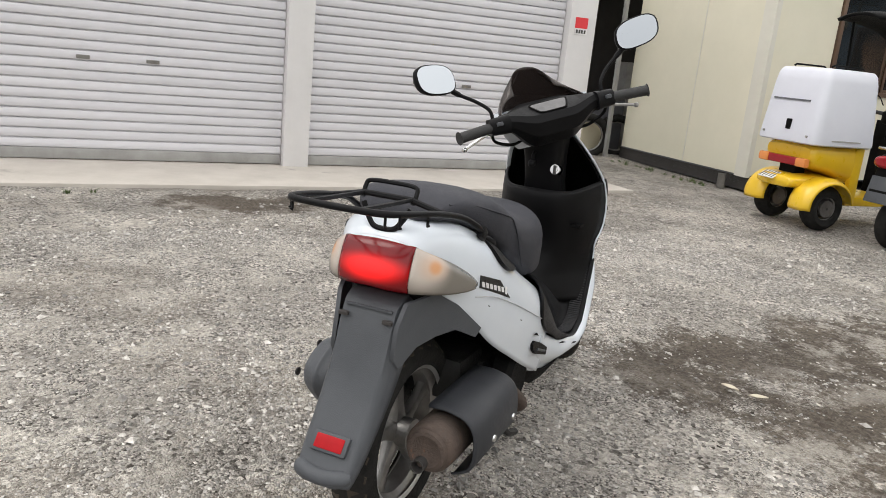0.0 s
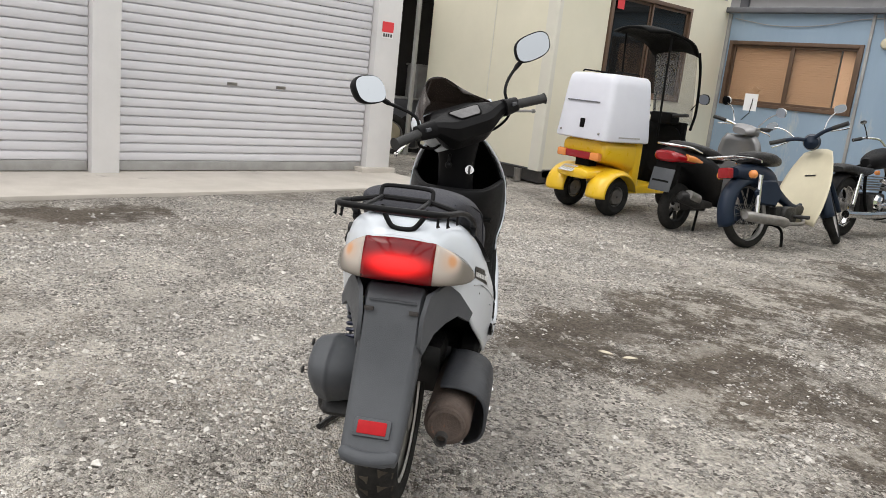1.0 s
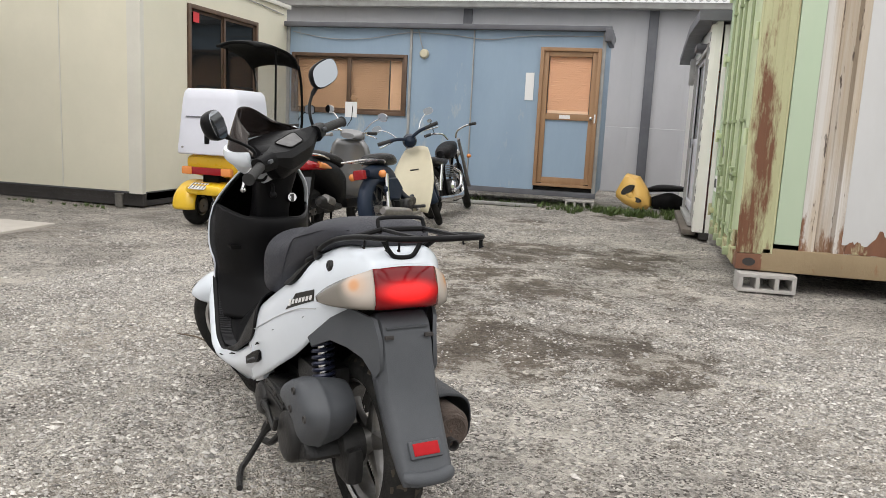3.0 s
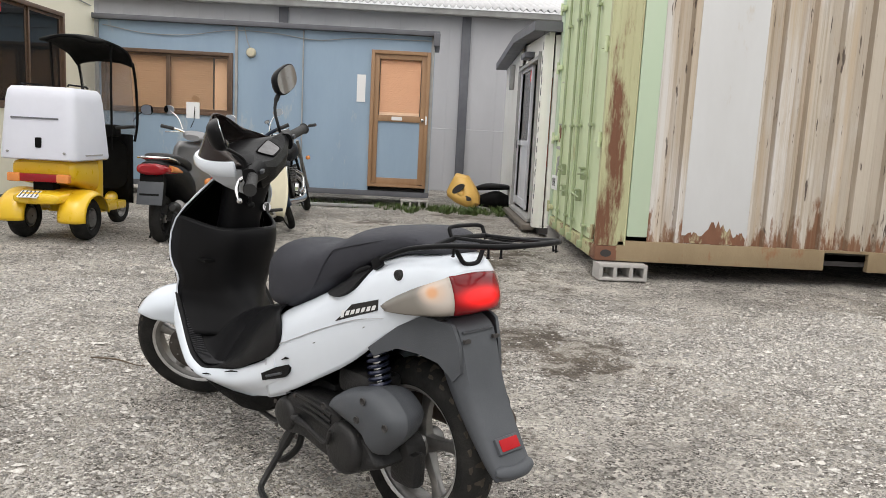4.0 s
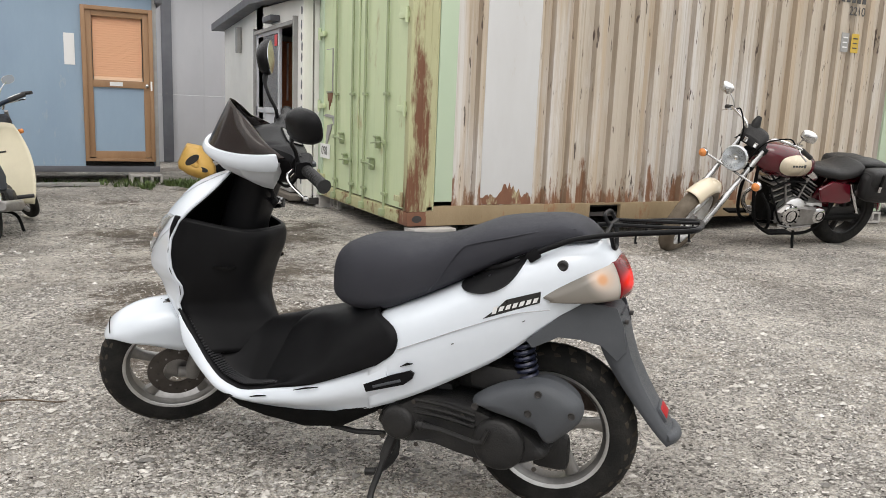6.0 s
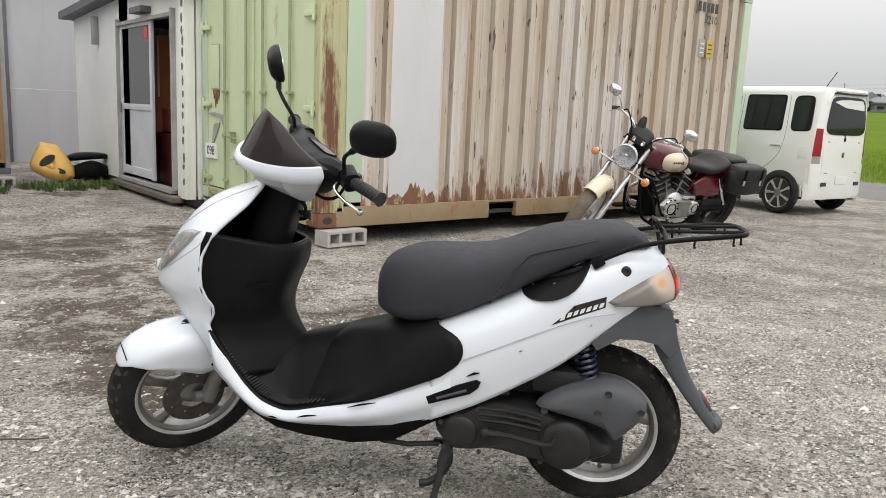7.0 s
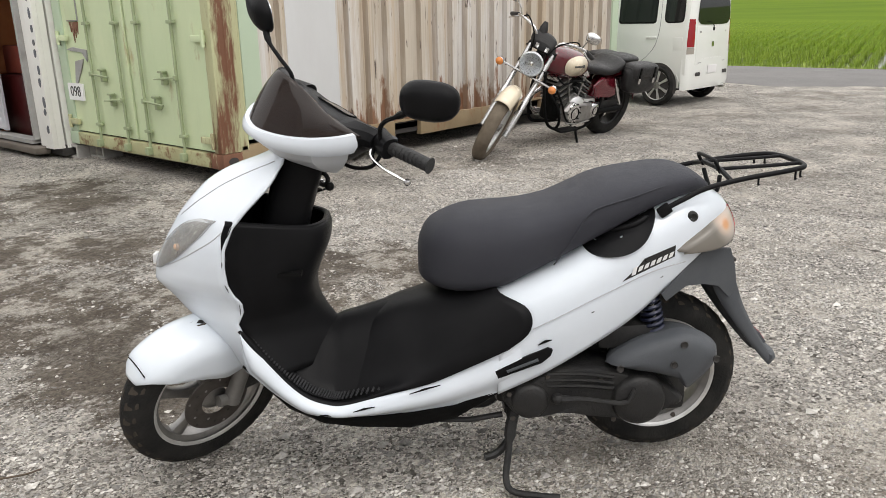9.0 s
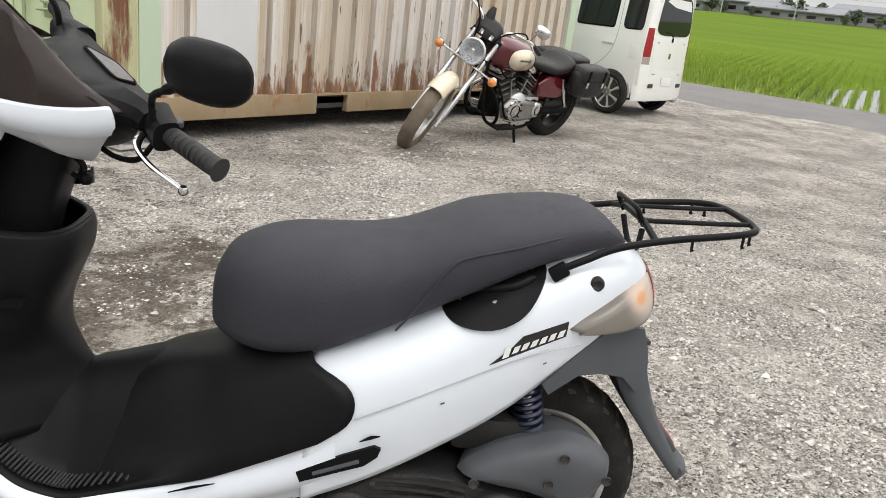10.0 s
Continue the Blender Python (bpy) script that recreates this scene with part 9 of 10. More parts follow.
    for s in (1, -1):
        part("fork_leg", Mesh().tube([(1.17, s * 0.07, R), (1.03, s * 0.07, 0.50)], 0.02, 8).xf(S), STEEL, b)
        part("handlebar", Mesh().tube(spline([(0.86, s * 0.08, 0.99), (0.83, s * 0.2, 1.02), (0.78, s * 0.34, 1.03)], 8), 0.011, 8).xf(S), CHROME, b)
        part("grip", Mesh().tube([(0.81, s * 0.23, 1.022), (0.77, s * 0.35, 1.03)], 0.018, 10).xf(S), RUBBERG, b)
        part("lever", Mesh().tube(spline([(0.85, s * 0.18, 1.0), (0.86, s * 0.26, 0.99), (0.82, s * 0.33, 0.98)], 8), 0.006, 6).xf(S), CHROME, b)
        round_mirror(b, S, (0.84, s * 0.15, 1.03), (0.86, s * 0.34, 1.20), CHROME, 0, (0.055, 0.042))
    for s in (1, -1):
        part("stand_leg", Mesh().tube([(0.18, s * 0.12, 0.2), (0.12, s * 0.15, 0.02)], 0.012, 8), MATTE, b)


make_black_scooter()


def make_cub():
    b = thing("step_through_motorcycle", pose(-2.90, 5.87, 0, -11, 0, 81.5), "blue step-through motorcycle with a cream leg shield", "motorcycle")
    R = 0.285
    S = steer_matrix((0.92, 0, 0.80), 27, 30)
    wheel(b, pose(0, 0, R), R, 0.075, 0.225, wire=True, rim_mat=STEEL, label="spoked rear wheel")
    wheel(b, S @ pose(1.19, 0, R), R, 0.07, 0.225, wire=True, rim_mat=STEEL, label="spoked front wheel")
    part("rear_fender", fender_mesh((0, R), R + 0.045, 0.075, 30, 200, drop=0.08), NAVY, b, "dark blue rear fender", thick=0.004)
    part("frame_body", blob([(-0.20, 0, 0.62, 0.07, 0.04), (0.05, 0, 0.60, 0.085, 0.10), (0.28, 0, 0.55, 0.07, 0.10), (0.42, 0, 0.44, 0.040, 0.05), (0.68, 0, 0.33, 0.028, 0.03), (0.90, 0, 0.48, 0.026, 0.035), (1.03, 0, 0.74, 0.026, 0.04)]), NAVY, b, "dark blue pressed frame", smooth=60)
    for s in (1, -1):
        part("side_cover", Mesh().prism([(0.02, 0.36), (0.24, 0.34), (0.33, 0.45), (0.24, 0.56), (0.05, 0.56), (-0.03, 0.46)], s * 0.075, s * 0.12, "y", 0.02), NAVY, b, "blue side cover")
        part("shock", Mesh().tube([(0.0, s * 0.10, R), (0.03, s * 0.105, 0.60)], 0.022, 10), CHROME if s < 0 else STEEL, b)
        part("turn_signal", Mesh().ball((-0.13, s * 0.155, 0.60), 0.038, 12, (0.9, 1, 1)), AMBER, b, "amber turn signal")
        part("fork_leg", Mesh().tube([(1.19, s * 0.075, R), (1.06, s * 0.075, 0.50), (0.98, s * 0.06, 0.68)], 0.022, 8).xf(S), NAVY, b)
        hb = spline([(0.88, s * 0.04, 0.95), (0.86, s * 0.14, 0.98), (0.80, s * 0.32, 0.985)], 10)
        part("handlebar", Mesh().tube(hb, 0.018, 10).xf(S), NAVY, b)
        part("grip", Mesh().tube([hb[-4], hb[-1]], 0.02, 10).xf(S), RUBBERG, b)
        part("lever", Mesh().tube(spline([(0.88, s * 0.17, 0.97), (0.89, s * 0.25, 0.96), (0.85, s * 0.32, 0.95)], 8), 0.006, 6).xf(S), CHROME, b)
        round_mirror(b, S, (0.86, s * 0.12, 0.99), (0.88, s * 0.28, 1.14), CHROME, 0, (0.05, 0.035))
        part("foot_peg", Mesh().tube([(0.50, s * 0.08, 0.26), (0.50, s * 0.24, 0.25)], 0.016, 8), RUBBERG, b)
    sh = Mesh().loft([[(0.62 + 0.36 * u ** 1.2 + 0.05 * (1 - v * v), 0.275 * v * (0.74 + 0.85 * u - 1.10 * u * u), 0.20 + 0.66 * u - 0.03 * v * v) for v in np.linspace(-1, 1, 17)] for u in np.linspace(0, 1, 14)], False)
    ls = part("leg_shield", sh, CREAMG, b, "aged cream plastic leg shield", smooth=60, thick=0.006)
    part("slot", Mesh().box((0.870, 0.0, 0.62), (0.014, 0.10, 0.014), r=0.003), DARKIN, ls)
    part("seat", blob([(-0.06, 0, 0.735, 0.08, 0.03), (0.0, 0, 0.745, 0.12, 0.05), (0.2, 0, 0.735, 0.125, 0.055), (0.34, 0, 0.72, 0.08, 0.04)], e=3), LEATHER, b, "black single seat", smooth=55)
    rk = Mesh()
    for y in (-0.12, -0.04, 0.04, 0.12):
        rk.tube(spline([(0.02, y, 0.70), (-0.02, y, 0.725), (-0.34, y, 0.735)], 8), 0.008, 6)
    rk.tube([(-0.34, -0.13, 0.735), (-0.34, 0.13, 0.735)], 0.008, 6).tube([(-0.15, -0.13, 0.728), (-0.15, 0.13, 0.728)], 0.008, 6)
    part("rear_rack", rk, CHROME, b, "chrome rear rack")
    part("tail_light", Mesh().box((-0.27, 0, 0.61), (0.07, 0.11, 0.09), r=0.02), REDLENS, b, "red tail light")
    part("engine", Mesh().box((0.42, 0, 0.27), (0.30, 0.18, 0.15), r=0.04).tube([(0.55, 0, 0.29), (0.72, 0, 0.31)], 0.055, 12), ENGINE, b, "dark horizontal engine")
    part("case_cover", Mesh().lathe([(0.0, 0.03), (0.06, 0.025), (0.075, 0.0), (0.075, -0.04)], 20, pose(0.40, -0.10, 0.27, 90, 0, 0)), ENGINE, b)
    part("muffler", Mesh().tube(spline([(0.66, -0.06, 0.26), (0.60, -0.12, 0.20), (0.35, -0.145, 0.20), (0.25, -0.15, 0.22), (-0.05, -0.155, 0.25), (-0.22, -0.155, 0.27)], 24), [0.016] * 11 + [0.042] * 12 + [0.03], 14), STEEL, b, "dull chrome muffler")
    part("chain_case", Mesh().prism([(-0.06, 0.22), (0.42, 0.22), (0.42, 0.34), (-0.06, 0.36)], 0.05, 0.075, "y", 0.01), NAVY, b)
    part("headlight", Mesh().lathe([(0.0, 0.03), (0.06, 0.02), (0.075, 0.0), (0.06, -0.09), (0.0, -0.12)], 22, S @ pose(0.98, 0, 0.93, 0, 80, 0)), NAVY, b)
    part("front_fender", fender_mesh((1.19, R), R + 0.04, 0.06, 20, 190, drop=0.06).xf(S), NAVY, b, "dark blue front fender", thick=0.004)
    part("centre_stand", Mesh().tube(spline([(0.26, -0.15, 0.01), (0.30, -0.12, 0.14), (0.32, 0.0, 0.19), (0.30, 0.12, 0.14), (0.26, 0.15, 0.01)], 16), 0.012, 8), MATTE, b)


make_cub()


def make_custom_bike():
    b = thing("custom_motorcycle", pose(-2.93, 7.70, 0, -6, 0, 87), "black custom motorcycle with a slim tank and chrome pipes", "motorcycle")
    S = steer_matrix((1.0, 0, 0.80), 32, 22)
    wheel(b, pose(0, 0, 0.30), 0.30, 0.12, 0.20, wire=True, rim_mat=CHROME, label="fat spoked rear wheel")
    wheel(b, S @ pose(1.40, 0, 0.31), 0.31, 0.09, 0.235, wire=True, rim_mat=CHROME, label="spoked front wheel")
    part("rear_fender", fender_mesh((0, 0.30), 0.345, 0.075, 30, 150, drop=0.05), BLACKP, b, "black short rear fender", thick=0.004)
    part("seat", blob([(-0.20, 0, 0.66, 0.08, 0.025), (-0.1, 0, 0.67, 0.12, 0.045), (0.2, 0, 0.64, 0.13, 0.05), (0.45, 0, 0.65, 0.08, 0.035)], e=3), LEATHER, b, "black seat", smooth=55)
    part("fuel_tank", blob([(0.42, 0, 0.72, 0.05, 0.05), (0.52, 0, 0.74, 0.10, 0.08), (0.72, 0, 0.78, 0.12, 0.10), (0.90, 0, 0.82, 0.07, 0.07), (0.96, 0, 0.83, 0.03, 0.03)]), BLACKP, b, "black peanut tank", smooth=60)
    fr = Mesh()
    for s in (1, -1):
        fr.tube(spline([(0.98, 0, 0.82), (1.0, s * 0.06, 0.5), (0.85, s * 0.1, 0.2), (0.4, s * 0.1, 0.2), (0.25, s * 0.1, 0.4), (0.3, s * 0.07, 0.66), (0.6, 0, 0.72)], 26), 0.016, 8)
    part("frame", fr, MATTE, b)
    en = part("engine", Mesh().box((0.52, 0, 0.33), (0.38, 0.22, 0.2), r=0.05), ENGINE, b, "dark engine")
    for j in range(6):
        part("cooling_fin", Mesh().box((0.64, 0, 0.46 + j * 0.026), (0.17, 0.19, 0.012), r=0.004), STEEL, en)
    part("case_cover", Mesh().lathe([(0.0, 0.03), (0.07, 0.025), (0.09, 0.0), (0.09, -0.04)], 22, pose(0.50, -0.12, 0.33, 90, 0, 0)), CHROME, en)
    part("exhaust_pipe", Mesh().tube(spline([(0.70, -0.06, 0.50), (0.80, -0.13, 0.40), (0.72, -0.16, 0.24), (0.3, -0.17, 0.22), (-0.25, -0.17, 0.24)], 24), [0.02] * 12 + [0.036] * 12, 12), CHROME, b, "chrome exhaust")
    part("exhaust_bend", Mesh().tube(spline([(0.60, -0.09, 0.56), (0.68, -0.16, 0.48), (0.60, -0.17, 0.34), (0.40, -0.17, 0.30)], 16), 0.024, 10), CHROME, b)
    part("headlight", Mesh().lathe([(0.0, 0.02), (0.06, 0.015), (0.075, 0.0), (0.06, -0.07), (0.0, -0.1)], 22, S @ pose(1.16, 0, 0.74, 0, 85, 0)), CHROME, b, "chrome headlight")
    for s in (1, -1):
        part("fork_leg", Mesh().tube([(1.40, s * 0.08, 0.28), (1.22, s * 0.08, 0.56), (1.02, s * 0.08, 0.90)], [0.026, 0.022, 0.02], 10).xf(S), STEEL, b)
        hb = spline([(0.98, s * 0.05, 0.92), (0.95, s * 0.10, 1.00), (0.88, s * 0.22, 1.03), (0.76, s * 0.32, 1.02)], 14)
        part("handlebar", Mesh().tube(hb, 0.012, 8).xf(S), CHROME, b)
        part("grip", Mesh().tube([hb[-4], hb[-1]], 0.019, 10).xf(S), RUBBERG, b)
        part("lever", Mesh().tube(spline([hb[-6], Vector(hb[-3]) + Vector((0.05, 0, 0)), Vector(hb[-1]) + Vector((0.05, 0, -0.01))], 8), 0.006, 6).xf(S), CHROME, b)
        part("turn_signal", Mesh().ball((1.10, s * 0.16, 0.66), 0.03, 10).xf(S), AMBER, b)
        part("shock", Mesh().tube([(0.0, s * 0.11, 0.32), (0.1, s * 0.11, 0.62)], 0.024, 10), CHROME, b)
    round_mirror(b, S, (0.88, 0.20, 1.03), (0.90, 0.22, 1.20), MATTE, 0, (0.03, 0.02))
    part("side_stand", Mesh().tube([(0.45, 0.10, 0.2), (0.50, 0.24, 0.04)], 0.012, 8), MATTE, b)


make_custom_bike()


def make_tag():
    n = thing("paper_tag", pose(-3.66, 6.90, 1.11), "white paper tag on a wire at the scooter's bars", "tag")
    part("card", Mesh().box((0, 0, 0.08), (0.13, 0.01, 0.16)), PAPER, n)
    part("clip", Mesh().box((0.03, 0, 0.20), (0.07, 0.012, 0.05), m=pose(0.03, 0, 0.20, 0, 30, 0), r=0.004), WOODB, n)
    part("wire", Mesh().tube([(0.02, 0.006, 0.16), (0.02, -0.03, -0.02), (0.03, -0.17, -0.09)], 0.004, 6), MATTE, n)


make_tag()


# ---- clutter by the hut ----
def make_fairing():
    f = thing("yellow_fairing", pose(-0.74, 10.45, 0.0, 0, 0, -20), "loose yellow motorcycle fairing lying on weeds", "fairing")
    outline = [(-0.13, 0.52), (-0.19, 0.40), (-0.25, 0.26), (-0.24, 0.17), (-0.10, 0.08), (0.08, 0.02), (0.20, 0.02), (0.27, 0.09), (0.26, 0.20), (0.18, 0.34), (0.06, 0.49)]
    cx, cz = 0.02, 0.24
    rings = [[(cx + (x - cx) * k, y - 0.10 * (0.5 - z), cz + (z - cz) * k) for x, z in outline] for k, y in ((1.0, 0.10), (0.97, 0.02), (0.86, -0.06), (0.55, -0.11), (0.2, -0.13))]
    part("shell", Mesh().loft(rings, True, False).add(rings[-1], [tuple(range(11))]), surf("faded_yellow_plastic", (0.80, 0.50, 0.14), (0.72, 0.43, 0.10), 5, 0.45), f, "faded yellow plastic shell", thick=0.006)
    for s in (1, -1):
        ex, ez, ea, eb, tilt = (-0.02, 0.30, 0.105, 0.050, radians(38)) if s > 0 else (0.13, 0.17, 0.060, 0.032, radians(-20))
        oval = [(ex + p * math.cos(tilt) - q * math.sin(tilt), ez + p * math.sin(tilt) + q * math.cos(tilt)) for p, q in squircle(ea, eb, 2, 20)]
        h = Mesh().loft([[(x, -0.160 + 0.06 * k, z) for x, z in oval] for k in (0, 1)])
        part("opening", h, DARKIN, f)
    k = thing("black_fairing", pose(-0.28, 10.62, 0.0), "black motorcycle fairing and seat parts in a heap", "fairing")
    part("panel", blob([(-0.32, 0, 0.28, 0.03, 0.02), (-0.1, 0, 0.33, 0.12, 0.05), (0.18, 0, 0.34, 0.14, 0.04), (0.30, 0, 0.33, 0.04, 0.02)], e=3), BLACKP, k)
    part("lower_part", blob([(-0.2, -0.05, 0.12, 0.1, 0.08), (0.05, -0.08, 0.15, 0.16, 0.13), (0.24, -0.05, 0.12, 0.10, 0.10)], e=2.6), MATTE, k)
    p = thing("plank", pose(-2.75, 9.72, 0, 0, 0, 2), "weathered grey plank lying before the hut", "plank")
    part("board", Mesh().box((0, 0, 0.035), (1.5, 0.09, 0.04), r=0.004), GREYSTEEL, p)
    s = thing("stick", pose(-2.62, 2.32, 0), "thin dark twig lying on the gravel", "twig")
    part("twig", Mesh().tube(spline([(-0.12, 0.05, 0.012), (0.0, 0.02, 0.018), (0.10, -0.03, 0.014), (0.15, -0.035, 0.010)], 12), [0.004] * 6 + [0.003] * 6, 6), BARK, s)
    for x, y, a in ((-1.73, 2.50, 20), (-1.62, 2.53, 60)):
        l = thing("dry_leaf", pose(x, y, 0.012, 0, 0, a), "pale dry leaf on dark soil", "leaf")
        part("blade", Mesh().loft([[(u * 0.07, w * 0.016 * math.sin(math.pi * min(0.98, u + 0.02)), 0.004 + 0.006 * abs(w)) for w in (-1, 0, 1)] for u in np.linspace(0, 1, 7)], False), surf("dry_leaf", (0.62, 0.56, 0.44), None, 20, 0.8) if a == 20 else bpy.data.materials["dry_leaf"], l, thick=0.0015)


make_fairing()


def tufts(name, spots, mat_, label, category, blades=14, h=(0.06, 0.16), w=0.008, seed=1, lean=0.5):
    """Grass or weeds: many thin bent blades in clumps."""
    rng = random.Random(seed)
    vs, fs = [], []
    for x, y, z, k in spots:
        for i in range(blades):
            a = rng.uniform(0, 2 * math.pi)
            r = rng.uniform(0, 0.06) * k
            bx, by = x + r * math.cos(a), y + r * math.sin(a)
            hh = rng.uniform(*h) * k
            d = rng.uniform(0.1, lean) * hh
            dx, dy = math.cos(a) * d, math.sin(a) * d
            px, py = -math.sin(a) * w * k, math.cos(a) * w * k
            o = len(vs)
            vs += [(bx - px, by - py, z), (bx + px, by + py, z), (bx + dx * 0.4 + px * 0.8, by + dy * 0.4 + py * 0.8, z + hh * 0.6), (bx + dx * 0.4 - px * 0.8, by + dy * 0.4 - py * 0.8, z + hh * 0.6), (bx + dx, by + dy, z + hh)]
            fs += [(o, o + 1, o + 2, o + 3), (o + 3, o + 2, o + 4)]
    d = bpy.data.meshes.new(name)
    d.from_pydata(vs, [], fs)
    d.materials.append(mat_)
    return tagged(new(name, d), label, category, "", "stuff")


rng = random.Random(8)
spots = [(rng.uniform(-3.2, -0.1), 9.85 + rng.uniform(-0.12, 0.5), 0.0, rng.uniform(0.7, 1.4)) for _ in range(45)]
spots += [(rng.gauss(-0.9, 0.35), rng.gauss(9.75, 0.18), 0.0, rng.uniform(0.8, 1.5)) for _ in range(80)]
spots += [(rng.uniform(-8.0, -6.0), 6.36 + rng.uniform(-0.12, 0.06), 0.0, rng.uniform(0.3, 0.6)) for _ in range(26)]
spots += [(rng.gauss(-5.27, 0.03), rng.gauss(0.17, 0.08), 0.0, 0.45) for _ in range(3)]
spots += [(rng.uniform(-0.3, 0.0), rng.uniform(9.6, 12.6), 0.0, rng.uniform(0.7, 1.3)) for _ in range(40)]
tufts("weeds", spots, WEED, "low green weeds along the hut and shed", "weeds", 18, h=(0.025, 0.085), w=0.006, lean=1.2)


# ---- paddy field and distance ----
def field_z(x):
    return -0.22 + 0.036 * max(0, x - 15.2)


def make_field():
    me = Mesh()
    me.add([(15.05, -200, -0.25), (15.05, 260, -0.25), (260, 260, field_z(260)), (260, -200, field_z(260))], [(0, 3, 2, 1)])
    m = surf("paddy_water", (0.10, 0.105, 0.07), (0.07, 0.075, 0.045), 0.8, 0.12, rvar=0.05, bump=0.05, bscale=8)
    tagged(part("water", me, m, None, "shallow paddy water over mud", smooth=0), category="water", kind="structure")
    rng = np.random.default_rng(12)
    vs, fs = [], []
    def clump(x, y, h, n, wd):
        for i in range(n):
            a = rng.uniform(0, 6.283)
            bx, by = x + rng.normal(0, 0.03), y + rng.normal(0, 0.03)
            z = field_z(x)
            hh = h * rng.uniform(0.75, 1.15)
            dx, dy = math.cos(a) * hh * 0.25, math.sin(a) * hh * 0.25
            px, py = -math.sin(a) * wd, math.cos(a) * wd
            o = len(vs)
            vs.extend([(bx - px, by - py, z), (bx + px, by + py, z), (bx + dx, by + dy, z + hh)])
            fs.append((o, o + 1, o + 2))
    for i in range(74):
        c0 = -10.5 + i * 0.34
        thin = c0 < 1.5
        for j in range(115):
            x = 15.5 + j * 0.18
            if rng.random() < 0.03:
                continue
            clump(x, c0 + 0.15 * x + rng.normal(0, 0.03), 0.18 if thin else 0.22, 8 if thin else 16, 0.008 if thin else 0.011)
    d = bpy.data.meshes.new("rice")
    d.from_pydata(vs, [], fs)
    d.materials.append(RICE)
    tagged(new("rice", d), "young green rice plants in rows", "rice", "", "stuff")
    # far crop as a dense canopy sheet
    me = Mesh()
    xs = [21 + 2.5 * i for i in range(6)] + [36 + 4.5 * i for i in range(34)]
    ys = [-60 + 4.0 * i for i in range(60)]
    me.add([(x, y, field_z(x) + (min(0.20, 0.02 + 0.016 * (x - 21)) if y > 0.15 * x + 2 else min(0.20, -0.06 + 0.008 * (x - 21))) + rng.uniform(-0.015, 0.015)) for x in xs for y in ys], [(i * 60 + j, (i + 1) * 60 + j, (i + 1) * 60 + j + 1, i * 60 + j + 1) for i in range(39) for j in range(59)])
    far = surf("far_rice_canopy", (0.075, 0.128, 0.009), (0.115, 0.175, 0.013), 0.35, 0.9, bump=0.8, bscale=9, spec=0.04, stretch=(1, 0.3, 1))
    tagged(part("rice_canopy", me, far, None, "far level rice crop", smooth=60), category="rice", kind="stuff")
    verge = [(15.12 + rng.uniform(-0.12, 0.22), y, -0.06, rng.uniform(0.6, 1.3)) for y in np.arange(-9, 14, 0.05)]
    tufts("verge_grass", verge, surf("verge_grass", (0.22, 0.34, 0.05), (0.34, 0.40, 0.09), 2, 0.6, island=0.3), "yellow-green grass verge beside the road", "grass", 9, seed=4)


make_field()


def house(x, y, w, d, h, roof_h, turn, wall_m, roof_m, label):
    z = field_z(x) + 0.1
    b = thing("house", pose(x, y, z, 0, 0, turn), label, "house", "far houses")
    part("wall", Mesh().box((0, 0, h / 2), (d, w, h)), wall_m, b)
    part("roof", Mesh().prism([(-d / 2 - 0.6, h), (0, h + roof_h), (d / 2 + 0.6, h), (d / 2 + 0.6, h - 0.2), (-d / 2 - 0.6, h - 0.2)], -w / 2 - 0.6, w / 2 + 0.6, "y"), roof_m, b)
    k = max(2, int(w / 2.6))
    for i in range(k):
        part("window", Mesh().box((-d / 2 - 0.03, -w / 2 + (i + 0.5) * w / k, h * 0.45), (0.06, w / k * 0.5, h * 0.32)), DARKGLASS, b)


rng = random.Random(21)
for i, (x, y, w, h, rh, mt) in enumerate(((150, 61, 16, 3.4, 2.2, HOUSEW), (158, 50, 12, 4.6, 2.4, HOUSEW), (150, 38, 15, 3.2, 2.0, HOUSEW), (160, 27, 13, 5.0, 2.2, HOUSEW), (150, 70, 12, 4.8, 2.4, HOUSEW), (152, 14, 14, 3.6, 2.0, HOUSEW), (165, 3, 12, 5.2, 2.4, HOUSEW), (155, -10, 16, 4.4, 2.2, HOUSEW), (165, 84, 16, 4.4, 2.2, HOUSEW))):
    house(x, y, w, 8, h * 0.5, rh * 0.55, rng.uniform(-12, 12), mt, ROOFT, "distant pale house with a grey tiled roof")


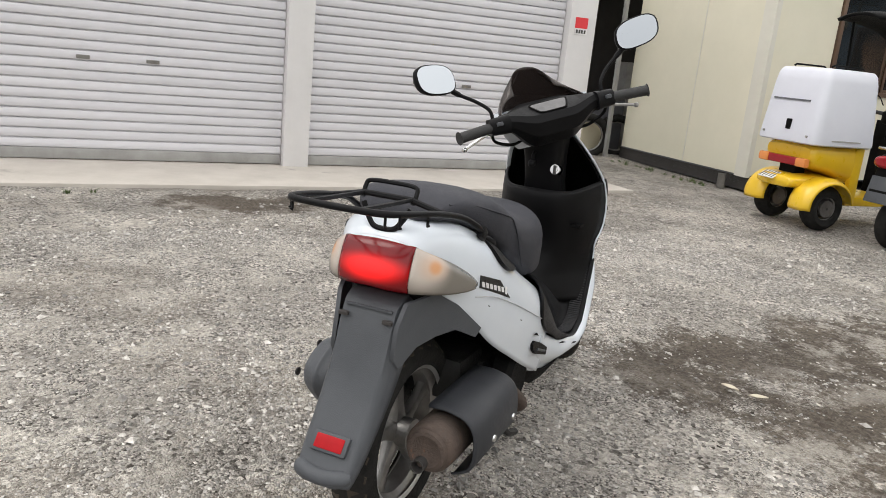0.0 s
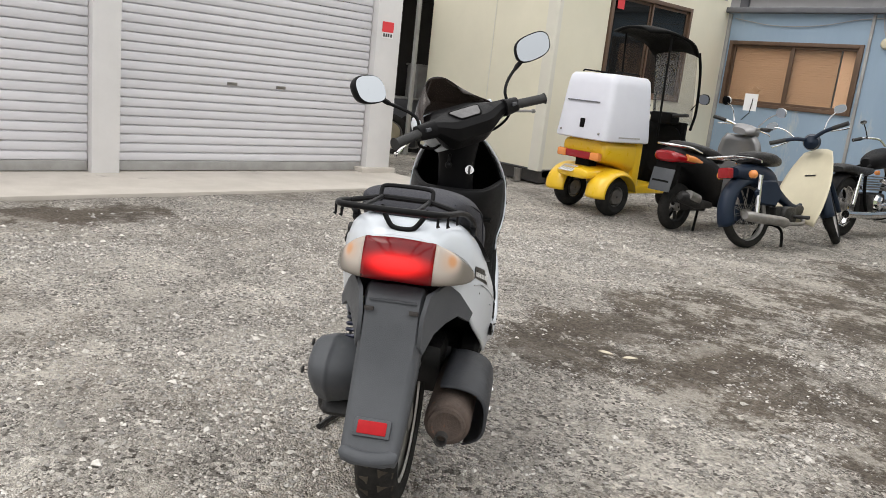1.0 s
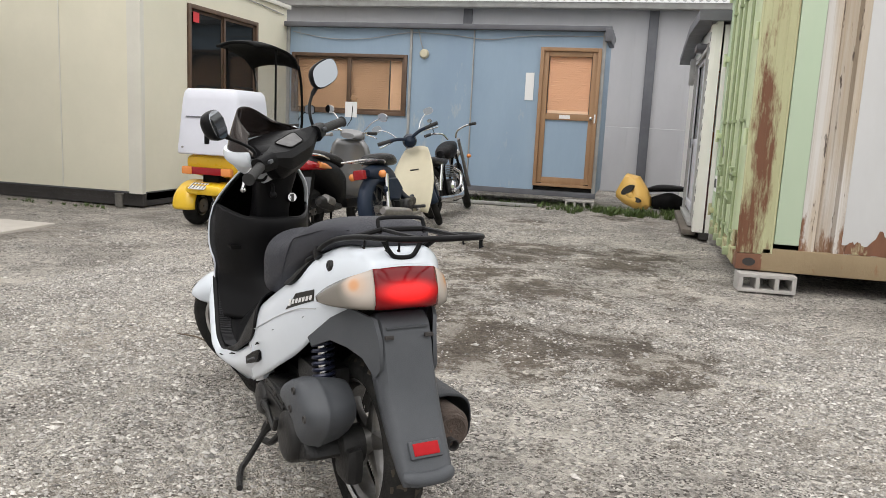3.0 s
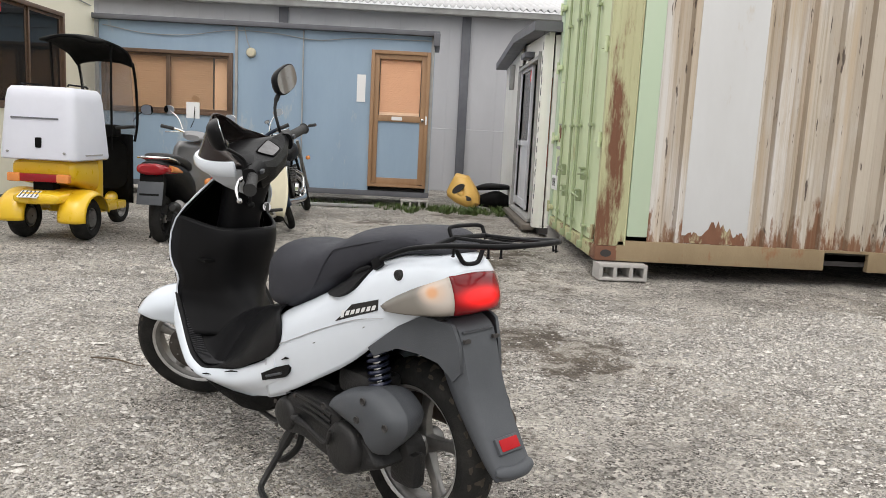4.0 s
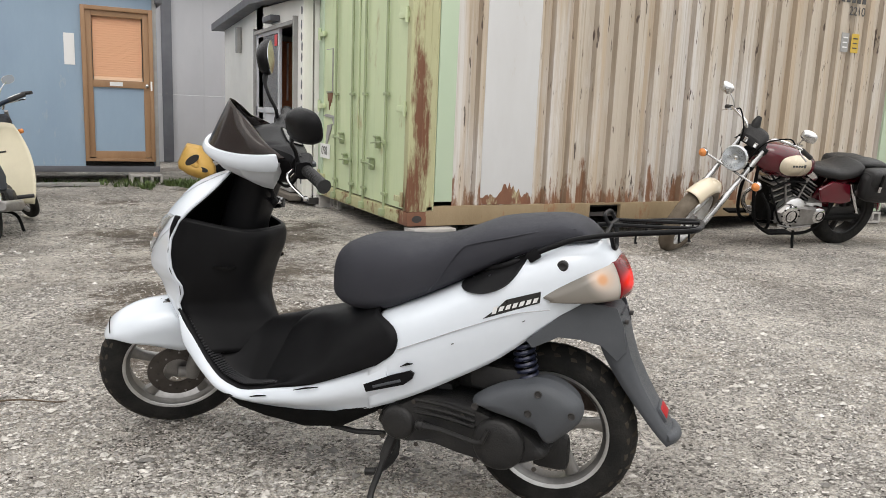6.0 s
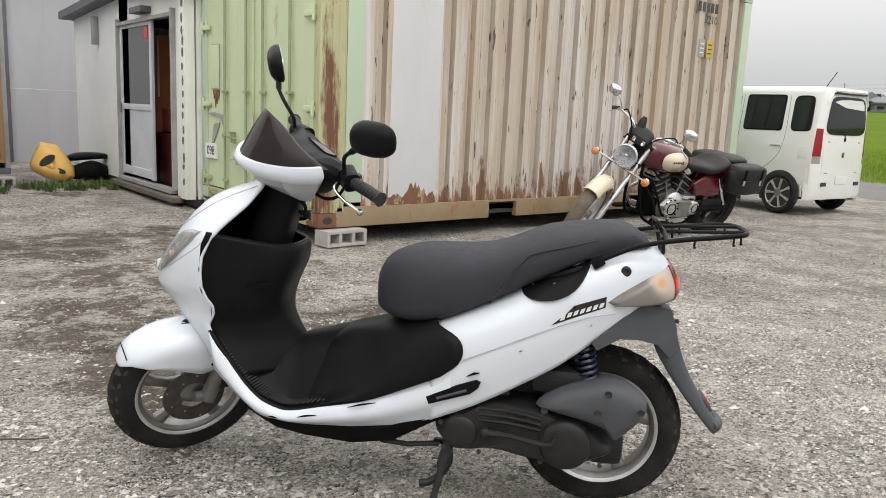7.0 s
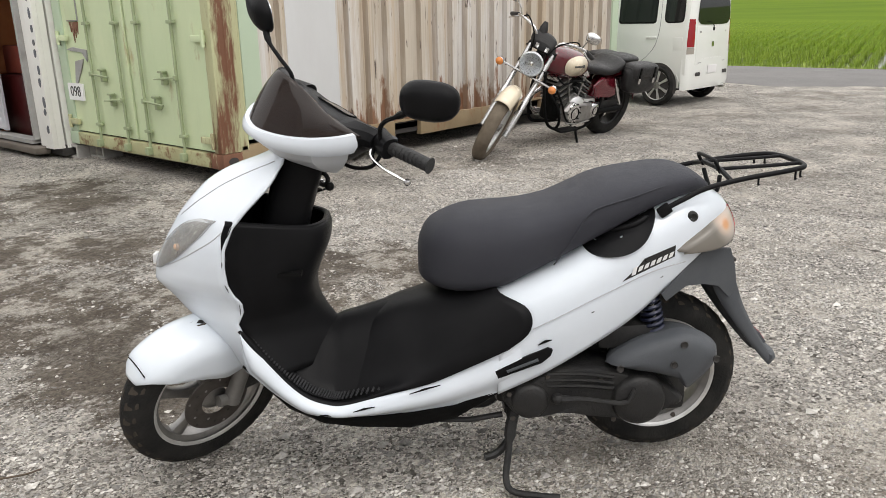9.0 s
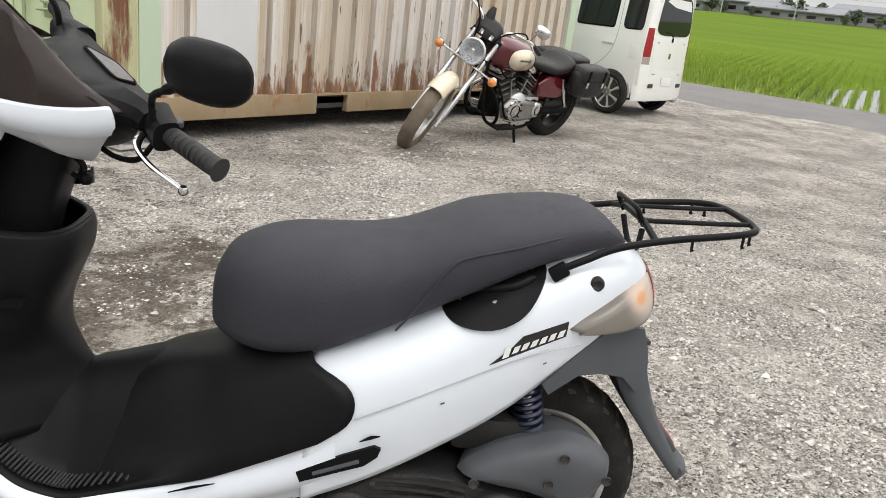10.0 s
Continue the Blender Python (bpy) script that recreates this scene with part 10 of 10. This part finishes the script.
def tree(x, y, h, seed):
    rng = random.Random(seed)
    t = thing("tree", pose(x, y, field_z(x)), "distant dark green broadleaf tree", "tree", "far trees")
    tr = Mesh().tube([(0, 0, 0), (0.1, 0.05, h * 0.3), (0, 0, h * 0.55)], [h * 0.03, h * 0.024, h * 0.015], 7)
    for k in range(4):
        a = k * 1.6 + rng.uniform(0, 1)
        tr.tube([(0, 0, h * 0.3), (math.cos(a) * h * 0.12, math.sin(a) * h * 0.12, h * 0.5), (math.cos(a) * h * 0.2, math.sin(a) * h * 0.2, h * 0.65)], [h * 0.014, h * 0.01, h * 0.005], 5)
    part("trunk", tr, BARK, t)
    me = Mesh()
    for k in range(420):
        a, u, v = rng.uniform(0, 6.283), rng.random() ** 0.5, rng.uniform(-1, 1)
        r = h * 0.42 * u * math.sqrt(max(0.05, 1 - v * v)) * (0.75 + 0.35 * math.sin(3 * a + seed))
        p = Vector((math.cos(a) * r, math.sin(a) * r, h * 0.6 + v * h * 0.38))
        s = h * rng.uniform(0.03, 0.055)
        n = Vector((rng.gauss(0, 1), rng.gauss(0, 1), rng.gauss(0, 1))).normalized()
        e = n.orthogonal().normalized() * s
        f = n.cross(e)
        me.add([p - e, p - f, p + e, p + f], [(0, 1, 2, 3)])
    part("crown", me, TREE, t, smooth=0)


for i in range(48):
    y = -26 + i * 2.4 + rng.uniform(-1, 1)
    tree(147 + rng.uniform(-5, 8), y, rng.uniform(1.8, 3.8), i)


def pole(x, y, h):
    p = thing("utility_pole", pose(x, y, field_z(x)), "distant grey concrete utility pole with crossarms", "pole", "utility poles")
    part("shaft", Mesh().tube([(0, 0, 0), (0, 0, h)], [0.13, 0.08], 8), GREYSTEEL, p)
    part("crossarm", Mesh().box((0, 0, h - 0.4), (0.10, 1.2, 0.08)), GREYSTEEL, p)
    part("crossarm", Mesh().box((0, 0, h - 1.0), (0.10, 1.0, 0.08)), GREYSTEEL, p)


for x, y, h in ((140, 48.5, 5.4), (146, 57.5, 5.5), (150, 69, 5.5), (140, 36, 5.4), (142, 22, 5.4)):
    pole(x, y, h)
w = thing("power_line", Matrix(), "thin dark power lines between the poles", "cable")
for a in (0.0, 0.7):
    me = Mesh().tube([(150, 120, field_z(146) + 5.0 - a), (150, 69, field_z(150) + 5.1 - a), (146, 57.5, field_z(146) + 5.1 - a), (140, 48.5, field_z(140) + 5.0 - a), (140, 36, field_z(140) + 5.0 - a), (142, 22, field_z(142) + 5.0 - a)], 0.016, 4)
    part("wire", me, DARKGREY, w)
